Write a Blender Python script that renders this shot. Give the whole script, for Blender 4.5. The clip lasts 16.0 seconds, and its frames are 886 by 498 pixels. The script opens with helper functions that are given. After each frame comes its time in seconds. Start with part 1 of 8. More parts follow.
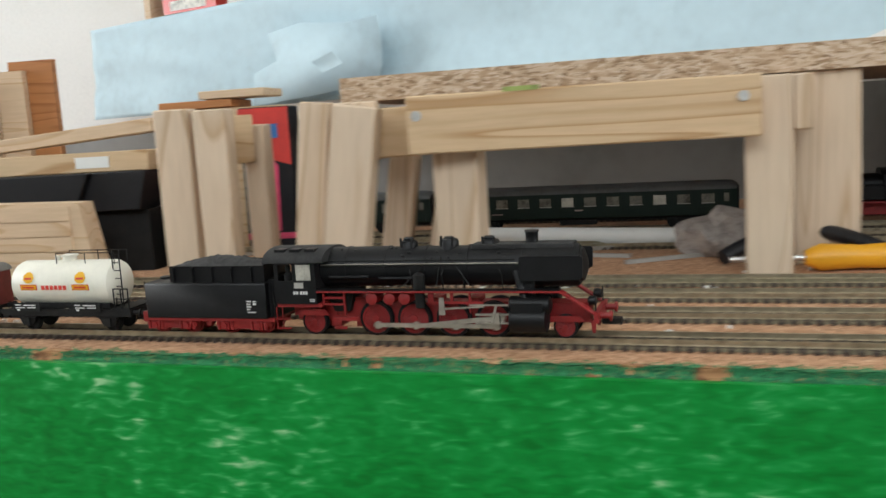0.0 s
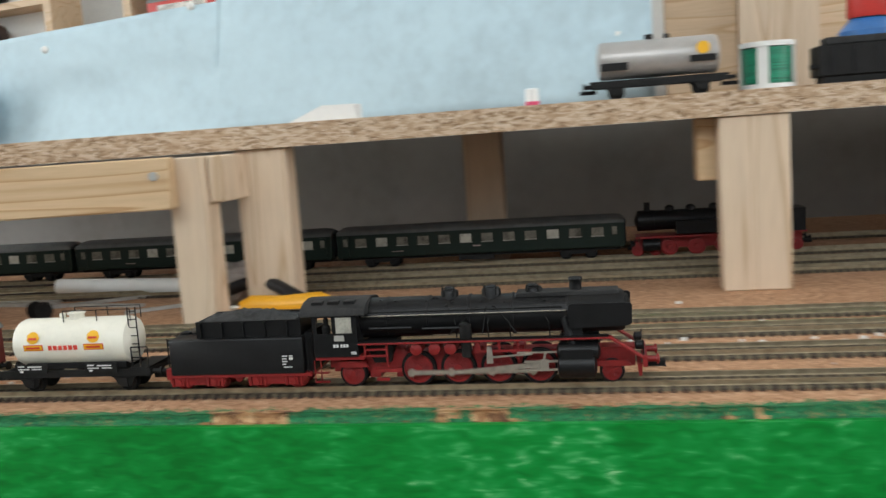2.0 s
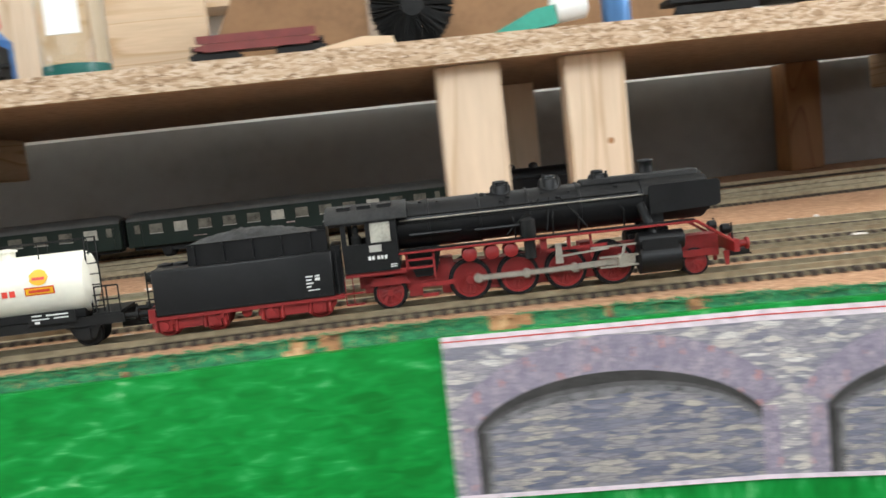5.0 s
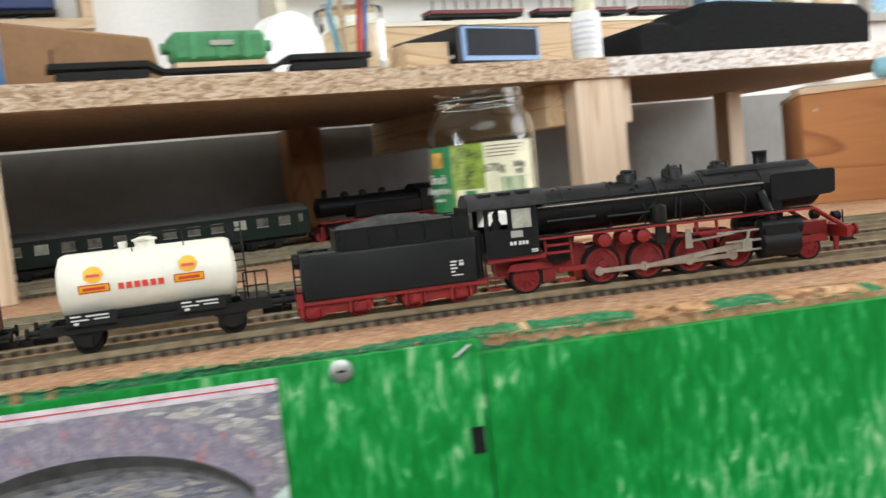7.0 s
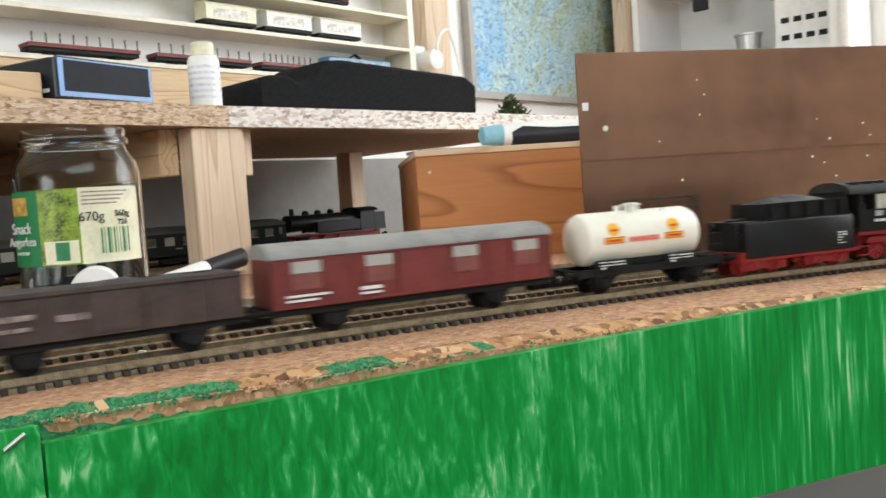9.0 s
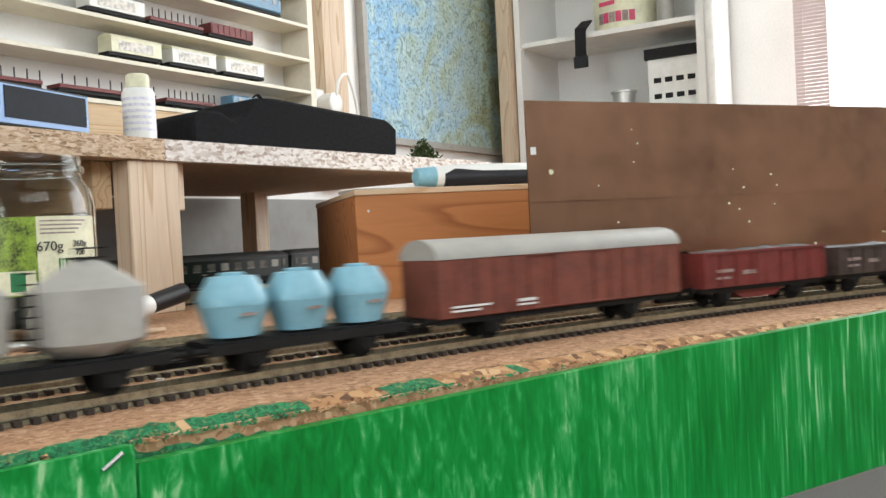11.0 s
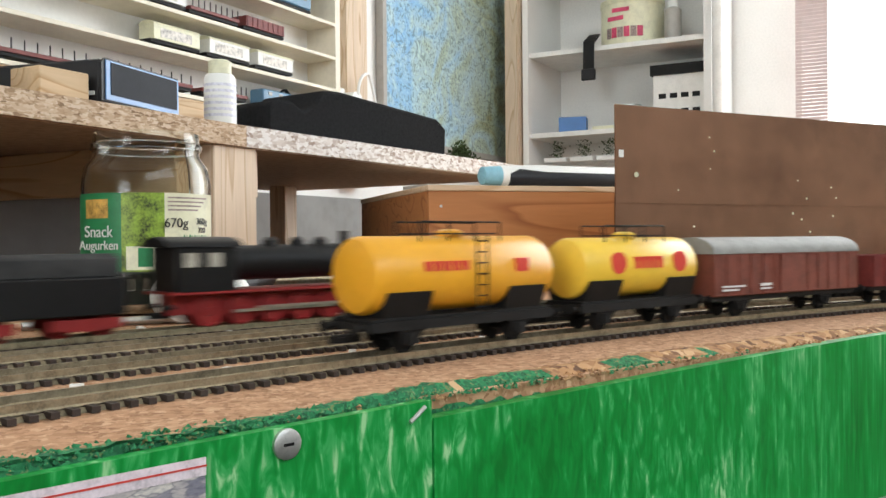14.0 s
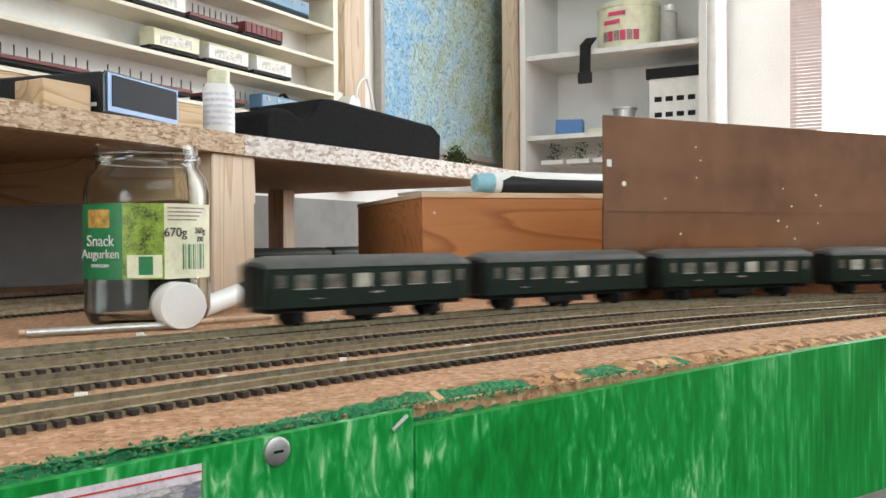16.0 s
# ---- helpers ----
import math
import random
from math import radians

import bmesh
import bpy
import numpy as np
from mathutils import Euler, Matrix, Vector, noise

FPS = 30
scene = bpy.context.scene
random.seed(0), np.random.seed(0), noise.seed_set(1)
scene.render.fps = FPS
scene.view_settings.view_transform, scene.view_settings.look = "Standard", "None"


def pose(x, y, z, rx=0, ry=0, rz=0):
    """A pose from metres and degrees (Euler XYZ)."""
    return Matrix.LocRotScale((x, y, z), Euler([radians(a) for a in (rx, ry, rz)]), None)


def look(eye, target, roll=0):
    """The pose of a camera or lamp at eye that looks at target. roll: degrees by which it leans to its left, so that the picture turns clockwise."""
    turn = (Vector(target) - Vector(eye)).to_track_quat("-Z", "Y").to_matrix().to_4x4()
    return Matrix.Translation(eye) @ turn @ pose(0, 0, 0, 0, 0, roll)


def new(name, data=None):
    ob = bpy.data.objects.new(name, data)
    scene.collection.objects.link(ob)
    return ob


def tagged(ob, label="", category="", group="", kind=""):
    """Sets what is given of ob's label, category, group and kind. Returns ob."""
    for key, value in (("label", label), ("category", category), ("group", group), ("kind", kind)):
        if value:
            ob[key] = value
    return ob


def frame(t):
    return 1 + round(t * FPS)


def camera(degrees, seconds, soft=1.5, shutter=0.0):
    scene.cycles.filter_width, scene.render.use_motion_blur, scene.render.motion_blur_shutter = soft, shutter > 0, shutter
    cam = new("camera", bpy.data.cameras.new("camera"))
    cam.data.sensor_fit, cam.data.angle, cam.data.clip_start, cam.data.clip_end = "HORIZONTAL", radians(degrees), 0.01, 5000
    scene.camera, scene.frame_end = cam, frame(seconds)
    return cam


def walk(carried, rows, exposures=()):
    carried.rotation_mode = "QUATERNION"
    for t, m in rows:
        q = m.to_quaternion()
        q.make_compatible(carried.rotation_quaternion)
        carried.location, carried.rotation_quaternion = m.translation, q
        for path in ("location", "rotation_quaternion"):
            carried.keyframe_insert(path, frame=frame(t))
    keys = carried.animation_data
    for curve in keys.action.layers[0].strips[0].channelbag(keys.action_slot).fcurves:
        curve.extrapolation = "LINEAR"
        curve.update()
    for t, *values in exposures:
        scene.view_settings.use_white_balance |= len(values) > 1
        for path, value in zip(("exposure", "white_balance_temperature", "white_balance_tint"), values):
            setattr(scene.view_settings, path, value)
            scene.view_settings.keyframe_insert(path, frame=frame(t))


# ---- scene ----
cam = camera(52.7, 16.0, shutter=0.5)
PATH = [
    (0, (-1.004, -0.393, 0.135), (-1.631, 1.487, -0.139), -3.5),
    (0.5, (-0.911, -0.398, 0.152), (-1.491, 1.494, -0.138), -3.1),
    (1, (-0.831, -0.403, 0.161), (-1.339, 1.513, -0.109), -2.7),
    (1.5, (-0.754, -0.405, 0.160), (-1.213, 1.525, -0.096), -3.3),
    (2, (-0.664, -0.416, 0.158), (-1.030, 1.534, -0.095), -4.0),
    (2.5, (-0.582, -0.418, 0.150), (-0.839, 1.550, -0.088), -4.4),
    (3, (-0.512, -0.419, 0.139), (-0.643, 1.564, -0.083), -4.5),
    (3.2, (-0.483, -0.430, 0.142), (-0.564, 1.555, -0.090), -4.2),
    (5.3, (-0.106, -0.355, 0.088), (0.142, 1.617, -0.126), -6.4),
    (5.5, (-0.083, -0.358, 0.087), (0.225, 1.606, -0.130), -6.3),
    (6, (-0.023, -0.364, 0.084), (0.451, 1.567, -0.128), -6.4),
    (6.5, (0.029, -0.375, 0.086), (0.678, 1.507, -0.115), -6.5),
    (7, (0.070, -0.385, 0.087), (0.935, 1.410, -0.092), -6.0),
    (7.5, (0.097, -0.387, 0.084), (1.172, 1.292, -0.075), -5.2),
    (8, (0.109, -0.384, 0.079), (1.357, 1.172, -0.065), -4.5),
    (8.5, (0.115, -0.377, 0.078), (1.503, 1.058, -0.055), -4.3),
    (9, (0.104, -0.355, 0.082), (1.621, 0.944, -0.038), -3.9),
    (11.5, (0.034, -0.297, 0.079), (1.748, 0.734, 0.051), -2.8),
    (12, (0.02, -0.286, 0.08), (1.727, 0.755, 0.063), -2.2),
    (12.5, (0.003, -0.271, 0.078), (1.72, 0.755, 0.069), -1.5),
    (13, (-0.012, -0.248, 0.076), (1.712, 0.766, 0.062), -0.9),
    (13.5, (-0.016, -0.232, 0.072), (1.728, 0.748, 0.058), -0.6),
    (14, (-0.019, -0.224, 0.071), (1.735, 0.737, 0.052), -0.5),
    (14.5, (-0.024, -0.224, 0.069), (1.733, 0.733, 0.05), -0.2),
    (15, (-0.028, -0.226, 0.072), (1.724, 0.738, 0.052), -0.1),
    (15.5, (-0.033, -0.231, 0.073), (1.72, 0.731, 0.054), -0.0),
    (16, (-0.033, -0.239, 0.078), (1.721, 0.722, 0.056), -0.4),
]
walk(cam, [(t, look(e, g, r)) for t, e, g, r in PATH], [(0, -0.31), (1.5, -0.35), (3, 0.02), (5.5, 0.34), (6.5, 0.1), (7.5, 0.04), (9, -0.06), (12, -0.17), (16, -0.15)])

# ---- light ----
world = bpy.data.worlds.new("world")
scene.world = world
world.use_nodes = True
wn = world.node_tree
sky = wn.nodes.new("ShaderNodeTexSky")
sky.sky_type, sky.sun_disc = "NISHITA", False
sky.sun_elevation, sky.sun_rotation = radians(35), radians(70)
wn.links.new(sky.outputs[0], wn.nodes["Background"].inputs[0])
wn.nodes["Background"].inputs[1].default_value = 0.12


def window_light(name, at, target, sx, sy, watts, color):
    data = bpy.data.lights.new(name, "AREA")
    data.shape, data.size, data.size_y, data.energy, data.color = "RECTANGLE", sx, sy, watts, color
    lamp = new(name, data)
    lamp.matrix_world = look(at, target)
    return lamp


window_light("end_window_light", (2.27, -0.75, 0.75), (0.6, -0.5, 0.5), 1.3, 1.1, 30, (0.93, 0.97, 1.0))
# fill lamp added on the camera side, where no window is seen
window_light("front_fill_light", (-0.75, -2.35, 1.6), (-0.75, 0.1, 0.2), 3.0, 1.0, 56, (0.92, 0.98, 1.0))
window_light("left_window_light", (-4.35, -0.3, 0.75), (-1.5, 0.3, 0.3), 1.6, 1.1, 58, (0.95, 0.99, 1.0))

# ---- materials ----


def ramp(nt, fac, stops):
    node = nt.nodes.new("ShaderNodeValToRGB")
    el = node.color_ramp.elements
    while len(el) < len(stops):
        el.new(0.5)
    for e, (p, c) in zip(el, stops):
        e.position, e.color = p, (*c, 1)
    nt.links.new(fac, node.inputs[0])
    return node.outputs[0]


def mat(name, color, rough=0.6, metal=0.0, vary=0.12, scale=60.0, bump=0.15, stretch=(1, 1, 1), spec=0.5, dark=None, fine=6.0):
    m = bpy.data.materials.new(name)
    m.use_nodes = True
    nt = m.node_tree
    bs = nt.nodes["Principled BSDF"]
    bs.inputs["Roughness"].default_value, bs.inputs["Metallic"].default_value = rough, metal
    bs.inputs["Specular IOR Level"].default_value = spec
    tc = nt.nodes.new("ShaderNodeTexCoord")
    mp = nt.nodes.new("ShaderNodeMapping")
    mp.inputs["Scale"].default_value = stretch
    nt.links.new(tc.outputs["Object"], mp.inputs[0])
    n1 = nt.nodes.new("ShaderNodeTexNoise")
    n1.inputs["Scale"].default_value, n1.inputs["Detail"].default_value = scale, 5
    n2 = nt.nodes.new("ShaderNodeTexNoise")
    n2.inputs["Scale"].default_value, n2.inputs["Detail"].default_value = scale * fine, 4
    nt.links.new(mp.outputs[0], n1.inputs[0])
    nt.links.new(mp.outputs[0], n2.inputs[0])
    mix = nt.nodes.new("ShaderNodeMath")
    mix.operation = "ADD"
    half = nt.nodes.new("ShaderNodeMath")
    half.operation, half.inputs[1].default_value = "MULTIPLY", 0.6
    nt.links.new(n2.outputs[0], half.inputs[0])
    nt.links.new(n1.outputs[0], mix.inputs[0])
    nt.links.new(half.outputs[0], mix.inputs[1])
    lo = dark or tuple(c * (1 - vary * 2) for c in color)
    hi = tuple(min(1, c * (1 + vary)) for c in color)
    out = ramp(nt, mix.outputs[0], [(0.55, lo), (0.8, color), (1.05, hi)])
    nt.links.new(out, bs.inputs["Base Color"])
    if bump:
        b = nt.nodes.new("ShaderNodeBump")
        b.inputs["Strength"].default_value, b.inputs["Distance"].default_value = bump, 0.001
        nt.links.new(n2.outputs[0], b.inputs["Height"])
        nt.links.new(b.outputs[0], bs.inputs["Normal"])
    return m


def pine(name, light, dark, axis=0, scale=26.0):
    """Sawn softwood: streaky growth rings along one axis."""
    m = bpy.data.materials.new(name)
    m.use_nodes = True
    nt = m.node_tree
    bs = nt.nodes["Principled BSDF"]
    bs.inputs["Roughness"].default_value = 0.62
    tc = nt.nodes.new("ShaderNodeTexCoord")
    mp = nt.nodes.new("ShaderNodeMapping")
    st = [1.0, 1.0, 1.0]
    st[axis] = 0.09
    mp.inputs["Scale"].default_value = st
    info = nt.nodes.new("ShaderNodeObjectInfo")
    add = nt.nodes.new("ShaderNodeVectorMath")
    add.operation = "ADD"
    nt.links.new(tc.outputs["Object"], add.inputs[0])
    nt.links.new(info.outputs["Random"], add.inputs[1])
    nt.links.new(add.outputs[0], mp.inputs[0])
    n = nt.nodes.new("ShaderNodeTexNoise")
    n.inputs["Scale"].default_value, n.inputs["Detail"].default_value, n.inputs["Distortion"].default_value = scale, 1.0, 0.4
    nt.links.new(mp.outputs[0], n.inputs[0])
    mul = nt.nodes.new("ShaderNodeMath")
    mul.operation, mul.inputs[1].default_value = "MULTIPLY", 9.0
    nt.links.new(n.outputs[0], mul.inputs[0])
    fr = nt.nodes.new("ShaderNodeMath")
    fr.operation = "FRACT"
    nt.links.new(mul.outputs[0], fr.inputs[0])
    col = ramp(nt, fr.outputs[0], [(0.0, light), (0.72, tuple(l * 0.93 for l in light)), (0.93, dark), (1.0, light)])
    g = nt.nodes.new("ShaderNodeTexNoise")
    g.inputs["Scale"].default_value, g.inputs["Detail"].default_value = scale * 14, 4
    nt.links.new(mp.outputs[0], g.inputs[0])
    mx = nt.nodes.new("ShaderNodeMix")
    mx.data_type, mx.blend_type = "RGBA", "MULTIPLY"
    mx.inputs[0].default_value = 0.35
    nt.links.new(col, mx.inputs[6])
    nt.links.new(ramp(nt, g.outputs[0], [(0.3, (0.72, 0.68, 0.62)), (0.7, (1, 1, 1))]), mx.inputs[7])
    nt.links.new(mx.outputs[2], bs.inputs["Base Color"])
    b = nt.nodes.new("ShaderNodeBump")
    b.inputs["Strength"].default_value, b.inputs["Distance"].default_value = 0.2, 0.0006
    nt.links.new(g.outputs[0], b.inputs["Height"])
    nt.links.new(b.outputs[0], bs.inputs["Normal"])
    return m


def cells(name, stops, scale, rough=0.85, bump=0.5, stretch=(1, 1, 1)):
    """Pressed flakes: coloured cells with relief."""
    m = bpy.data.materials.new(name)
    m.use_nodes = True
    nt = m.node_tree
    bs = nt.nodes["Principled BSDF"]
    bs.inputs["Roughness"].default_value = rough
    tc = nt.nodes.new("ShaderNodeTexCoord")
    mp = nt.nodes.new("ShaderNodeMapping")
    mp.inputs["Scale"].default_value = stretch
    nt.links.new(tc.outputs["Object"], mp.inputs[0])
    nz = nt.nodes.new("ShaderNodeTexNoise")
    nz.inputs["Scale"].default_value = scale * 0.7
    nt.links.new(mp.outputs[0], nz.inputs[0])
    mixv = nt.nodes.new("ShaderNodeMix")
    mixv.data_type = "VECTOR"
    mixv.inputs[0].default_value = 0.006
    nt.links.new(mp.outputs[0], mixv.inputs[4])
    nt.links.new(nz.outputs[1], mixv.inputs[5])
    v = nt.nodes.new("ShaderNodeTexVoronoi")
    v.inputs["Scale"].default_value = scale
    nt.links.new(mixv.outputs[1], v.inputs[0])
    sep = nt.nodes.new("ShaderNodeSeparateColor")
    nt.links.new(v.outputs["Color"], sep.inputs[0])
    nt.links.new(ramp(nt, sep.outputs[0], stops), bs.inputs["Base Color"])
    b = nt.nodes.new("ShaderNodeBump")
    b.inputs["Strength"].default_value, b.inputs["Distance"].default_value = bump, 0.0015
    nt.links.new(sep.outputs[1], b.inputs["Height"])
    nt.links.new(b.outputs[0], bs.inputs["Normal"])
    return m


PINE_X = pine("pine_lengthwise", (0.66, 0.47, 0.28), (0.46, 0.27, 0.12), 0)
PINE_Z = pine("pine_upright", (0.70, 0.55, 0.40), (0.52, 0.36, 0.22), 2)
PINE_Y = pine("pine_crosswise", (0.62, 0.42, 0.24), (0.42, 0.24, 0.11), 1)
BROWN_WOOD = pine("brown_stained_wood", (0.36, 0.17, 0.065), (0.22, 0.09, 0.03), 2)
ORANGE_WOOD = pine("orange_varnished_wood", (0.47, 0.19, 0.06), (0.30, 0.10, 0.025), 0, 20)
PALE_WOOD = pine("pale_wood_frame", (0.68, 0.50, 0.33), (0.55, 0.36, 0.2), 0)
CHIP_EDGE = cells("raw_chipboard_edge", [(0.0, (0.24, 0.15, 0.085)), (0.25, (0.42, 0.28, 0.17)), (0.6, (0.56, 0.41, 0.28)), (1.0, (0.66, 0.53, 0.40))], 480, 0.9, 0.6, (0.45, 1, 1.3))
CHIP_FACE = mat("chipboard_face", (0.36, 0.27, 0.20), 0.8, vary=0.15, scale=120)
CORK = cells("cork_trackbed", [(0.0, (0.30, 0.15, 0.075)), (0.4, (0.45, 0.245, 0.13)), (0.8, (0.53, 0.30, 0.17)), (1.0, (0.62, 0.39, 0.24))], 420, 0.95, 0.35)
CORK_RAW = cells("broken_cork_edge", [(0.0, (0.13, 0.06, 0.03)), (0.4, (0.36, 0.18, 0.08)), (0.8, (0.50, 0.28, 0.13)), (1.0, (0.62, 0.4, 0.22))], 260, 0.95, 1.0)
PLY = pine("bare_board_edge", (0.52, 0.37, 0.22), (0.36, 0.22, 0.11), 0, 40)
TURF = cells("green_turf", [(0.0, (0.015, 0.09, 0.04)), (0.5, (0.02, 0.2, 0.075)), (0.85, (0.04, 0.27, 0.1)), (1.0, (0.25, 0.2, 0.08))], 700, 0.95, 1.0)


def brushed_green(name, brush_scale, lift):
    """Thin green paint brushed over a pale board."""
    m = bpy.data.materials.new(name)
    m.use_nodes = True
    nt = m.node_tree
    bs = nt.nodes["Principled BSDF"]
    bs.inputs["Roughness"].default_value = 0.42
    bs.inputs["Specular IOR Level"].default_value = 0.3
    tc = nt.nodes.new("ShaderNodeTexCoord")

    def streak(sc, scale, detail=6.0, dist=0.8):
        mp = nt.nodes.new("ShaderNodeMapping")
        mp.inputs["Scale"].default_value = sc
        nt.links.new(tc.outputs["Object"], mp.inputs[0])
        n = nt.nodes.new("ShaderNodeTexNoise")
        n.inputs["Scale"].default_value, n.inputs["Detail"].default_value, n.inputs["Distortion"].default_value = scale, detail, dist
        nt.links.new(mp.outputs[0], n.inputs[0])
        return n.outputs[0]

    blot = streak((1, 1, 0.7), 13, 4, 1.2)
    vert = streak((1, 1, 0.07), 330, 5, 0.5)
    swirl = streak(brush_scale, 270, 9, 0.6)
    sep = nt.nodes.new("ShaderNodeSeparateXYZ")
    nt.links.new(tc.outputs["Object"], sep.inputs[0])
    side = nt.nodes.new("ShaderNodeMapRange")
    side.inputs["From Min"].default_value, side.inputs["From Max"].default_value = 0.32, 0.50
    nt.links.new(sep.outputs[0], side.inputs["Value"])
    brush = nt.nodes.new("ShaderNodeMix")
    brush.inputs[0].default_value = 0.5
    nt.links.new(side.outputs[0], brush.inputs[0])
    nt.links.new(swirl, brush.inputs[2])
    nt.links.new(vert, brush.inputs[3])
    a = nt.nodes.new("ShaderNodeMath")
    a.operation, a.inputs[1].default_value = "MULTIPLY", 0.42
    nt.links.new(blot, a.inputs[0])
    b = nt.nodes.new("ShaderNodeMath")
    b.operation, b.inputs[1].default_value = "MULTIPLY_ADD", 0.58
    nt.links.new(brush.outputs[0], b.inputs[0])
    nt.links.new(a.outputs[0], b.inputs[2])
    col = ramp(nt, b.outputs[0], [(0.36, (0.001, 0.165, 0.018)), (0.50 + lift * 0.3, (0.003, 0.25, 0.035)), (0.54 + lift, (0.01, 0.30, 0.055)), (0.59 + lift, (0.06, 0.40, 0.11)), (0.65 + lift, (0.33, 0.62, 0.30))])
    nt.links.new(col, bs.inputs["Base Color"])
    bu = nt.nodes.new("ShaderNodeBump")
    bu.inputs["Strength"].default_value, bu.inputs["Distance"].default_value = 0.12, 0.001
    nt.links.new(vert, bu.inputs["Height"])
    nt.links.new(bu.outputs[0], bs.inputs["Normal"])
    return m


GREEN = brushed_green("brushed_green_paint", (1.0, 1, 0.3), 0.010)
GREEN_LONG = brushed_green("green_paint_brushed_lengthwise", (0.30, 1, 0.8), 0.034)
SLEEPER = mat("dark_brown_sleeper", (0.035, 0.022, 0.016), 0.7)
RAIL = mat("nickel_rail", (0.42, 0.36, 0.25), 0.38, 0.85, 0.2, 200)
BALLAST = mat("metal_trackbed", (0.20, 0.165, 0.10), 0.6, 0.1, 0.2, 200)
BLACK = mat("satin_black_model_paint", (0.0065, 0.0065, 0.007), 0.42, vary=0.2, scale=90, bump=0.06, spec=0.28)
BLACK_DULL = mat("dull_black_plastic", (0.009, 0.0088, 0.0085), 0.62, vary=0.25, scale=90, bump=0.08, spec=0.25)
DUSTY = mat("dusty_black_top", (0.02, 0.0195, 0.019), 0.8, vary=0.3, scale=120)
RED = mat("red_frame_paint", (0.23, 0.010, 0.010), 0.5, vary=0.12, scale=120, bump=0.04)
ROD = mat("bright_valve_gear", (0.50, 0.46, 0.40), 0.35, 0.8, 0.15, 200, 0.05)
DOME_STEEL = mat("dark_polished_metal", (0.06, 0.065, 0.07), 0.25, 0.9, 0.1, 200, 0.02)
COAL = cells("coal_heap", [(0.0, (0.006, 0.006, 0.006)), (1.0, (0.035, 0.035, 0.037))], 500, 0.55, 1.0)
CREAM = mat("cream_white_tank", (0.80, 0.77, 0.66), 0.38, vary=0.03, scale=60, bump=0.02)
WHITE = mat("white_paint", (0.78, 0.77, 0.73), 0.5, vary=0.05, scale=40, bump=0.03)
YELLOW = mat("yellow_tank_paint", (0.82, 0.53, 0.05), 0.4, vary=0.04, scale=60, bump=0.02)
AMBER = mat("amber_tank_paint", (0.80, 0.38, 0.02), 0.4, vary=0.04, scale=60, bump=0.02)
LOGO_Y = mat("logo_yellow", (0.85, 0.45, 0.01), 0.45, vary=0.02, bump=0)
LOGO_R = mat("logo_red", (0.65, 0.05, 0.03), 0.45, vary=0.02, bump=0)
PRINT_W = mat("white_print", (0.7, 0.7, 0.68), 0.5, vary=0.02, bump=0)
PRINT_K = mat("black_print", (0.02, 0.02, 0.02), 0.5, vary=0.02, bump=0)
MAROON = mat("maroon_wagon_paint", (0.16, 0.024, 0.02), 0.55, vary=0.14, scale=80, bump=0.05)
RUST_BROWN = mat("red_brown_wagon_paint", (0.17, 0.045, 0.028), 0.6, vary=0.16, scale=80, bump=0.06)
DARK_BROWN = mat("dark_brown_wagon_paint", (0.055, 0.035, 0.028), 0.65, vary=0.2, scale=80, bump=0.08)
ROOF = mat("grey_roof_paint", (0.25, 0.245, 0.23), 0.6, vary=0.12, scale=70, bump=0.04)
ROOF_DARK = mat("dark_grey_coach_roof", (0.075, 0.075, 0.072), 0.55, vary=0.12, scale=70, bump=0.04)
COACH = mat("bottle_green_coach_paint", (0.008, 0.017, 0.012), 0.4, spec=0.3, vary=0.1, scale=70, bump=0.02)
SILVER = mat("light_grey_silo", (0.38, 0.365, 0.33), 0.4, vary=0.06, scale=60, bump=0.02)
NAVY = mat("navy_blue_paint", (0.012, 0.025, 0.11), 0.4, vary=0.08, scale=60, bump=0.02)
SKYBLUE = mat("light_blue_paint", (0.22, 0.45, 0.55), 0.4, vary=0.08, scale=60, bump=0.02)
PANE = mat("dark_window_glazing", (0.16, 0.15, 0.125), 0.15, vary=0.3, scale=140, bump=0)
# pale copy of PANE: light in the window put into its colour
PANE_LIT = mat("lit_window_glazing", (0.42, 0.40, 0.34), 0.3, vary=0.2, scale=140, bump=0)
PAPER = mat("pale_blue_paper", (0.50, 0.64, 0.70), 0.75, vary=0.07, scale=6, bump=0.05, fine=12)
WALL = mat("white_plaster", (0.82, 0.81, 0.78), 0.8, vary=0.04, scale=5, bump=0.1, fine=40)
GREYWALL = mat("unseen_grey_wall", (0.42, 0.41, 0.39), 0.8, vary=0.06, scale=5, bump=0.1, fine=40)
COPPER = mat("tarnished_copper_sheet", (0.40, 0.225, 0.145), 0.27, 0.95, 0.2, 7, 0.01, dark=(0.27, 0.15, 0.10))
CARDBOARD = mat("brown_cardboard", (0.26, 0.14, 0.065), 0.8, vary=0.1, scale=30)
BLACK_PLASTIC = mat("black_plastic_case", (0.013, 0.013, 0.015), 0.45, vary=0.1, scale=90, bump=0.05, spec=0.3)
FOAM = mat("black_foam", (0.016, 0.016, 0.017), 0.98, spec=0.1, vary=0.2, scale=300, bump=0.6)
STEEL = mat("zinc_screw", (0.55, 0.55, 0.53), 0.4, 0.9, 0.1, 300)
GREENMACH = mat("green_machine_load", (0.06, 0.26, 0.10), 0.5, vary=0.12, scale=80, bump=0.05)
BLUEPL = mat("blue_plastic", (0.04, 0.16, 0.42), 0.4, vary=0.06, bump=0.02)
REDPL = mat("red_plastic", (0.62, 0.05, 0.04), 0.35, vary=0.06, bump=0.02)
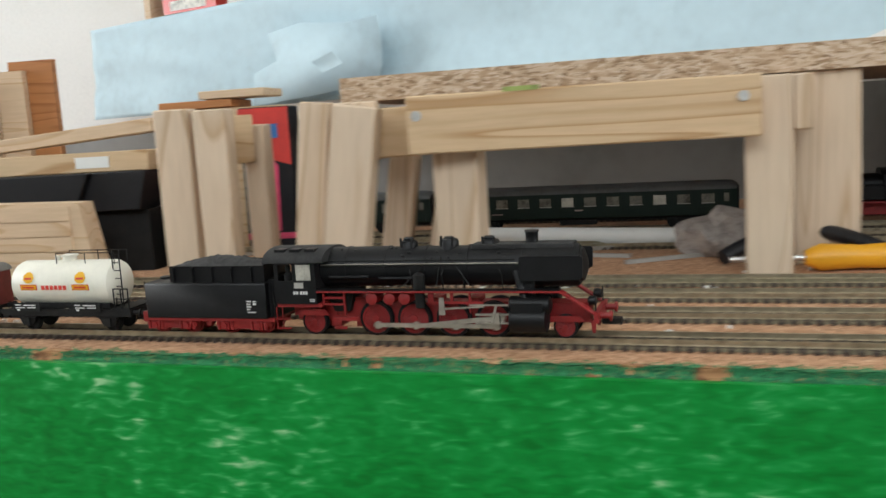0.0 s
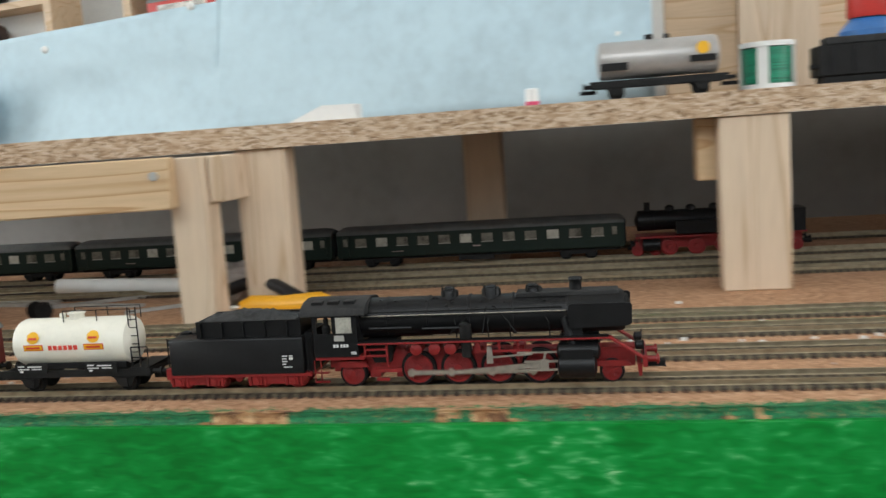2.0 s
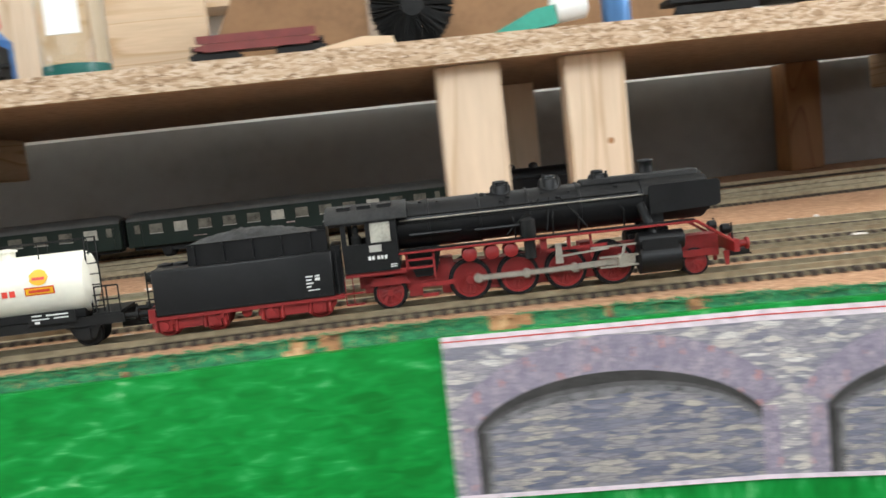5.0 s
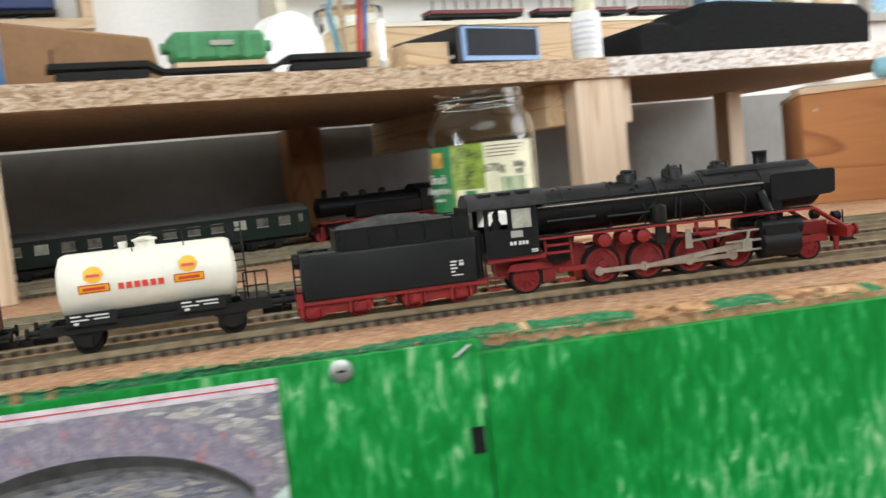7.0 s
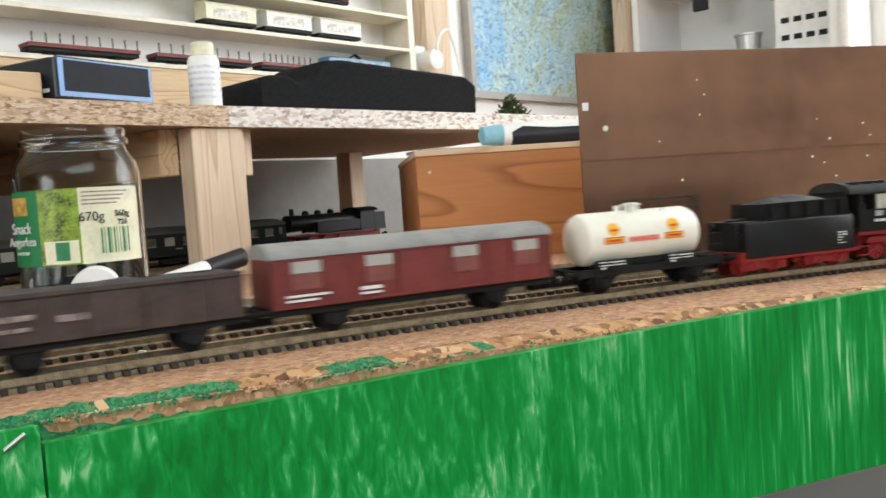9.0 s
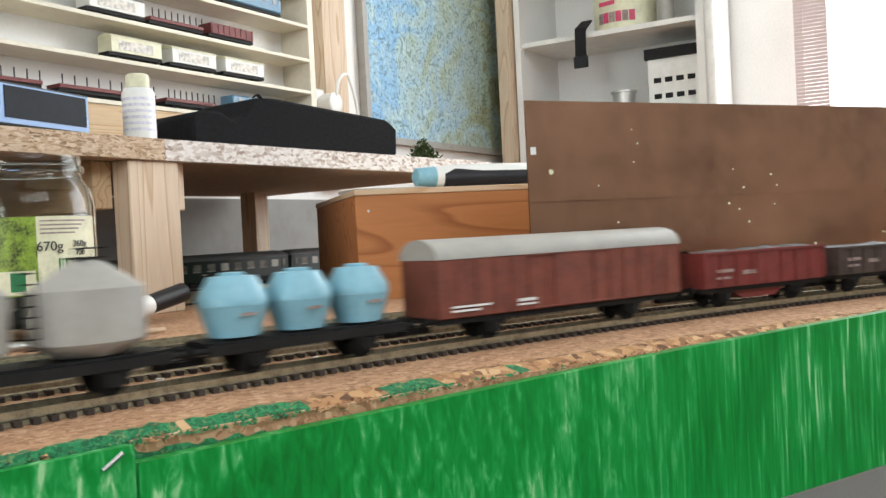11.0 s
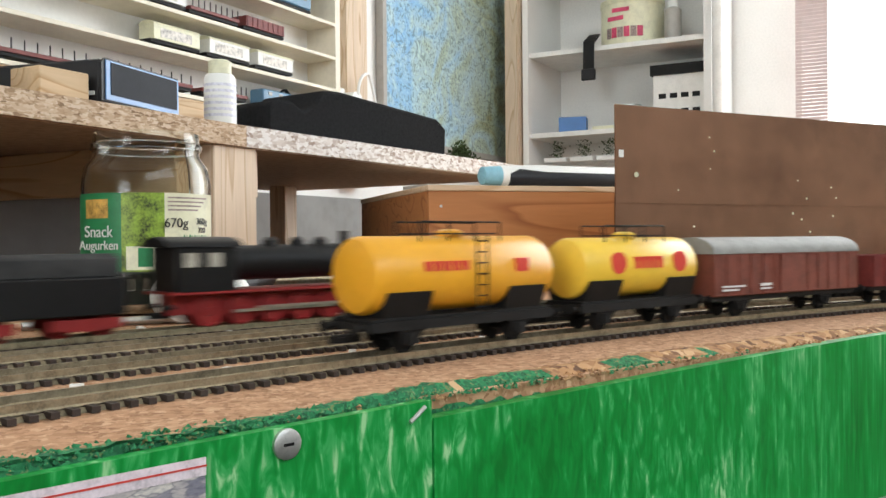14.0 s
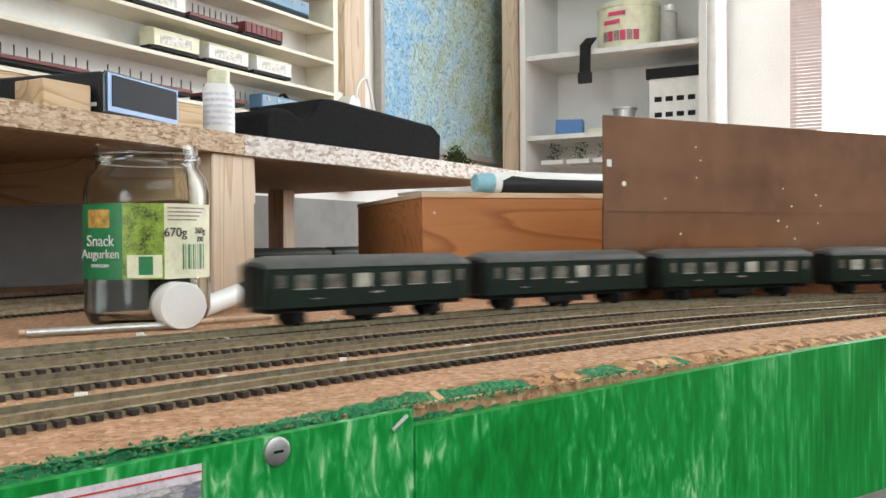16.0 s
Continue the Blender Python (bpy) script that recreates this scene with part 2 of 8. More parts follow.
PINK = mat("pink_print", (0.62, 0.06, 0.14), 0.5, vary=0.2, scale=40, bump=0)
LEAF = mat("dark_green_foliage", (0.05, 0.08, 0.02), 0.9, vary=0.4, scale=200, bump=0.5)
CARPET = mat("dark_floor", (0.045, 0.036, 0.03), 0.9, vary=0.15, scale=30)


def glass(name, tint=(0.93, 0.97, 0.95), rough=0.02):
    m = bpy.data.materials.new(name)
    m.use_nodes = True
    bs = m.node_tree.nodes["Principled BSDF"]
    bs.inputs["Base Color"].default_value = (*tint, 1)
    bs.inputs["Transmission Weight"].default_value = 1.0
    bs.inputs["Roughness"].default_value, bs.inputs["IOR"].default_value = rough, 1.22
    return m


GLASS = glass("clear_jar_glass")


def day_glow(name, color, power):
    m = bpy.data.materials.new(name)
    m.use_nodes = True
    nt = m.node_tree
    nt.nodes.remove(nt.nodes["Principled BSDF"])
    e = nt.nodes.new("ShaderNodeEmission")
    e.inputs[0].default_value, e.inputs[1].default_value = (*color, 1), power
    nt.links.new(e.outputs[0], nt.nodes["Material Output"].inputs[0])
    return m


DAY = day_glow("overcast_daylight", (0.95, 0.98, 1.0), 4.0)

# ---- mesh helpers ----


def box(bm, x0, x1, y0, y1, z0, z1, m=None):
    vs = [Vector((x, y, z)) for z in (z0, z1) for x, y in ((x0, y0), (x1, y0), (x1, y1), (x0, y1))]
    vs = [bm.verts.new(m @ v if m else v) for v in vs]
    for f in ((3, 2, 1, 0), (4, 5, 6, 7), (0, 1, 5, 4), (1, 2, 6, 5), (2, 3, 7, 6), (3, 0, 4, 7)):
        bm.faces.new([vs[i] for i in f])
    return bm


def tube(bm, a, b, r, seg=12, r2=None):
    a, b = Vector(a), Vector(b)
    d = (b - a).normalized()
    u = d.orthogonal().normalized()
    w = d.cross(u)
    r2 = r if r2 is None else r2
    rings = []
    for p, q in ((a, r), (b, r2)):
        rings.append([bm.verts.new(p + (u * math.cos(k * math.tau / seg) + w * math.sin(k * math.tau / seg)) * q) for k in range(seg)])
    for k in range(seg):
        f = bm.faces.new((rings[0][k], rings[0][(k + 1) % seg], rings[1][(k + 1) % seg], rings[1][k]))
        f.smooth = seg > 8
    bm.faces.new(rings[0][::-1])
    bm.faces.new(rings[1])
    return bm


def lathe(bm, profile, seg=24, at=(0, 0, 0), axis="z", closed=False):
    rings = []
    for r, h in profile:
        ring = []
        for k in range(seg):
            c, s = math.cos(k * math.tau / seg) * r, math.sin(k * math.tau / seg) * r
            p = {"z": (c, s, h), "x": (h, c, s), "y": (c, h, s)}[axis]
            ring.append(bm.verts.new(Vector(at) + Vector(p)))
        rings.append(ring)
    for a, b in zip(rings, rings[1:]):
        for k in range(seg):
            bm.faces.new((a[k], a[(k + 1) % seg], b[(k + 1) % seg], b[k])).smooth = True
    if closed:
        for k in range(seg):
            bm.faces.new((rings[-1][k], rings[-1][(k + 1) % seg], rings[0][(k + 1) % seg], rings[0][k]))
    else:
        bm.faces.new(rings[0][::-1])
        bm.faces.new(rings[-1])
    return bm


def extrude(bm, outline, h0, h1, axis="x"):
    """A closed outline (two coordinates) swept straight from h0 to h1."""
    def at(p, h):
        return {"x": (h, p[0], p[1]), "y": (p[0], h, p[1]), "z": (p[0], p[1], h)}[axis]
    a = [bm.verts.new(at(p, h0)) for p in outline]
    b = [bm.verts.new(at(p, h1)) for p in outline]
    n = len(outline)
    for k in range(n):
        bm.faces.new((a[k], a[(k + 1) % n], b[(k + 1) % n], b[k]))
    bm.faces.new(a[::-1])
    bm.faces.new(b)
    return bm


def finish(bm, name, material, bevel=0.0, smooth=False):
    bmesh.ops.recalc_face_normals(bm, faces=bm.faces)
    if bevel:
        bmesh.ops.bevel(bm, geom=bm.edges[:], offset=bevel, segments=1, affect="EDGES", clamp_overlap=True)
    if smooth:
        for f in bm.faces:
            f.smooth = True
    me = bpy.data.meshes.new(name)
    bm.to_mesh(me)
    bm.free()
    me.set_sharp_from_angle(angle=radians(38))
    me.materials.append(material)
    return me


def part(name, bm, material, parent=None, label="", bevel=0.0, smooth=False):
    ob = new(name, finish(bm, name, material, bevel, smooth))
    if parent:
        ob.parent = parent
    if label:
        tagged(ob, label)
    return ob


def thing(name, label, category, m=None, group="", kind=""):
    ob = tagged(new(name), label, category, group, kind)
    if m:
        ob.matrix_world = m
    return ob


def B():
    return bmesh.new()


def setting(name, bm, material, label, category, bevel=0.0):
    return tagged(part(name, bm, material, None, "", bevel), label, category, "", "structure")


# ---- plan ----
BOARD, RAILTOP = 0.0205, 0.0255
SHELF0, SHELF1 = 0.157, 0.176
V = 0.2165


LINE = []
_s, _x, _y, _turn = -5.2, -5.2, 0.05, 0.0
while _s < 3.4:
    LINE.append((_s, _x, _y))
    if _x < 0.75:
        _turn = math.atan(-0.64 * max(0.0, _x + 0.2))
    else:
        _turn = max(-math.pi / 2, _turn - 0.01 / 0.9)
    _s, _x, _y = _s + 0.01, _x + 0.01 * math.cos(_turn), _y + 0.01 * math.sin(_turn)
LS = np.array([p[0] for p in LINE])
LX = np.array([p[1] for p in LINE])
LY = np.array([p[2] for p in LINE])


def on_track(s, off=0.0):
    """Place and heading on the curved line, off metres to its far side."""
    x, y = float(np.interp(s, LS, LX)), float(np.interp(s, LS, LY))
    x2, y2 = float(np.interp(s + 0.01, LS, LX)), float(np.interp(s + 0.01, LS, LY))
    off *= 1.0 - 0.4 * min(1.0, max(0.0, (s - 0.6) / 0.4))
    a = math.atan2(y2 - y, x2 - x)
    return x - math.sin(a) * off, y + math.cos(a) * off, a


def rail_pose(s, half, off=0.0):
    """A vehicle whose ends run on the line."""
    x0, y0, _ = on_track(s - half, off)
    x1, y1, _ = on_track(s + half, off)
    return pose((x0 + x1) / 2, (y0 + y1) / 2, RAILTOP, 0, 0, math.degrees(math.atan2(y1 - y0, x1 - x0)))


FASCIA = [(-3.6, 0.0), (-1.2, 0.0), (-0.6, 0.003), (-0.3, 0.007), (-0.122, 0.009), (0.008, -0.016), (0.151, -0.059), (0.227, -0.086), (0.366, -0.146), (0.461, -0.19), (0.75, -0.345), (0.95, -0.48)]


def fascia_y(x):
    return float(np.interp(x, [p[0] for p in FASCIA], [p[1] for p in FASCIA]))

# ---- room ----
WY = 0.79
EX = 2.12
setting("floor", box(B(), -4.6, 3.0, -2.6, 1.0, -1.02, -0.98), CARPET, "dark floor of the hobby room", "floor")
setting("ceiling", box(B(), -4.6, 3.0, -2.6, 1.0, 2.25, 2.3), WALL, "white plaster ceiling", "ceiling")
setting("wall_north", box(B(), -4.6, 3.0, WY, WY + 0.1, -1.0, 2.25), WALL, "white painted wall behind the railway", "wall")
# unseen wall, opening assumed for the front lamp; grey keeps bounced light down
bm = B()
box(bm, -4.6, 3.0, -2.55, -2.45, -1.0, 1.05)
box(bm, -4.6, 3.0, -2.55, -2.45, 2.15, 2.25)
box(bm, -4.6, -2.1, -2.55, -2.45, 1.05, 2.15)
box(bm, 1.7, 3.0, -2.55, -2.45, 1.05, 2.15)
setting("wall_south", bm, GREYWALL, "unseen grey wall with an assumed wide high window", "wall")
bm = B()
box(bm, -4.55, -4.45, -2.5, 0.8, -1.0, 0.2)
box(bm, -4.55, -4.45, -2.5, 0.8, 1.3, 2.25)
box(bm, -4.55, -4.45, -2.5, -1.1, 0.2, 1.3)
box(bm, -4.55, -4.45, 0.5, 0.8, 0.2, 1.3)
setting("wall_west", bm, WALL, "white plaster wall with a window", "wall")
bm = B()
box(bm, EX + 0.22, EX + 0.32, -2.5, 0.8, -1.0, 0.12)
box(bm, EX + 0.22, EX + 0.32, -2.5, 0.8, 1.3, 2.25)
box(bm, EX + 0.22, EX + 0.32, -2.5, -1.5, 0.12, 1.3)
box(bm, EX + 0.22, EX + 0.32, 0.07, 0.8, 0.12, 1.3)
setting("wall_east", bm, WALL, "white plaster wall with a bright window", "wall")
setting("backdrop", box(B(), EX + 0.6, EX + 0.62, -2.6, 0.9, -0.3, 1.6), DAY, "overexposed daylight outside the window", "sky")
setting("backdrop", box(B(), -5.0, -4.98, -1.8, 1.2, -0.3, 1.6), DAY, "overexposed daylight outside the window", "sky")

# ---- railway table ----
bm = B()
xs = [-3.6, -1.2, -0.6, -0.3, -0.122, 0.008, 0.08, 0.151, 0.227, 0.3, 0.366, 0.461, 0.6, 0.75, 0.95]
front = [(x, fascia_y(x) + 0.008) for x in xs] + [(1.12, -0.72), (1.15, -1.0), (1.15, -2.2)]
back = [(1.7, -2.2), (1.7, -0.9), (2.1, -0.5), (2.1, WY - 0.003), (-3.6, WY - 0.003)]
extrude(bm, front + back, BOARD - 0.012, BOARD, "z")
setting("ground", bm, CORK, "cork-covered railway board", "ground")
bm = B()
extrude(bm, [(x, y - (0.004 if x < 0.22 else -0.0005)) for x, y in front] + back, BOARD - 0.032, BOARD - 0.0125, "z")
setting("table_board", bm, PLY, "bare wooden baseboard under the cork", "board")
for x, y in ((-3.2, 0.1), (-1.4, 0.1), (0.55, 0.12), (-3.2, 0.7), (-1.4, 0.7), (0.55, 0.7), (1.4, -0.9), (1.7, 0.6), (1.4, -2.0)):
    setting("table_leg", box(B(), x - 0.03, x + 0.03, y - 0.03, y + 0.03, -0.98, BOARD - 0.033), PINE_Z, "square pine table leg", "leg", 0.002)


def fascia_strip(name, x0, x1, z0, z1, out, material, label, thick=0.004):
    """A bent panel that follows the front edge."""
    pts = sorted({x0, x1, *[x0 + (x1 - x0) * k / 14 for k in range(15)], *[p[0] for p in FASCIA if x0 < p[0] < x1]})
    z0 = z0 if isinstance(z0, tuple) else (z0, z0)
    z1 = z1 if isinstance(z1, tuple) else (z1, z1)
    bm = B()
    rows = []
    for x in pts:
        y, k = fascia_y(x), (x - x0) / (x1 - x0)
        za, zb = z0[0] + (z0[1] - z0[0]) * k, z1[0] + (z1[1] - z1[0]) * k
        rows.append([bm.verts.new(p) for p in ((x, y - out, za), (x, y - out, zb), (x, y - out + thick, zb), (x, y - out + thick, za))])
    for a, b in zip(rows, rows[1:]):
        for k in range(4):
            bm.faces.new((a[k], a[(k + 1) % 4], b[(k + 1) % 4], b[k]))
    bm.faces.new(rows[0])
    bm.faces.new(rows[-1][::-1])
    ob = part(name, bm, material)
    return tagged(ob, label, "panel", "", "structure")


fascia_strip("front_panel_1", -3.6, -0.1185, -0.16, (0.0195, 0.0155), 0.0, GREEN_LONG, "green brushed hardboard front panel")
fascia_strip("front_panel_2", -0.118, 0.2255, -0.16, (0.0158, 0.0208), 0.0, GREEN, "green brushed hardboard front panel with a screw")
fascia_strip("front_panel_3", 0.2265, 0.95, (-0.066, -0.05), (0.0150, 0.034), 0.0, GREEN, "green brushed front board of the side leg", 0.006)

# rough green turf and broken cork along the edge


def turfed(x, y):
    """Where the edge is green: nearly all of it at first, a few tufts further on."""
    n = noise.noise(Vector((x * 26, y * 60, 3))) + 0.45 * noise.noise(Vector((x * 90, y * 150, 8)))
    return n > -0.44 + max(0.0, x - 0.16) * 2.6 + max(0.0, y - fascia_y(x) - 0.010) * 45


random.seed(4)
green_bm, cork_bm = B(), B()
prev = None
for k in range(1101):
    x = -2.4 + k * 0.003
    y = fascia_y(x)
    n1 = noise.noise(Vector((x * 60, 1, 0))) * 0.0022 + noise.noise(Vector((x * 17, 5, 0))) * 0.003
    wide = 0.013 + min(0.018, max(0.0, x - 0.15) * 0.09) + n1
    top = 0.0012 if x < 0.2 else 0.0026
    row = []
    for q, z in ((0.004, -0.010), (0.0052, -0.003), (0.0075, 0.0), (0.5, top), (0.8, top * 0.7), (1.0, 0.0002)):
        yy = y + (q if q < 0.1 else q * wide) + (0.003 if x > 0.23 else 0)
        rough = noise.noise(Vector((x * 240, yy * 240, 1))) * 0.0011
        row.append(Vector((x, yy + rough * 0.6, BOARD + z + rough)))
    if prev:
        for i in range(5):
            m = (prev[i] + row[i + 1]) / 2
            bm = green_bm if turfed(m.x, m.y) else cork_bm
            bm.faces.new([bm.verts.new(v) for v in (prev[i], prev[i + 1], row[i + 1], row[i])]).smooth = True
    prev = row
for k in range(9000):
    x = random.uniform(-1.7, 0.9)
    y = fascia_y(x) + 0.005 + random.random() ** 1.4 * (0.012 + max(0.0, x - 0.15) * 0.03)
    bm = green_bm if turfed(x, y) else cork_bm
    r = random.uniform(0.0004, 0.0012)
    z = BOARD + random.uniform(-0.001, 0.0008)
    vs = [bm.verts.new((x + math.cos(a) * r * random.uniform(0.6, 1.3), y + math.sin(a) * r * random.uniform(0.6, 1.3), z)) for a in (0, 1.26, 2.51, 3.77, 5.03)]
    tip = bm.verts.new((x + random.uniform(-r, r), y, z + r * random.uniform(0.6, 1.2)))
    for i in range(5):
        bm.faces.new((vs[i], vs[(i + 1) % 5], tip)).smooth = True
tagged(part("turf_edge", green_bm, TURF), "rough green turf along the table edge", "turf", "", "stuff")
tagged(part("cork_edge", cork_bm, CORK_RAW), "ragged broken cork along the table edge", "cork", "", "stuff")

# ---- arcade print ----


def masonry(name, stones, mortar, scale, stretch, joint=0.08):
    """Printed stonework: single stones with dark joints, their own tones and a fine grain."""
    m = bpy.data.materials.new(name)
    m.use_nodes = True
    nt = m.node_tree
    bs = nt.nodes["Principled BSDF"]
    bs.inputs["Roughness"].default_value, bs.inputs["Specular IOR Level"].default_value = 0.55, 0.25
    tc = nt.nodes.new("ShaderNodeTexCoord")
    mp = nt.nodes.new("ShaderNodeMapping")
    mp.inputs["Scale"].default_value = stretch
    nt.links.new(tc.outputs["Object"], mp.inputs[0])
    wob = nt.nodes.new("ShaderNodeTexNoise")
    wob.inputs["Scale"].default_value = scale * 1.3
    nt.links.new(mp.outputs[0], wob.inputs[0])
    mv = nt.nodes.new("ShaderNodeMix")
    mv.data_type = "VECTOR"
    mv.inputs[0].default_value = 0.004
    nt.links.new(mp.outputs[0], mv.inputs[4])
    nt.links.new(wob.outputs[1], mv.inputs[5])
    tone, edge = (nt.nodes.new("ShaderNodeTexVoronoi") for _ in range(2))
    edge.feature = "DISTANCE_TO_EDGE"
    for v in (tone, edge):
        v.inputs["Scale"].default_value = scale
        v.inputs["Randomness"].default_value = 1.0
        nt.links.new(mv.outputs[1], v.inputs[0])
    sep = nt.nodes.new("ShaderNodeSeparateColor")
    nt.links.new(tone.outputs["Color"], sep.inputs[0])
    col = ramp(nt, sep.outputs[0], stones)
    grain = nt.nodes.new("ShaderNodeTexNoise")
    grain.inputs["Scale"].default_value, grain.inputs["Detail"].default_value = scale * 3.5, 5
    nt.links.new(mp.outputs[0], grain.inputs[0])
    mx = nt.nodes.new("ShaderNodeMix")
    mx.data_type, mx.blend_type = "RGBA", "MULTIPLY"
    mx.inputs[0].default_value = 0.8
    nt.links.new(col, mx.inputs[6])
    nt.links.new(ramp(nt, grain.outputs[0], [(0.3, (0.55, 0.55, 0.6)), (0.5, (0.95, 0.95, 0.95)), (0.75, (1.25, 1.2, 1.12))]), mx.inputs[7])
    jm = nt.nodes.new("ShaderNodeMix")
    jm.data_type = "RGBA"
    nt.links.new(ramp(nt, edge.outputs["Distance"], [(0.0, (0, 0, 0)), (joint, (0.75, 0.75, 0.75)), (joint * 2.2, (1, 1, 1))]), jm.inputs[0])
    jm.inputs[6].default_value = (*mortar, 1)
    nt.links.new(mx.outputs[2], jm.inputs[7])
    nt.links.new(jm.outputs[2], bs.inputs["Base Color"])
    return m


STONE = masonry("printed_rubble_stone", [(0.0, (0.20, 0.20, 0.25)), (0.3, (0.33, 0.31, 0.34)), (0.6, (0.47, 0.43, 0.43)), (0.85, (0.58, 0.53, 0.48)), (1.0, (0.68, 0.65, 0.62))], (0.23, 0.22, 0.24), 250, (0.5, 1, 1.9), 0.05)
STONE_DARK = masonry("printed_niche_stone", [(0.0, (0.13, 0.14, 0.20)), (0.4, (0.24, 0.235, 0.28)), (0.8, (0.36, 0.33, 0.31)), (1.0, (0.47, 0.42, 0.36))], (0.15, 0.15, 0.17), 250, (0.48, 1, 2.0), 0.05)
ARCHBRICK = masonry("printed_arch_brick", [(0.0, (0.25, 0.22, 0.29)), (0.5, (0.36, 0.31, 0.38)), (0.88, (0.43, 0.36, 0.41)), (1.0, (0.48, 0.24, 0.23))], (0.23, 0.21, 0.26), 330, (1.4, 1, 0.8))
COPING = mat("printed_pale_coping", (0.74, 0.64, 0.68), 0.5, vary=0.14, scale=200, bump=0)
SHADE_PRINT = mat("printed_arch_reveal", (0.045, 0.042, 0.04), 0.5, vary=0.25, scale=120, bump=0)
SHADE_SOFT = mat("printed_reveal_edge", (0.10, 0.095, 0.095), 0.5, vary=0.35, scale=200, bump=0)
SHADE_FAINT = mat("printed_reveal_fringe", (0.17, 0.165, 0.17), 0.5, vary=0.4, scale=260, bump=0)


def bent(x, z, out):
    return (x, fascia_y(x) - out, z)


def bent_sheet(name, quads, out, material, parent, label=""):
    bm = B()
    for q in quads:
        bm.faces.new([bm.verts.new(bent(x, z, out)) for x, z in q])
    return part(name, bm, material, parent, label)


arcade = tagged(new("arcade_print"), "printed card of a grey stone viaduct wall with arches", "printed wall")
AX0, AX1, AZ0, AZ1 = -0.1205, 0.152, -0.0545, 0.0152
bent_sheet("stone_face", [[(AX0 + (AX1 - AX0) * k / 30, AZ0 + 0.0 * k), (AX0 + (AX1 - AX0) * (k + 1) / 30, AZ0), (AX0 + (AX1 - AX0) * (k + 1) / 30, AZ1 - 0.0037), (AX0 + (AX1 - AX0) * k / 30, AZ1 - 0.0037)] for k in range(30)], 0.001, STONE, arcade, "printed rubble stone face")
bent_sheet("coping", [[(AX0 + (AX1 - AX0) * k / 30, AZ1 - 0.0037), (AX0 + (AX1 - AX0) * (k + 1) / 30, AZ1 - 0.0037), (AX0 + (AX1 - AX0) * (k + 1) / 30, AZ1 + 0.001), (AX0 + (AX1 - AX0) * k / 30, AZ1 + 0.001)] for k in range(30)], 0.0013, COPING, arcade, "printed pale coping strip")
bent_sheet("bottom_margin", [[(AX0 + (AX1 - AX0) * k / 30, AZ0), (AX0 + (AX1 - AX0) * (k + 1) / 30, AZ0), (AX0 + (AX1 - AX0) * (k + 1) / 30, AZ0 + 0.002), (AX0 + (AX1 - AX0) * k / 30, AZ0 + 0.002)] for k in range(30)], 0.0024, COPING, arcade, "pale cut margin of the print")
bent_sheet("scuffed_corner", [[(0.118, AZ0 + 0.002), (0.140, AZ0 + 0.002), (0.139, AZ0 + 0.016), (0.131, AZ0 + 0.013)], [(0.142, AZ0 + 0.003), (0.151, AZ0 + 0.003), (0.1515, AZ0 + 0.030), (0.146, AZ0 + 0.026)]], 0.0021, mat("faded_print", (0.52, 0.62, 0.56), 0.6, vary=0.25, scale=120, bump=0), arcade, "faded pale patch of the print")
bent_sheet("coping_line", [[(AX0 + (AX1 - AX0) * k / 30, AZ1 - 0.0014), (AX0 + (AX1 - AX0) * (k + 1) / 30, AZ1 - 0.0014), (AX0 + (AX1 - AX0) * (k + 1) / 30, AZ1 - 0.0009), (AX0 + (AX1 - AX0) * k / 30, AZ1 - 0.0009)] for k in range(30)], 0.0016, LOGO_R, arcade, "thin red printed line")
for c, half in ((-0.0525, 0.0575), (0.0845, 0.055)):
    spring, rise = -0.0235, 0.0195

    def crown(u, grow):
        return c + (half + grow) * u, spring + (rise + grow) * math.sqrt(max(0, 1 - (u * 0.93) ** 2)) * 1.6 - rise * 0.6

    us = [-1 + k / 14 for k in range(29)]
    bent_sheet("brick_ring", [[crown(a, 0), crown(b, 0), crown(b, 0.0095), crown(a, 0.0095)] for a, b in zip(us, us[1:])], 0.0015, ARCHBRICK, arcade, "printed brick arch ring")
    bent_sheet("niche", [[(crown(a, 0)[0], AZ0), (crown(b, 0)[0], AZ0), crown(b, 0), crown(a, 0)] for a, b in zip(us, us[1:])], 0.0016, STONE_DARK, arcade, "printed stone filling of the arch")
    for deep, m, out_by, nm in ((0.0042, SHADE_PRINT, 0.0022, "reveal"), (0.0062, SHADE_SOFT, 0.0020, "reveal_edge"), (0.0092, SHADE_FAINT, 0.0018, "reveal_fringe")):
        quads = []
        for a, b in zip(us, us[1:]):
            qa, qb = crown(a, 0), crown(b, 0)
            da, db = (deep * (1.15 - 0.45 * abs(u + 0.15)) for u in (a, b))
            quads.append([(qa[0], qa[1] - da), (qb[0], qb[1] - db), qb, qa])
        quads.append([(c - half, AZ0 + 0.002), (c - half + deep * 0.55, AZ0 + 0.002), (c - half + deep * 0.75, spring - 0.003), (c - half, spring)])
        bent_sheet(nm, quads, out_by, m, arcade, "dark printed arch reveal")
    for sx in (-1, 1):
        bent_sheet("brick_pier", [[(c + sx * half + (0 if sx > 0 else -0.007), AZ0), (c + sx * half + (0.007 if sx > 0 else 0), AZ0), (c + sx * half + (0.007 if sx > 0 else 0), spring), (c + sx * half + (0 if sx > 0 else -0.007), spring)]], 0.0015, ARCHBRICK, arcade, "printed brick pier")

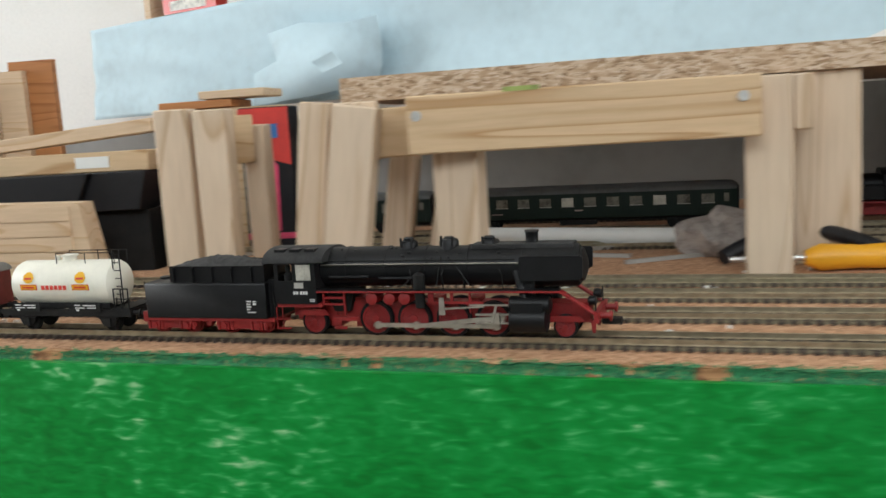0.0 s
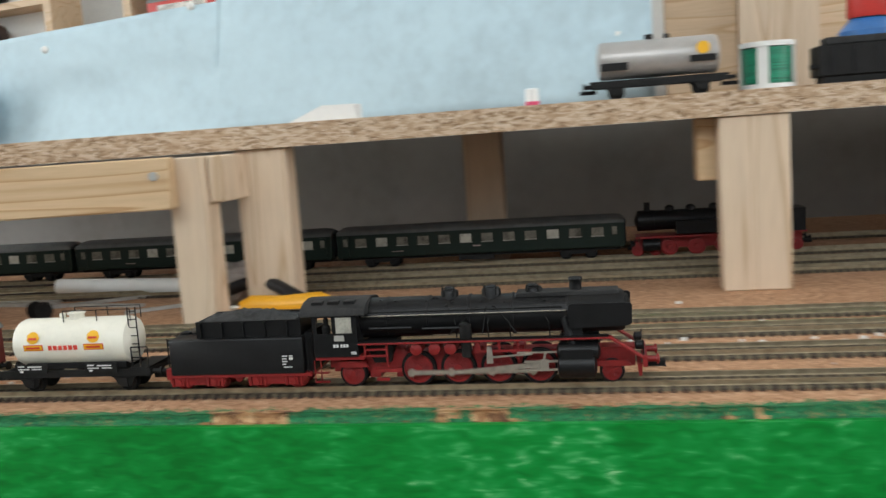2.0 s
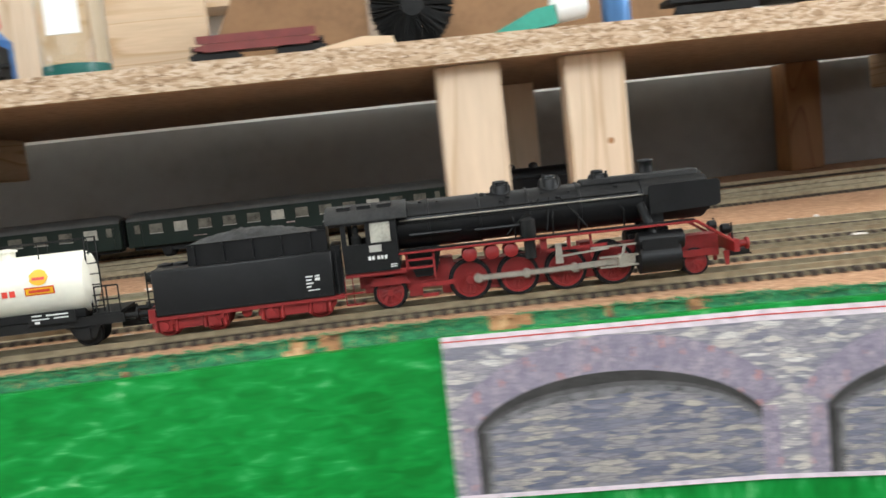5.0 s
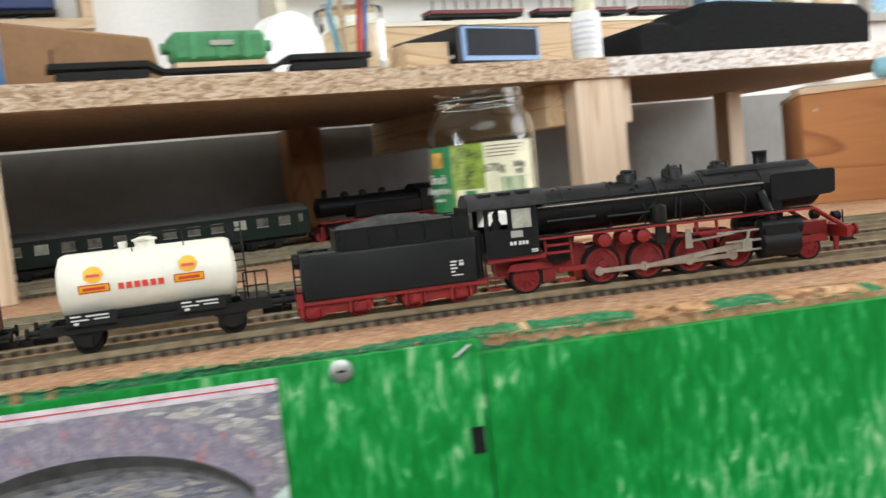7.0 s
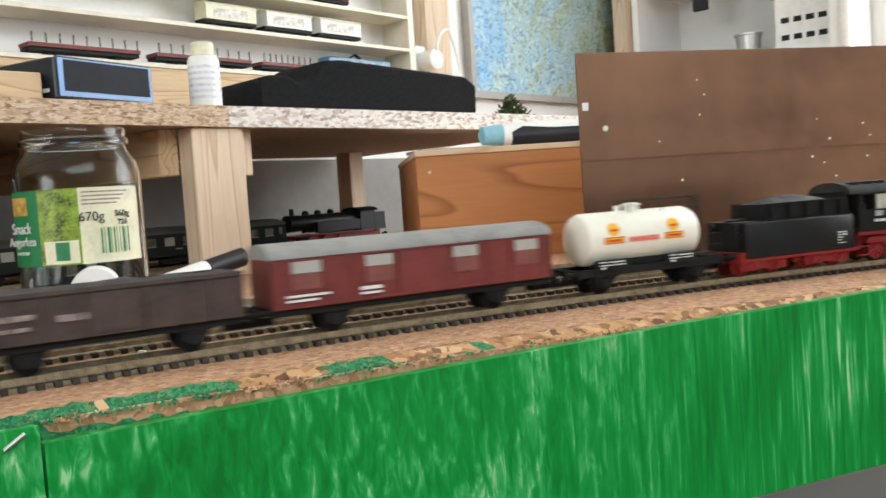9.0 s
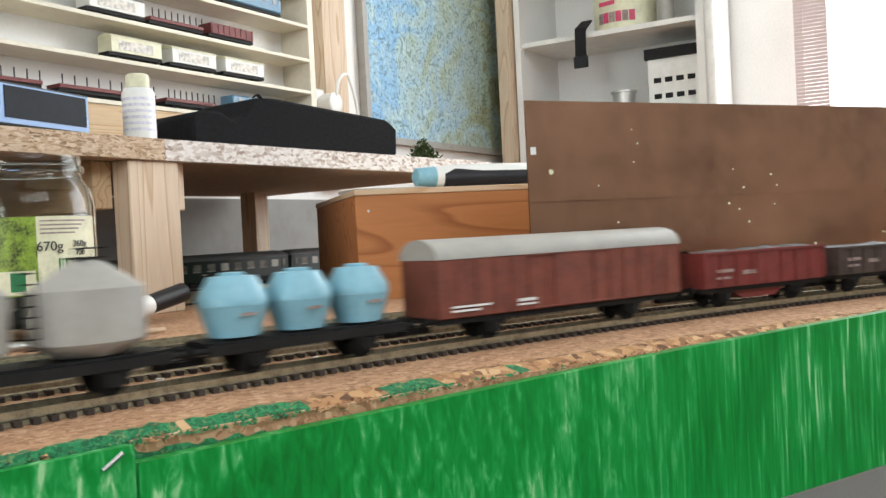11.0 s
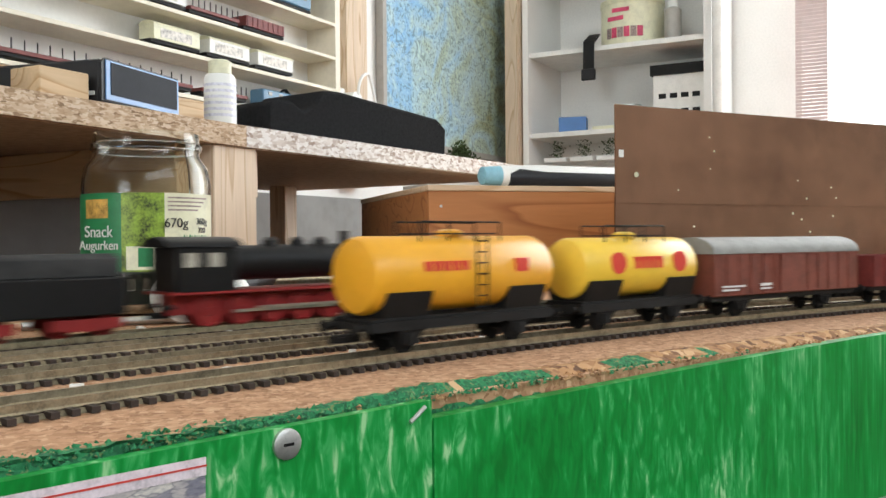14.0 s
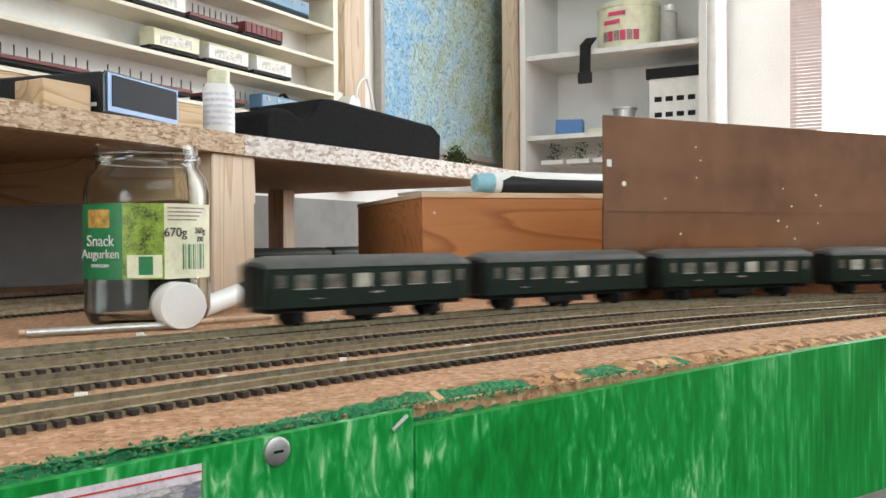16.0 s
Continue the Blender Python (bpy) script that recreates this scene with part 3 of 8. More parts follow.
sc = thing("screw", "round zinc screw head in the green panel", "screw", pose(0.175, fascia_y(0.175) - 0.001, 0.0155, 90, 0, -20))
lathe_bm = lathe(B(), [(0.0043, -0.002), (0.0043, 0.0003), (0.0034, 0.0007), (0.0006, 0.0008)], 20)
part("head", lathe_bm, STEEL, sc)
part("cross_slot", box(B(), -0.0016, 0.0016, -0.0004, 0.0004, 0.0007, 0.0010), BLACK_DULL, sc)
nail = thing("nail", "bent pale staple end in the green panel", "nail", pose(0.2185, fascia_y(0.2185) - 0.001, 0.018, 0, 0, -20))
part("shank", tube(B(), (-0.003, -0.0008, -0.0025), (0.003, -0.0008, 0.0015), 0.0007, 8), STEEL, nail)
slot = thing("slot_plate", "small dark slot in the green panel", "slot", pose(0.2215, fascia_y(0.2215) - 0.0005, -0.018, 0, 0, -20))
part("plate", box(B(), -0.0025, 0.0025, -0.001, 0.003, -0.005, 0.005), BLACK_DULL, slot)

# ---- shelf over the hidden tracks ----


def board(name, a, b, depth, z0, z1, label, material=CHIP_EDGE):
    """A shelf board with its front edge from a to b."""
    t = thing(name, label, "shelf board")
    n = Vector((-(b[1] - a[1]), b[0] - a[0])).normalized() * depth
    f = Vector((-(b[1] - a[1]), b[0] - a[0])).normalized() * 0.012
    bm = extrude(B(), [a, b, (b[0] + f.x, b[1] + f.y), (a[0] + f.x, a[1] + f.y)], z0, z1, "z")
    part("front_edge", bm, material, t, "raw flaked chipboard edge")
    bm = extrude(B(), [(a[0] + f.x, a[1] + f.y), (b[0] + f.x, b[1] + f.y), (b[0] + n.x, b[1] + n.y), (a[0] + n.x, a[1] + n.y)], z0, z1, "z")
    part("panel", bm, CHIP_FACE, t, "smooth brown chipboard underside")
    return t


board("shelf_board", (-1.30, 0.262), (-0.5705, 0.300), 0.44, SHELF0, SHELF1, "raw chipboard shelf above the hidden tracks")
board("shelf_board", (-0.57, 0.300), (0.6045, 0.3185), 0.44, SHELF0, SHELF1, "raw chipboard shelf above the hidden tracks")
PRIMED = cells("pale_chipboard_edge", [(0.0, (0.34, 0.25, 0.2)), (0.3, (0.6, 0.52, 0.46)), (0.6, (0.74, 0.69, 0.65)), (1.0, (0.8, 0.76, 0.73))], 330, 0.9, 0.6, (0.6, 1, 1.3))
board("shelf_board", (0.605, 0.3185), (1.16, 0.285), 0.46, SHELF0, SHELF1, "pale chipboard shelf board at the end of the shelf", PRIMED)


def post(x, y, w, d, z1, label="upright sawn pine post", rz=0.0, z0=BOARD, lean=0.0, material=None):
    t = thing("wooden_post", label, "post", pose(x, y, z0, 0, lean, rz), "shelf posts")
    part("timber", box(B(), -w / 2, w / 2, -d / 2, d / 2, 0, z1 - z0), material or PINE_Z, t, "", 0.0012)
    return t


post(-0.053, 0.334, 0.049, 0.02, SHELF0)
post(0.047, 0.342, 0.048, 0.02, SHELF0, "upright pine post with a knot")
tagged(part("knot", lathe(B(), [(0.0026, 0.0), (0.0016, 0.0004)], 12, (0.008, 0, 0), "y"), BROWN_WOOD, bpy.data.objects["wooden_post.001"]), "dark knot").location = (0.0, -0.0104, 0.067)
post(0.595, 0.334, 0.056, 0.022, SHELF0, "white-lit pine post under the shelf")
post(0.634, 0.350, 0.020, 0.022, SHELF0, "short pine block under the shelf", 0, 0.113)
post(0.43, 0.76, 0.045, 0.04, SHELF0, "brown stained post at the wall", material=BROWN_WOOD)
post(0.03, 0.62, 0.05, 0.03, SHELF0, "pine post in the shade under the shelf", material=PINE_Z)
post(-0.792, 0.54, 0.040, 0.03, SHELF0, "pine post in the shade under the shelf")
post(-0.5515, 0.314, 0.052, 0.022, SHELF0, "upright pine post under the shelf joint")
post(-0.944, 0.298, 0.044, 0.024, SHELF0, "upright pine post under the shelf")
post(1.08, 0.66, 0.03, 0.03, SHELF0, "pine post beside the wooden box")


def rail_beam(x0, y0, x1, y1, z0, z1, d, label, material=None):
    L = math.hypot(x1 - x0, y1 - y0)
    t = thing("cross_beam", label, "beam", pose(x0, y0, z0, 0, 0, math.degrees(math.atan2(y1 - y0, x1 - x0))), "shelf beams")
    part("timber", box(B(), 0, L, 0, d, 0, z1 - z0), material or PINE_X, t, "", 0.0012)
    return t


rail_beam(-0.592, 0.327, -0.522, 0.33, SHELF0 - 0.05, SHELF0, 0.02, "pine cross piece under the shelf")
rail_beam(-0.521, 0.333, -0.512, 0.70, SHELF0 - 0.045, SHELF0, 0.018, "pine beam running back under the shelf")
rail_beam(0.567, 0.345, 0.557, 0.77, SHELF0 - 0.042, SHELF0, 0.02, "pine beam running back under the shelf")

# ---- unfinished trestles ----
bt = rail_beam(-1.215, 0.178, -0.988, 0.212, 0.116, 0.1555, 0.018, "planed pine beam screwed across two posts")
for u in (0.007, 0.218):
    part("screw_head", lathe(B(), [(0.0035, -0.0012), (0.0035, 0.0003), (0.001, 0.0003)], 14, (u, 0, 0.026), "y"), STEEL, bt, "zinc screw head")
part("green_smear", box(B(), 0.066, 0.09, -0.0006, 0, 0.0385, 0.0415), mat("green_paint_smear", (0.3, 0.36, 0.1), 0.7, vary=0.2), bt, "faint green paint smear")
post(-1.190, 0.213, 0.032, 0.026, 0.1545, "pine post behind the cross beam")
post(-0.984, 0.244, 0.030, 0.026, 0.1545, "pine post behind the cross beam")
post(-0.962, 0.262, 0.012, 0.05, 0.1545, "pine block at the beam end", 0, 0.118)
post(-1.268, 0.275, 0.02, 0.03, 0.118, "leaning pine post behind the cross beam", 8, BOARD, 9)
post(-1.236, 0.285, 0.014, 0.03, 0.118, "leaning pine batten behind the cross beam", 8, BOARD, 12)
rail_beam(-1.262, 0.206, -1.218, 0.232, 0.114, 0.150, 0.018, "pine cross piece between posts", PINE_X)
post(-1.272, 0.185, 0.030, 0.026, 0.153, "pine post of an unfinished trestle", 10, BOARD, 8)
post(-1.310, 0.208, 0.022, 0.018, 0.158, "pine post of an unfinished trestle", 10, BOARD, 6)
rail_beam(-1.300, 0.222, -1.258, 0.23, 0.112, 0.156, 0.016, "pine block between two posts", PINE_Z)
post(-1.384, 0.275, 0.018, 0.022, 0.145, "pine post of an unfinished trestle", 10, BOARD, 0)
rail_beam(-1.405, 0.222, -1.376, 0.256, 0.114, 0.153, 0.018, "pine cross piece between posts", PINE_X)
post(-1.377, 0.200, 0.024, 0.022, 0.157, "pine post of an unfinished trestle", 10, BOARD, 0)
post(-1.412, 0.203, 0.027, 0.022, 0.159, "pine post of an unfinished trestle", 10, BOARD, 0)

# ---- blue paper backdrop ----


def paper_y(x):
    return 0.365 - 0.245 * (x + 0.645)


bm = B()
cols = []
for i in range(121):
    x = -1.87 + i * (1.25 / 120)
    col = []
    for j in range(25):
        v = j / 24
        z = 0.172 + v * 0.36
        if x < -1.05:
            z = 0.172 + v * (0.125 + 0.02 * (x + 1.87))
        w = noise.noise(Vector((x * 3.2, v * 1.5, 2))) * 0.012 + noise.noise(Vector((x * 8 + v * 3, v * 3, 7))) * 0.005
        col.append(bm.verts.new((x, paper_y(x) + 0.012 + 0.10 * v * (0.36 if x > -1.05 else 0.16) + w, z)))
    cols.append(col)
for a, b in zip(cols, cols[1:]):
    for j in range(24):
        bm.faces.new((a[j], b[j], b[j + 1], a[j + 1])).smooth = True
bp = tagged(part("backdrop_paper", bm, PAPER), "creased pale blue paper pinned up behind the shelf", "backdrop paper")
sol = bp.modifiers.new("thickness", "SOLIDIFY")
sol.thickness = 0.0006
bm = B()
pts = [(-1.53, 0.255), (-1.48, 0.262), (-1.42, 0.255), (-1.375, 0.258), (-1.37, 0.235), (-1.372, 0.205), (-1.38, 0.187), (-1.47, 0.178), (-1.56, 0.172), (-1.555, 0.21), (-1.52, 0.222), (-1.525, 0.24)]
fr = [bm.verts.new((x, paper_y(x) - 0.004 + noise.noise(Vector((x * 20, z * 20, 0))) * 0.003, z)) for x, z in pts]
bm.faces.new(fr)
pp = tagged(part("torn_paper", bm, PAPER), "loose torn piece of pale blue paper", "paper")
pp.modifiers.new("thickness", "SOLIDIFY").thickness = 0.0006
for x, z in ((-1.09, 0.312), (-0.648, 0.233), (-0.99, 0.30), (-1.30, 0.288), (-1.62, 0.28)):
    t = thing("push_pin", "round white push pin in the blue paper", "pin", pose(x, paper_y(x) + 0.012 + (0.015 if x > -0.7 else 0.02), z, 90, 0, 0), "push pins")
    part("head", lathe(B(), [(0.0012, -0.004), (0.0016, 0.002), (0.0045, 0.004), (0.0045, 0.007), (0.002, 0.009)], 14), WHITE, t)

# ---- track ----


def lay_track(name, place, s0, s1, label):
    """Two rails, a metal bed and sleepers along a line."""
    t = tagged(new(name), label, "track", "", "structure")
    n = int((s1 - s0) / 0.03) + 1
    ss = [s0 + (s1 - s0) * k / n for k in range(n + 1)]
    for off, w, z0, z1, nm, m in ((-0.00825, 0.0013, 0.0021, RAILTOP - BOARD, "rail", RAIL), (0.00825, 0.0013, 0.0021, RAILTOP - BOARD, "rail", RAIL)):
        bm = B()
        prev = None
        for s in ss:
            x, y, a = place(s)
            nx, ny = -math.sin(a), math.cos(a)
            ring = [bm.verts.new((x + nx * (off + q), y + ny * (off + q), BOARD + z)) for q, z in ((-w, z0), (-w / 2, z0 + 0.0006), (-w / 2, z1), (w / 2, z1), (w / 2, z0 + 0.0006), (w, z0))]
            if prev:
                for k in range(6):
                    bm.faces.new((prev[k], prev[(k + 1) % 6], ring[(k + 1) % 6], ring[k]))
            prev = ring
        part(nm, bm, m, t)
    bm = B()
    s = s0
    while s < s1:
        x, y, a = place(s)
        box(bm, -0.0013, 0.0013, -0.0145, 0.0145, 0.0002, 0.0022, pose(x, y, BOARD, 0, 0, math.degrees(a)))
        s += 0.0062
    tagged(part("sleepers", bm, SLEEPER, t), kind="stuff")
    bm = B()
    prev = None
    for s in ss:
        x, y, a = place(s)
        nx, ny = -math.sin(a), math.cos(a)
        ring = [bm.verts.new((x + nx * q, y + ny * q, BOARD + z)) for q, z in ((-0.0112, 0.0001), (-0.0098, 0.0016), (0.0098, 0.0016), (0.0112, 0.0001))]
        if prev:
            for k in range(3):
                bm.faces.new((prev[k], prev[k + 1], ring[k + 1], ring[k]))
        prev = ring
    part("track_bed", bm, BALLAST, t)
    return t


OFFS = (0.0, 0.060, 0.115, 0.164)
for off in OFFS:
    lay_track("railway_track", lambda s, o=off: on_track(s, o), -3.5, 2.5 if off else 3.2, "brown model railway track with nickel rails")
for y in (0.385, 0.435, 0.49, 0.59):
    lay_track("railway_track", lambda s, o=y: (s, o, 0.0), -3.5, 2.05, "model railway track in the shade under the shelf")
bm = B()
random.seed(9)
for k in range(260):
    s, off = random.uniform(-1.6, 1.0), random.choice((0.031, 0.09, 0.15, 0.21)) + random.gauss(0, 0.006)
    x, y, a = on_track(s, off)
    r = random.uniform(0.0006, 0.0022)
    box(bm, -r, r, -r * 0.6, r * 0.6, 0, r, pose(x, y, BOARD, 0, 0, random.uniform(0, 180)))
tagged(part("plaster_crumbs", bm, WHITE), "pale crumbs scattered between the tracks", "crumbs", "", "stuff")
bm = B()
prev = None
for k in range(200):
    x, y, a = on_track(-1.6 + k * 0.0135, 0.1395)
    w = 0.004 + 0.004 * (0.5 + 0.5 * noise.noise(Vector((k * 0.12, 0, 0))))
    o2 = noise.noise(Vector((k * 0.15, 4, 0))) * 0.0015
    ring = [bm.verts.new((x - math.sin(a) * q, y + math.cos(a) * q, BOARD + z)) for q, z in ((-w + o2, 0.0003), (o2, 0.0012), (w + o2, 0.0003))]
    if prev:
        for i in range(2):
            bm.faces.new((prev[i], prev[i + 1], ring[i + 1], ring[i]))
    prev = ring
tagged(part("green_strip", bm, mat("green_scatter", (0.05, 0.22, 0.08), 0.9, vary=0.3, scale=220, bump=0.5)), "strip of green scatter between the tracks", "scatter", "", "stuff")

# ---- rolling stock ----
MOVERS = []


def wheel_mesh(bm, x, r, y, w=0.0028, spokes=0):
    sgn = -1 if y < 0 else 1
    lathe(bm, [(r * 0.9, y - sgn * w), (r + 0.0007, y - sgn * w), (r + 0.0007, y - sgn * (w - 0.0006)), (r, y - sgn * (w - 0.0007)), (r, y), (r * 0.86, y + sgn * 0.0001), (r * 0.82, y - sgn * 0.0009), (r * 0.3, y - sgn * 0.0009), (r * 0.26, y + sgn * 0.0005)], 24, (x, 0, r), "y")


def wheelset(parent, x, r, material=BLACK_DULL):
    bm = B()
    for y in (-0.0085, 0.0085):
        wheel_mesh(bm, x, r, y)
    tube(bm, (x, -0.0085, r), (x, 0.0085, r), 0.001, 8)
    return part("wheelset", bm, material, parent)


def axle_guards(parent, x, z_top, material=BLACK_DULL):
    for sy in (-1, 1):
        bm = B()
        y = sy * 0.0112
        extrude(bm, [(x - 0.008, z_top), (x - 0.004, 0.004), (x + 0.004, 0.004), (x + 0.008, z_top)], y - 0.0006, y + 0.0006, "y")
        box(bm, x - 0.0022, x + 0.0022, y - 0.002, y + 0.002, 0.0035, 0.0085)
        for k in range(3):
            box(bm, x - 0.009 + k * 0.0014, x + 0.009 - k * 0.0014, y - 0.0012, y + 0.0012, 0.0095 - k * 0.0008, 0.0101 - k * 0.0008)
        part("axle_guard", bm, material, parent)


def buffers(parent, L, z=0.0115, material=BLACK_DULL):
    for sx in (-1, 1):
        for sy in (-1, 1):
            bm = B()
            tube(bm, (sx * (L / 2 - 0.006), sy * 0.010, z), (sx * (L / 2 - 0.001), sy * 0.010, z), 0.0013, 8)
            lathe(bm, [(0.0026, sx * (L / 2 - 0.0011)), (0.0026, sx * L / 2), (0.001, sx * (L / 2 + 0.0003))], 12, (0, sy * 0.010, z), "x")
            part("buffer", bm, material, parent)
        bm = B()
        box(bm, min(sx * (L / 2 - 0.01), sx * (L / 2 + 0.003)), max(sx * (L / 2 - 0.01), sx * (L / 2 + 0.003)), -0.0022, 0.0022, 0.0055, 0.0085)
        box(bm, sx * (L / 2) - 0.0015, sx * (L / 2) + 0.0015, -0.0045, 0.0045, 0.006, 0.008)
        part("coupling", bm, material, parent)


def underframe(parent, L, h0=0.0095, h1=0.0135, w=0.012, material=BLACK_DULL, base=None):
    bm = B()
    for sy in (-1, 1):
        box(bm, -L / 2 + 0.006, L / 2 - 0.006, sy * w - 0.0012, sy * w + 0.0012, h0, h1)
    for k in range(5):
        x = (-L / 2 + 0.008) + k * (L - 0.016) / 4
        box(bm, x - 0.0012, x + 0.0012, -w, w, h0 + 0.0005, h1 - 0.0003)
    part("underframe", bm, material, parent)
    base = base or L * 0.28
    for sx in (-1, 1):
        wheelset(parent, sx * base, 0.0055)
        axle_guards(parent, sx * base, h0 + 0.002, material)
    buffers(parent, L)


def bars(parent, rows, y, material=PRINT_W, name="lettering_bar"):
    """Unreadable lettering as thin bars: x0, x1, z0, z1."""
    for x0, x1, z0, z1 in rows:
        part(name, box(B(), x0, x1, y - 0.0002, y + 0.0002, z0, z1), material, parent)


def moving(name, label, category, offset, half, kind_of="main", group="goods train"):
    t = thing(name, label, category, None, group)
    MOVERS.append((t, offset, half, kind_of))
    return t


def tank_shell(bm, x0, x1, r, z):
    L = x1 - x0
    lathe(bm, [(r * 0.25, x0), (r * 0.7, x0 + 0.0009), (r * 0.93, x0 + 0.0022), (r, x0 + 0.0045), (r, x1 - 0.0045), (r * 0.93, x1 - 0.0022), (r * 0.7, x1 - 0.0009), (r * 0.25, x1)], 40, (0, 0, z), "x")
    return bm


def shell_badge(parent, x, z, r, sc=1.0):
    """A scallop-shaped badge over a pill, laid on the tank side."""
    def skin(px, pz, lift):
        dz = pz - z
        return (px, -math.sqrt(max(1e-9, r * r - dz * dz)) - lift, pz)
    bm = B()
    n = 16
    ctr = bm.verts.new(skin(x, z + 0.0035 * sc, 0.0002))
    ring = [bm.verts.new(skin(x + math.cos(a) * 0.0039 * sc * (1 + 0.06 * math.cos(a * 9)), z + 0.0040 * sc + math.sin(a) * 0.0034 * sc, 0.0002)) for a in [k * math.tau / n for k in range(n)]]
    for k in range(n):
        bm.faces.new((ctr, ring[k], ring[(k + 1) % n]))
    part("shell_badge", bm, LOGO_Y, parent, "yellow scallop badge")
    for i, (zz0, zz1, ww, m, lift) in enumerate(((-0.0035, 0.0001, 0.0062, LOGO_R, 0.0003), (-0.0030, -0.0004, 0.0057, LOGO_Y, 0.0005), (-0.0023, -0.0011, 0.0044, LOGO_R, 0.0007), (0.0030, 0.0042, 0.0026, LOGO_R, 0.0005))):
        bm = B()
        bm.faces.new([bm.verts.new(skin(px, pz, lift)) for px, pz in ((x - ww * sc, z + zz0 * sc), (x + ww * sc, z + zz0 * sc), (x + ww * sc, z + zz1 * sc), (x - ww * sc, z + zz1 * sc))])
        part("badge_band", bm, m, parent)


def ladder(parent, x, y, z0, z1, rungs, w=0.005, material=BLACK_DULL):
    bm = B()
    for sx in (-1, 1):
        tube(bm, (x + sx * w / 2, y, z0), (x + sx * w / 2, y, z1), 0.0004, 6)
    for k in range(rungs):
        z = z0 + (z1 - z0) * (k + 0.5) / rungs
        tube(bm, (x - w / 2, y, z), (x + w / 2, y, z), 0.0003, 6)
    part("ladder", bm, material, parent)


# --- tank wagon behind the engine
t = moving("tank_wagon", "cream tank wagon with yellow scallop badges and red lettering bars", "tank wagon", -0.3025, 0.03)
r, zc = 0.0138, 0.0280
part("tank", tank_shell(B(), -0.040, 0.034, r, zc), CREAM, t, "glossy cream tank barrel")
underframe(t, 0.106)
shell_badge(t, -0.024, zc + 0.001, r, 1.0)
shell_badge(t, 0.014, zc + 0.001, r, 1.0)
for k in range(6):
    part("lettering_bar", box(B(), -0.0145 + k * 0.0032, -0.0123 + k * 0.0032, -r - 0.0003, -r + 0.0006, zc - 0.0022, zc + 0.0004), LOGO_R, t)
bm = lathe(B(), [(0.0042, zc + r - 0.001), (0.0042, zc + r + 0.0022), (0.0052, zc + r + 0.0024), (0.0052, zc + r + 0.0032), (0.002, zc + r + 0.004)], 20, (-0.003, 0, 0))
part("filler_dome", bm, CREAM, t)
part("valve", tube(B(), (-0.012, 0, zc + r - 0.001), (-0.012, 0, zc + r + 0.0028), 0.0018, 10), CREAM, t)
bm = B()
for sy in (-1, 1):
    tube(bm, (-0.008, sy * 0.006, zc + r + 0.005), (0.034, sy * 0.006, zc + r + 0.005), 0.0003, 6)
    for x in (-0.008, 0.013, 0.034):
        tube(bm, (x, sy * 0.006, zc + r - 0.002), (x, sy * 0.006, zc + r + 0.005), 0.0003, 6)
part("catwalk_rail", bm, BLACK_DULL, t)
bm = B()
box(bm, 0.034, 0.046, -0.013, 0.013, 0.0135, 0.0145)
for x in (0.036, 0.041, 0.046):
    tube(bm, (x, -0.0125, 0.0145), (x, -0.0125, 0.026), 0.0004, 6)
tube(bm, (0.036, -0.0125, 0.026), (0.046, -0.0125, 0.026), 0.0004, 6)
tube(bm, (0.036, -0.0125, 0.020), (0.046, -0.0125, 0.020), 0.0004, 6)
part("brake_platform", bm, BLACK_DULL, t)
ladder(t, 0.035, -0.006, 0.0145, zc + r + 0.006, 7)
for x0, x1 in ((-0.0365, -0.0165), (0.0075, 0.0275)):
    part("label_plate", box(B(), x0, x1, -0.0150, -0.0140, 0.0125, 0.0178), BLACK_DULL, t, "black lettered side plate")
    bars(t, [(x0 + 0.002, x0 + 0.006, 0.0164, 0.0170), (x0 + 0.008, x0 + 0.017, 0.0162, 0.0168), (x0 + 0.002, x0 + 0.009, 0.0148, 0.0153), (x0 + 0.011, x0 + 0.017, 0.0148, 0.0153), (x0 + 0.003, x0 + 0.005, 0.0132, 0.0142)], -0.0151)
part("saddle", box(B(), -0.033, 0.030, -0.009, 0.009, 0.0135, 0.0170), BLACK_DULL, t)


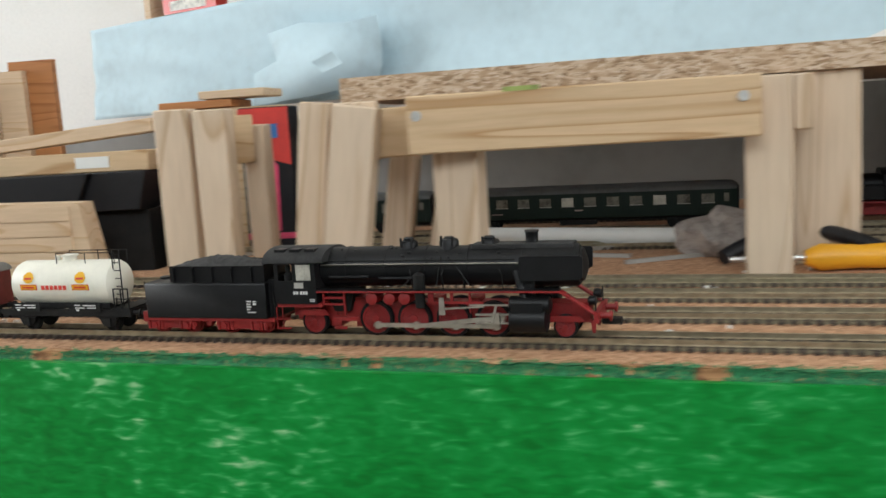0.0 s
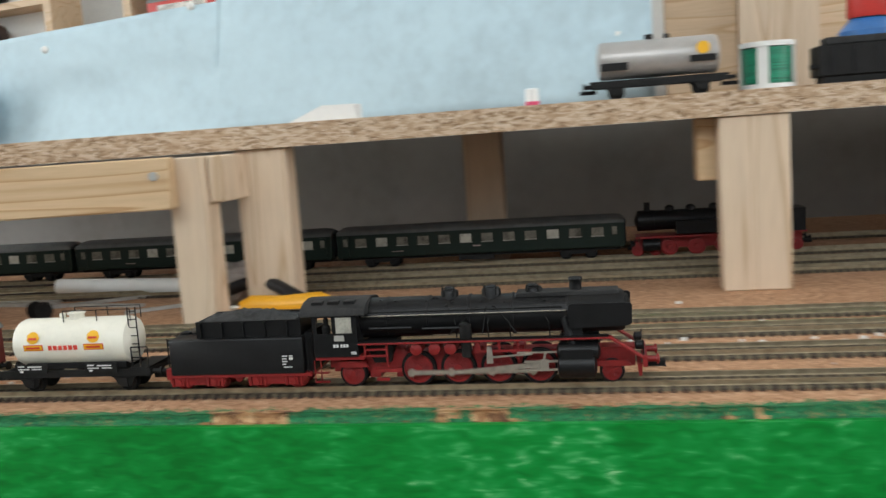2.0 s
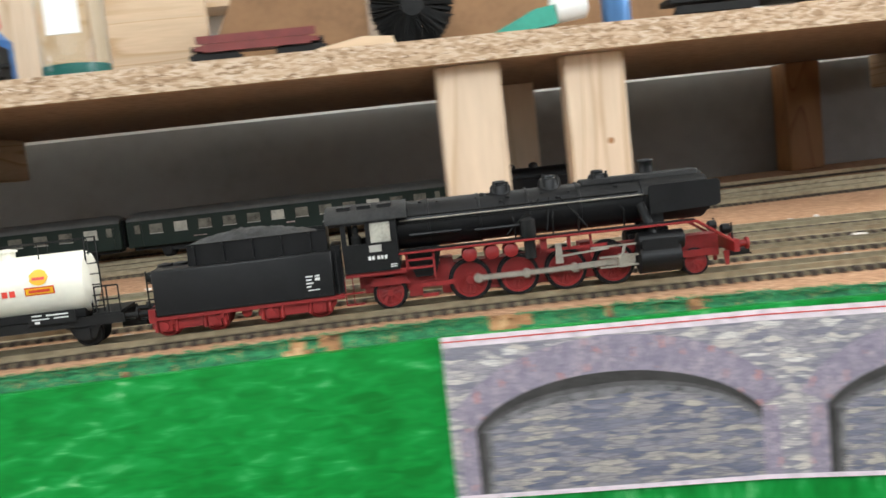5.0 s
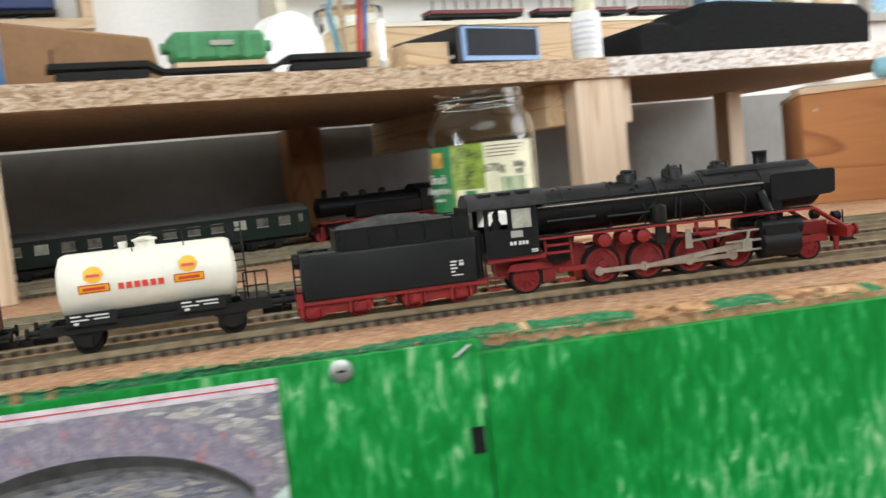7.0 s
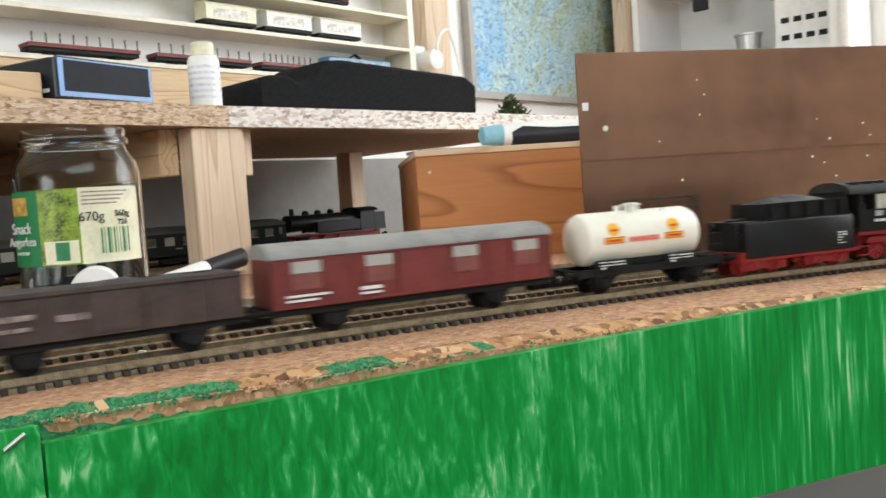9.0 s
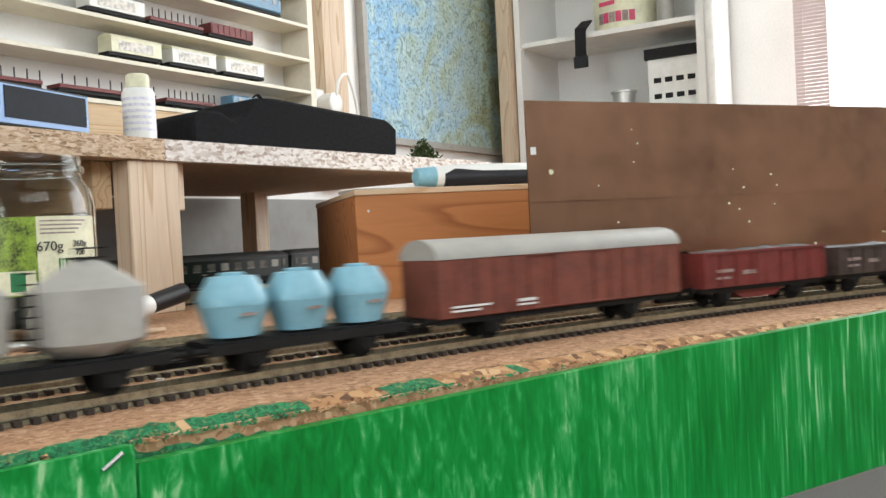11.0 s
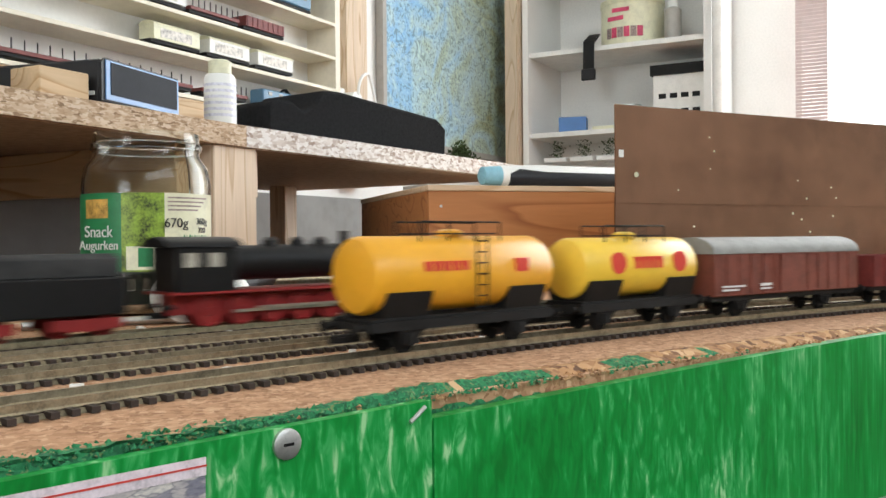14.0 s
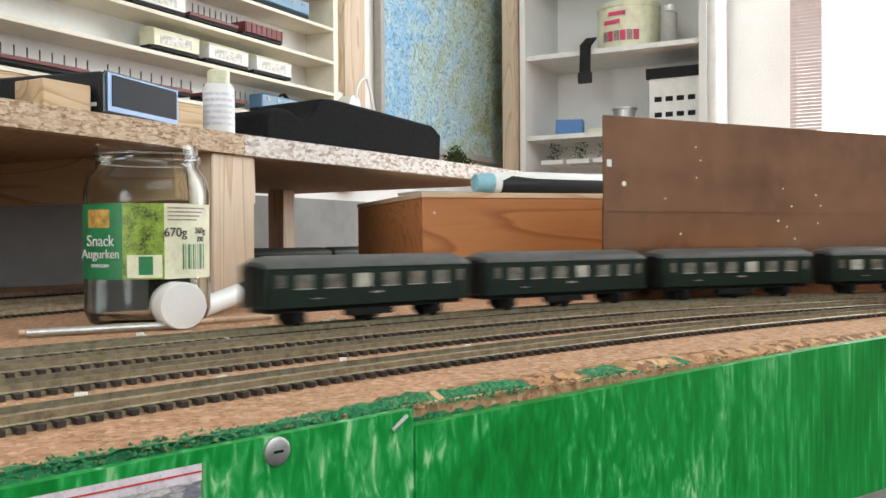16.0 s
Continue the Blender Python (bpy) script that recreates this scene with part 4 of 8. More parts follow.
def van(label, offset, L, body_mat, roof_mat, windows=False, ribs=0, eave=0.034, arch=0.006, W=0.0158):
    t = moving("covered_van", label, "goods van", offset, L * 0.28)
    bl = L - 0.012
    part("body", box(B(), -bl / 2, bl / 2, -W, W, 0.0125, eave), body_mat, t, "", 0.0004)
    outline = [(-W - 0.0006, eave)] + [(-(W + 0.0006) * math.cos(k * math.pi / 12), eave + 0.0006 + arch * math.sin(k * math.pi / 12)) for k in range(13)] + [(W + 0.0006, eave)]
    part("roof", extrude(B(), outline, -bl / 2 - 0.0006, bl / 2 + 0.0006, "x"), roof_mat, t)
    underframe(t, L, base=L * 0.27)
    bm = B()
    n = ribs or int(bl / 0.011)
    for k in range(n + 1):
        x = -bl / 2 + k * bl / n
        part("side_rib", box(B(), max(-bl / 2, x - 0.0004), min(bl / 2, x + 0.0004), -W - 0.0005, -W, 0.013, eave - 0.0006), body_mat, t)
    bm.free()
    part("sliding_door", box(B(), -0.012, 0.012, -W - 0.0011, -W - 0.0002, 0.0135, eave - 0.001), body_mat, t)
    for z in (0.0132, eave - 0.0008):
        part("door_track", box(B(), -0.028, 0.028, -W - 0.0013, -W - 0.0004, z, z + 0.0007), body_mat, t)
    if windows:
        for x in (-bl * 0.39, -bl * 0.15, bl * 0.16, bl * 0.40):
            part("vent_flap", box(B(), x - 0.0065, x + 0.0065, -W - 0.0009, -W, 0.0275, 0.0325), SILVER, t, "pale vent flap")
            part("vent_frame", box(B(), x - 0.0065, x + 0.0065, -W - 0.0006, -W, 0.0205, 0.0273), mat_vent, t)
    bars(t, [(-bl * 0.46, -bl * 0.32, 0.0175, 0.0185), (-bl * 0.46, -bl * 0.36, 0.0155, 0.0165), (-bl * 0.22, -bl * 0.15, 0.0175, 0.019), (-bl * 0.22, -bl * 0.15, 0.0155, 0.0165)], -W - 0.0013)
    return t


mat_vent = mat("dull_maroon_vent", (0.20, 0.06, 0.05), 0.5, vary=0.1)
van("maroon covered van with a grey roof and four pale vent flaps", -0.4385, 0.154, MAROON, ROOF, True)


def open_wagon(label, offset, L, body_mat, coal, top=0.031, W=0.0155):
    t = moving("open_wagon", label, "open wagon", offset, L * 0.28)
    bl = L - 0.012
    bm = B()
    for sy in (-1, 1):
        box(bm, -bl / 2, bl / 2, sy * W - 0.0005, sy * W + 0.0005, 0.0125, top)
    for sx in (-1, 1):
        box(bm, sx * bl / 2 - 0.0005, sx * bl / 2 + 0.0005, -W + 0.0005, W - 0.0005, 0.0125, top)
    box(bm, -bl / 2 + 0.0005, bl / 2 - 0.0005, -W + 0.0005, W - 0.0005, 0.0125, 0.0140)
    part("body", bm, body_mat, t)
    bm = B()
    n = int(bl / 0.0125)
    for k in range(n + 1):
        x = -bl / 2 + 0.001 + k * (bl - 0.002) / n
        part("side_post", box(B(), x - 0.0008, x + 0.0008, -W - 0.0016, -W - 0.0005, 0.013, top - 0.0015), body_mat, t)
    part("top_rail", box(bm, -bl / 2, bl / 2, -W - 0.0018, -W - 0.0004, top - 0.0014, top + 0.0003), body_mat, t)
    part("door", box(B(), -0.009, 0.009, -W - 0.0012, -W - 0.0005, 0.0140, top - 0.002), body_mat, t)
    underframe(t, L, base=L * 0.27)
    if coal:
        bm = B()
        g = []
        for i in range(31):
            g.append([bm.verts.new((-bl / 2 + 0.001 + (bl - 0.002) * i / 30, -W + 0.001 + (2 * W - 0.002) * j / 10, top - 0.002 + 0.0035 * math.sin(math.pi * j / 10) * (0.7 + 0.5 * noise.noise(Vector((i * 0.35, j * 0.3, offset * 9)))) + noise.noise(Vector((i * 1.7, j * 1.7, 1))) * 0.0012)) for j in range(11)])
        for a, b in zip(g, g[1:]):
            for j in range(10):
                bm.faces.new((a[j], b[j], b[j + 1], a[j + 1]))
        part("coal_load", bm, COAL, t, "heaped black coal")
    bars(t, [(-bl * 0.40, -bl * 0.28, 0.0215, 0.0235), (-bl * 0.40, -bl * 0.30, 0.0175, 0.019), (-bl * 0.2, -bl * 0.1, 0.0195, 0.022)], -W - 0.0013, mat_faint)
    return t


mat_faint = mat("worn_pale_print", (0.32, 0.24, 0.22), 0.6, vary=0.3, scale=300, bump=0)
open_wagon("dark brown open wagon heaped with coal", -0.574, 0.114, DARK_BROWN, True)
t = open_wagon("maroon hopper wagon heaped with coal", -0.695, 0.124, MAROON, True, 0.034)
part("hopper_chute", extrude(B(), [(-0.03, 0.0125), (-0.015, 0.004), (0.015, 0.004), (0.03, 0.0125)], -0.009, 0.009, "y"), MAROON, t)
van("red-brown long covered van with a pale grey roof", -0.857, 0.184, RUST_BROWN, SILVER, arch=0.0095, eave=0.041)


def pod_wagon(label, offset, L, pods, build):
    t = moving("silo_wagon", label, "silo wagon", offset, L * 0.28)
    underframe(t, L, base=L * 0.25)
    part("deck", box(B(), -L / 2 + 0.007, L / 2 - 0.007, -0.011, 0.011, 0.0136, 0.0146), BLACK_DULL, t)
    step = (L - 0.016) / pods
    for k in range(pods):
        build(t, -L / 2 + 0.008 + step * (k + 0.5), step * 0.47)
    return t


def round_pod(lower, upper):
    def build(t, x, r):
        w = 0.0145
        bm = lathe(B(), [(0.5 * w, 0.0152), (0.74 * w, 0.0156), (0.97 * w, 0.0270), (w, 0.0285)], 26, (0, 0, 0))
        bmesh.ops.scale(bm, vec=(r / w, 1, 1), verts=bm.verts[:])
        bmesh.ops.translate(bm, vec=(x, 0, 0), verts=bm.verts[:])
        part("pod_base", bm, lower, t)
        bm = lathe(B(), [(w, 0.0286), (w, 0.0322), (0.70 * w, 0.0395), (0.68 * w, 0.0404), (0.1 * w, 0.0408)], 26, (0, 0, 0))
        bmesh.ops.scale(bm, vec=(r / w, 1, 1), verts=bm.verts[:])
        bmesh.ops.translate(bm, vec=(x, 0, 0), verts=bm.verts[:])
        pod = part("pod_top", bm, upper, t)
        part("hatch", lathe(B(), [(0.0052, 0.0402), (0.0052, 0.0418), (0.0044, 0.0421), (0.001, 0.0422)], 14, (x, 0, 0)), upper, t)
        bars(t, [(x - 0.004, x + 0.003, 0.0245, 0.0258)], -w - 0.0004, mat_faint)
    return build


pod_wagon("light blue wagon with three round cement pods", -1.011, 0.110, 3, round_pod(SKYBLUE, SKYBLUE))


def cone_silo(t, x, r):
    r = min(r, 0.0215)
    bm = lathe(B(), [(0.60 * r, 0.0150), (0.95 * r, 0.0195), (r, 0.0205), (r, 0.0400), (0.98 * r, 0.0404), (0.30 * r, 0.0500), (0.28 * r, 0.0508), (0.1 * r, 0.0510)], 30, (0, 0, 0))
    bmesh.ops.scale(bm, vec=(1, 0.016 / r, 1), verts=bm.verts[:])
    bmesh.ops.translate(bm, vec=(x, 0, 0), verts=bm.verts[:])
    part("silo", bm, SILVER, t, "light grey conical silo")
    bm = B()
    box(bm, x - 0.006, x + 0.006, -0.005, 0.005, 0.0510, 0.0518)
    part("top_walkway", bm, BLACK_DULL, t)
    bm = B()
    for k in range(4):
        tube(bm, (x - 0.006 + k * 0.004, -0.005, 0.0518), (x - 0.006 + k * 0.004, -0.005, 0.055), 0.0003, 6)
    tube(bm, (x - 0.006, -0.005, 0.055), (x + 0.006, -0.005, 0.055), 0.0003, 6)
    part("walkway_rail", bm, BLACK_DULL, t)


t = pod_wagon("light grey wagon with two tall conical silos", -1.127, 0.116, 2, cone_silo)
ladder(t, 0.0, -0.012, 0.0146, 0.049, 9)
pod_wagon("wagon with three white pods on navy blue bases", -1.252, 0.118, 3, round_pod(NAVY, WHITE))
open_wagon("empty maroon open wagon with worn sides", -1.391, 0.150, MAROON, False, 0.033)
van("red-brown covered van with a dark grey curved roof", -1.551, 0.158, RUST_BROWN, ROOF, arch=0.009, eave=0.0365)


def big_tank(label, offset, paint, mark, L=0.114, r=0.0148):
    t = moving("tank_wagon", label, "tank wagon", offset, L * 0.28)
    zc = 0.0155 + r
    part("tank", tank_shell(B(), -L / 2 + 0.006, L / 2 - 0.006, r, zc), paint, t, "glossy yellow tank barrel")
    underframe(t, L, base=L * 0.27)
    part("deck", box(B(), -L / 2 + 0.007, L / 2 - 0.007, -0.0125, 0.0125, 0.0136, 0.0148), BLACK_DULL, t)
    for x in (-0.29 * L, 0.29 * L):
        part("saddle", extrude(B(), [(-0.012, 0.0148), (0.012, 0.0148), (0.0153, 0.025), (-0.0153, 0.025)], x - 0.012, x + 0.012, "x"), BLACK_DULL, t)
    part("filler_dome", lathe(B(), [(0.006, zc + r - 0.0012), (0.006, zc + r + 0.002), (0.003, zc + r + 0.003)], 18), paint, t)
    bm = B()
    box(bm, -0.022, 0.022, -0.008, -0.0062, zc + r + 0.0006, zc + r + 0.0012)
    box(bm, -0.022, 0.022, 0.0062, 0.008, zc + r + 0.0006, zc + r + 0.0012)
    for sy in (-1, 1):
        tube(bm, (-0.024, sy * 0.008, zc + r + 0.006), (0.024, sy * 0.008, zc + r + 0.006), 0.0004, 6)
        for x in (-0.024, -0.008, 0.008, 0.024):
            tube(bm, (x, sy * 0.008, zc + r - 0.003), (x, sy * 0.008, zc + r + 0.006), 0.0004, 6)
    part("catwalk", bm, BLACK_DULL, t)
    if mark == "ladder":
        ladder(t, 0.004, -r - 0.0008, 0.0148, zc + r, 7, 0.0065)
        marks = [(-0.028 + k * 0.0052, -0.0245 + k * 0.0052, zc + 0.0015, zc + 0.0055) for k in range(5)]
        marks2 = [(0.026, 0.034, zc, zc + 0.006)]
    else:
        marks = [(-0.0095 + k * 0.0048, -0.0061 + k * 0.0048, zc - 0.0005, zc + 0.0055) for k in range(5)]
        marks2 = []
        for x in (-0.022, 0.028):
            bm = lathe(B(), [(0.0055, -r - 0.0004), (0.0055, -r + 0.001), (0.004, -r + 0.001)], 20, (x, 0, zc + 0.0025), "y")
            part("scallop_badge", bm, LOGO_R, t, "red scallop badge")
    for x0, x1, z0, z1 in marks + marks2:
        part("lettering_bar", box(B(), x0, x1, -r - 0.0004, -r + 0.0012, z0, z1), LOGO_R, t)
    return t


big_tank("yellow tank wagon with red lettering bars", -1.684, YELLOW, "badge", 0.106, 0.0154)
big_tank("amber tank wagon with a side ladder and red lettering bars", -1.807, AMBER, "ladder", 0.121, 0.0160)

# ---- main engine: x forward, lead axle at x = 0 ----
WHEELS = []


def spoked_wheel(parent, x, r, spokes=12, rim=ROD, centre=RED):
    """A wheel pair about its own axle, so that it can turn."""
    w = new("wheelset")
    w.parent = parent
    bm = B()
    for y in (-0.0092, 0.0092):
        sg = -1 if y < 0 else 1
        lathe(bm, [(r * 0.87, y - sg * 0.0026), (r + 0.0006, y - sg * 0.0026), (r + 0.0006, y - sg * 0.002), (r, y - sg * 0.002), (r, y), (r * 0.87, y)], 28, (0, 0, 0), "y", True)
    part("tyre", bm, BLACK, w, "worn dark tyre")
    bm = B()
    for y in (-0.0092, 0.0092):
        sg = -1 if y < 0 else 1
        lathe(bm, [(r * 0.86, y - sg * 0.0018), (r * 0.86, y - sg * 0.0004), (r * 0.74, y - sg * 0.0004), (r * 0.73, y - sg * 0.0012), (r * 0.24, y - sg * 0.0012), (r * 0.22, y + sg * 0.0003), (r * 0.1, y + sg * 0.0003)], 24, (0, 0, 0), "y")
        for k in range(spokes):
            a = k * math.tau / spokes
            tube(bm, (math.cos(a) * r * 0.2, y - sg * 0.0006, math.sin(a) * r * 0.2), (math.cos(a) * r * 0.78, y - sg * 0.0006, math.sin(a) * r * 0.78), 0.00055, 6)
    tube(bm, (0, -0.009, 0), (0, 0.009, 0), 0.0011, 8)
    part("wheel_centre", bm, centre, w, "red spoked wheel centre")
    if r > 0.008:
        bm = B()
        for sg in (-1, 1):
            extrude(bm, [(r * 0.82 * math.cos(a), r * 0.82 * math.sin(a)) for a in (2.5, 2.8, 3.14, 3.48, 3.78)], sg * 0.0093 - 0.0003, sg * 0.0093 + 0.0003, "y")
            tube(bm, (0.0036, sg * 0.0085, 0), (0.0036, sg * 0.0115, 0), 0.0009, 10)
        part("counterweight", bm, RED, w)
    WHEELS.append((w, x, r, parent))
    w.matrix_local = pose(x, 0, r)
    return w


eng = moving("steam_engine", "black steam engine with red frames and spoked wheels", "steam engine", 0.0, None)
DRIVERS = (-0.037, -0.0587, -0.0804, -0.1021)
for x in DRIVERS:
    spoked_wheel(eng, x, 0.0092, 14)
spoked_wheel(eng, 0.0, 0.0058, 8)
spoked_wheel(eng, -0.1385, 0.0072, 9)
BZ, BR = 0.0362, 0.0105
part("boiler", lathe(B(), [(0.006, -0.133), (BR + 0.0003, -0.133), (BR + 0.0003, -0.095), (BR, -0.094), (BR, -0.022)], 36, (0, 0, BZ), "x"), BLACK, eng, "black boiler barrel")
part("smokebox", lathe(B(), [(BR + 0.0004, -0.0219), (BR + 0.0004, 0.006), (BR - 0.0006, 0.0075), (0.0085, 0.0078), (0.0083, 0.0092), (0.004, 0.0108), (0.001, 0.0112)], 36, (0, 0, BZ), "x"), BLACK_DULL, eng)
for x in (-0.118, -0.095, -0.073, -0.050, -0.0215):
    bm = lathe(B(), [(BR + 0.0003, x - 0.0006), (BR + 0.0006, x - 0.0005), (BR + 0.0006, x + 0.0005), (BR + 0.0003, x + 0.0006)], 36, (0, 0, BZ), "x", True)
    part("boiler_band", bm, BLACK, eng)
bm = lathe(B(), [(0.0036, BZ + BR - 0.001), (0.0032, BZ + BR + 0.003), (0.0033, BZ + BR + 0.006), (0.0038, BZ + BR + 0.0066), (0.0036, BZ + BR + 0.0074), (0.0028, BZ + BR + 0.0074)], 22, (-0.017, 0, 0))
part("chimney", bm, BLACK, eng)
for x, r, h in ((-0.039, 0.0048, 0.0034), (-0.0615, 0.0052, 0.004), (-0.084, 0.0048, 0.0034)):
    bm = lathe(B(), [(r + 0.0007, BZ + BR - 0.0025), (r, BZ + BR - 0.0005), (r, BZ + BR + h * 0.6), (r * 0.85, BZ + BR + h * 0.9), (r * 0.4, BZ + BR + h * 1.05)], 22, (x, 0, 0))
    dome = part("steam_dome", bm, BLACK, eng)
    bm = B()
    tube(bm, (x - 0.003, -0.004, BZ + BR), (x - 0.003, -0.004, BZ + BR + h + 0.0016), 0.0007, 8)
    tube(bm, (x + 0.003, -0.004, BZ + BR), (x + 0.003, -0.004, BZ + BR + h + 0.001), 0.0006, 8)
    part("safety_valve", bm, BLACK_DULL, eng)
bm = B()
box(bm, -0.048, 0.005, -0.0055, 0.0055, BZ + BR - 0.0016, BZ + BR + 0.0012)
part("preheater_cover", bm, DUSTY, eng, "dusty top casing", 0.0005)
bm = B()
for z, x0, x1 in ((BZ + 0.0015, -0.132, -0.06), (BZ + 0.0045, -0.132, -0.024)):
    tube(bm, (x0, -math.sqrt(BR ** 2 - (z - BZ) ** 2) - 0.0008, z), (x1, -math.sqrt(BR ** 2 - (z - BZ) ** 2) - 0.0008, z), 0.00035, 6)
for x, dx in ((-0.0615, -0.016), (-0.0615, 0.010), (-0.060, -0.003), (-0.084, 0.004), (-0.039, 0.008)):
    tube(bm, (x, -0.006, BZ + BR - 0.002), (x + dx, -BR - 0.0008, BZ - 0.003), 0.0004, 6)
    tube(bm, (x + dx, -BR - 0.0008, BZ - 0.003), (x + dx, -BR + 0.001, BZ - 0.011), 0.0004, 6)
tube(bm, (-0.132, -BR - 0.0012, BZ + 0.0025), (-0.012, -BR - 0.0012, BZ + 0.0025), 0.0003, 6)
part("pipework", bm, BLACK_DULL, eng)
random.seed(2)
bm = B()
for k in range(22):
    x = random.uniform(-0.13, -0.025)
    a = random.uniform(0.2, 1.35)
    r = random.uniform(0.0005, 0.0011)
    lathe(bm, [(r, 0), (r, 0.0005), (r * 0.4, 0.0008)], 8, (x, -math.cos(a) * (BR + 0.0001), BZ + math.sin(a) * BR))
part("wash_out_plugs", bm, BLACK, eng)
for sy in (-1, 1):
    bm = extrude(B(), [(-0.0205, BZ - 0.0058), (0.0085, BZ - 0.0050), (0.0108, BZ - 0.0040), (0.0112, BZ + 0.0058), (0.0100, BZ + 0.0068), (-0.0195, BZ + 0.0068), (-0.0205, BZ + 0.0060)], sy * 0.0162 - 0.0004, sy * 0.0162 + 0.0004, "y")
    part("smoke_deflector", bm, BLACK, eng)
    bm = B()
    for x in (-0.017, 0.004):
        tube(bm, (x, sy * 0.0160, BZ - 0.004), (x, sy * 0.010, BZ - 0.005), 0.0005, 6)
    part("deflector_stay", bm, BLACK, eng)
bm = B()
for k in range(7):
    x = -0.128 + k * 0.0175
    tube(bm, (x, -BR * 0.97, BZ + 0.0028), (x, -BR - 0.0014, BZ + 0.0028), 0.0004, 6)
part("handrail_knobs", bm, BLACK_DULL, eng)
part("handrail", tube(B(), (-0.131, -BR - 0.0014, BZ + 0.0028), (-0.022, -BR - 0.0014, BZ + 0.0028), 0.00035, 6), ROD, eng, "thin steel handrail")
for x in (-0.0395, -0.0615, -0.084):
    part("dome_fitting", lathe(B(), [(0.0028, BZ + BR + 0.0030), (0.0030, BZ + BR + 0.0042), (0.0022, BZ + BR + 0.0050)], 16, (x, 0, 0)), DOME_STEEL, eng, "dark shiny dome top")
for x0, x1, z in ((-0.127, -0.104, BZ - 0.0040), (-0.098, -0.078, BZ - 0.0048)):
    part("side_pipe", tube(B(), (x0, -BR - 0.0006, z), (x1, -BR - 0.0006, z), 0.0008, 8), BLACK, eng)
part("feed_pump", lathe(B(), [(0.0016, -0.009), (0.0026, -0.0085), (0.0026, 0.0), (0.0032, 0.001), (0.0032, 0.0085), (0.0012, 0.0095)], 14, (-0.0745, -0.0142, BZ - 0.011)), BLACK_DULL, eng, "black upright feed pump")
part("steam_pipe", tube(B(), (-0.0235, -0.0108, BZ - 0.001), (-0.0185, -0.0138, 0.0190), 0.0021, 12), BLACK, eng)
for k in range(3):
    part("sand_pipe", tube(B(), (-0.068 + k * 0.0045, -0.0098, BZ + 0.006), (-0.084 + k * 0.018, -BR - 0.0012, BZ - 0.0085), 0.0004, 6), BLACK_DULL, eng)
# cab
bm = B()
cz0, cz1, ceave = 0.0185, 0.0415, 0.0415
for sy in (-1, 1):
    y0, y1 = sy * 0.0164 - 0.0004, sy * 0.0164 + 0.0004
    box(bm, -0.157, -0.1325, y0, y1, cz0, 0.0312)
    box(bm, -0.157, -0.1548, y0, y1, 0.0312, ceave)
    box(bm, -0.1462, -0.1442, y0, y1, 0.0312, ceave)
    box(bm, -0.1352, -0.1325, y0, y1, 0.0312, ceave)
    box(bm, -0.157, -0.1325, y0, y1, 0.0400, ceave)
box(bm, -0.1335, -0.1325, -0.016, 0.016, cz0, ceave)
part("cab", bm, BLACK, eng, "black cab with window openings")
part("cab_window", box(B(), -0.1441, -0.1353, -0.0165, -0.0162, 0.0313, 0.0399), PANE_LIT, eng)
outline = [(-0.0176, ceave - 0.0006)] + [(-0.0176 * math.cos(k * math.pi / 12), ceave + 0.0066 * math.sin(k * math.pi / 12)) for k in range(13)] + [(0.0176, ceave - 0.0006)]
part("cab_roof", extrude(B(), outline, -0.1635, -0.1275, "x"), DUSTY, eng, "dusty curved cab roof")
bm = B()
for x in (-0.155, -0.146, -0.137):
    box(bm, x - 0.003, x + 0.003, -0.0125, -0.006, ceave + 0.0046, ceave + 0.0062)
part("roof_vents", bm, BLACK, eng)
part("driver_figure", lathe(B(), [(0.0022, 0.0285), (0.0024, 0.034), (0.0012, 0.0355), (0.0014, 0.0365), (0.0015, 0.038), (0.0008, 0.0392)], 12, (-0.1508, -0.012, 0)), BLACK_DULL, eng, "tiny plain figure in the cab window")
part("number_plate", box(B(), -0.1452, -0.1398, -0.0172, -0.0168, 0.0272, 0.0302), SILVER, eng, "pale oval plate")
bars(eng, [(-0.146, -0.1448, 0.0238, 0.0254), (-0.1443, -0.1432, 0.0238, 0.0254), (-0.142, -0.1409, 0.0238, 0.0254), (-0.1404, -0.1393, 0.0238, 0.0254), (-0.1388, -0.1377, 0.0238, 0.0254), (-0.1365, -0.1335, 0.0208, 0.0212), (-0.1365, -0.1335, 0.0199, 0.0203)], -0.0170)
part("cab_step", box(B(), -0.157, -0.130, -0.0155, 0.0155, 0.0165, 0.0186), RED, eng, "red cab floor beam")
bm = B()
for x in (-0.1555, -0.152):
    for z in (0.0045, 0.0095):
        box(bm, x - 0.0022, x + 0.0022, -0.0168, -0.0148, z, z + 0.0006)
    box(bm, x - 0.0024, x - 0.002, -0.0160, -0.0154, 0.0045, 0.0165)
part("cab_ladder", bm, RED, eng)
# running board and frame
bm = B()
for sy in (-1, 1):
    box(bm, -0.1325, -0.011, sy * 0.0148 - 0.0025, sy * 0.0148 + 0.0025, 0.0246, 0.0256)
    extrude(bm, [(-0.011, 0.0246), (-0.011, 0.0256), (0.0, 0.0256), (0.0155, 0.0150), (0.0155, 0.0138), (-0.0008, 0.0246)], sy * 0.0148 - 0.0025, sy * 0.0148 + 0.0025, "y")
part("running_board", bm, RED, eng, "red-edged running board", 0.0002)
bm = B()
for sy in (-1, 1):
    box(bm, -0.1325, -0.001, sy * 0.0148 - 0.0023, sy * 0.0148 + 0.0023, 0.0257, 0.0262)
part("walkway_plate", bm, BLACK, eng)
bm = B()
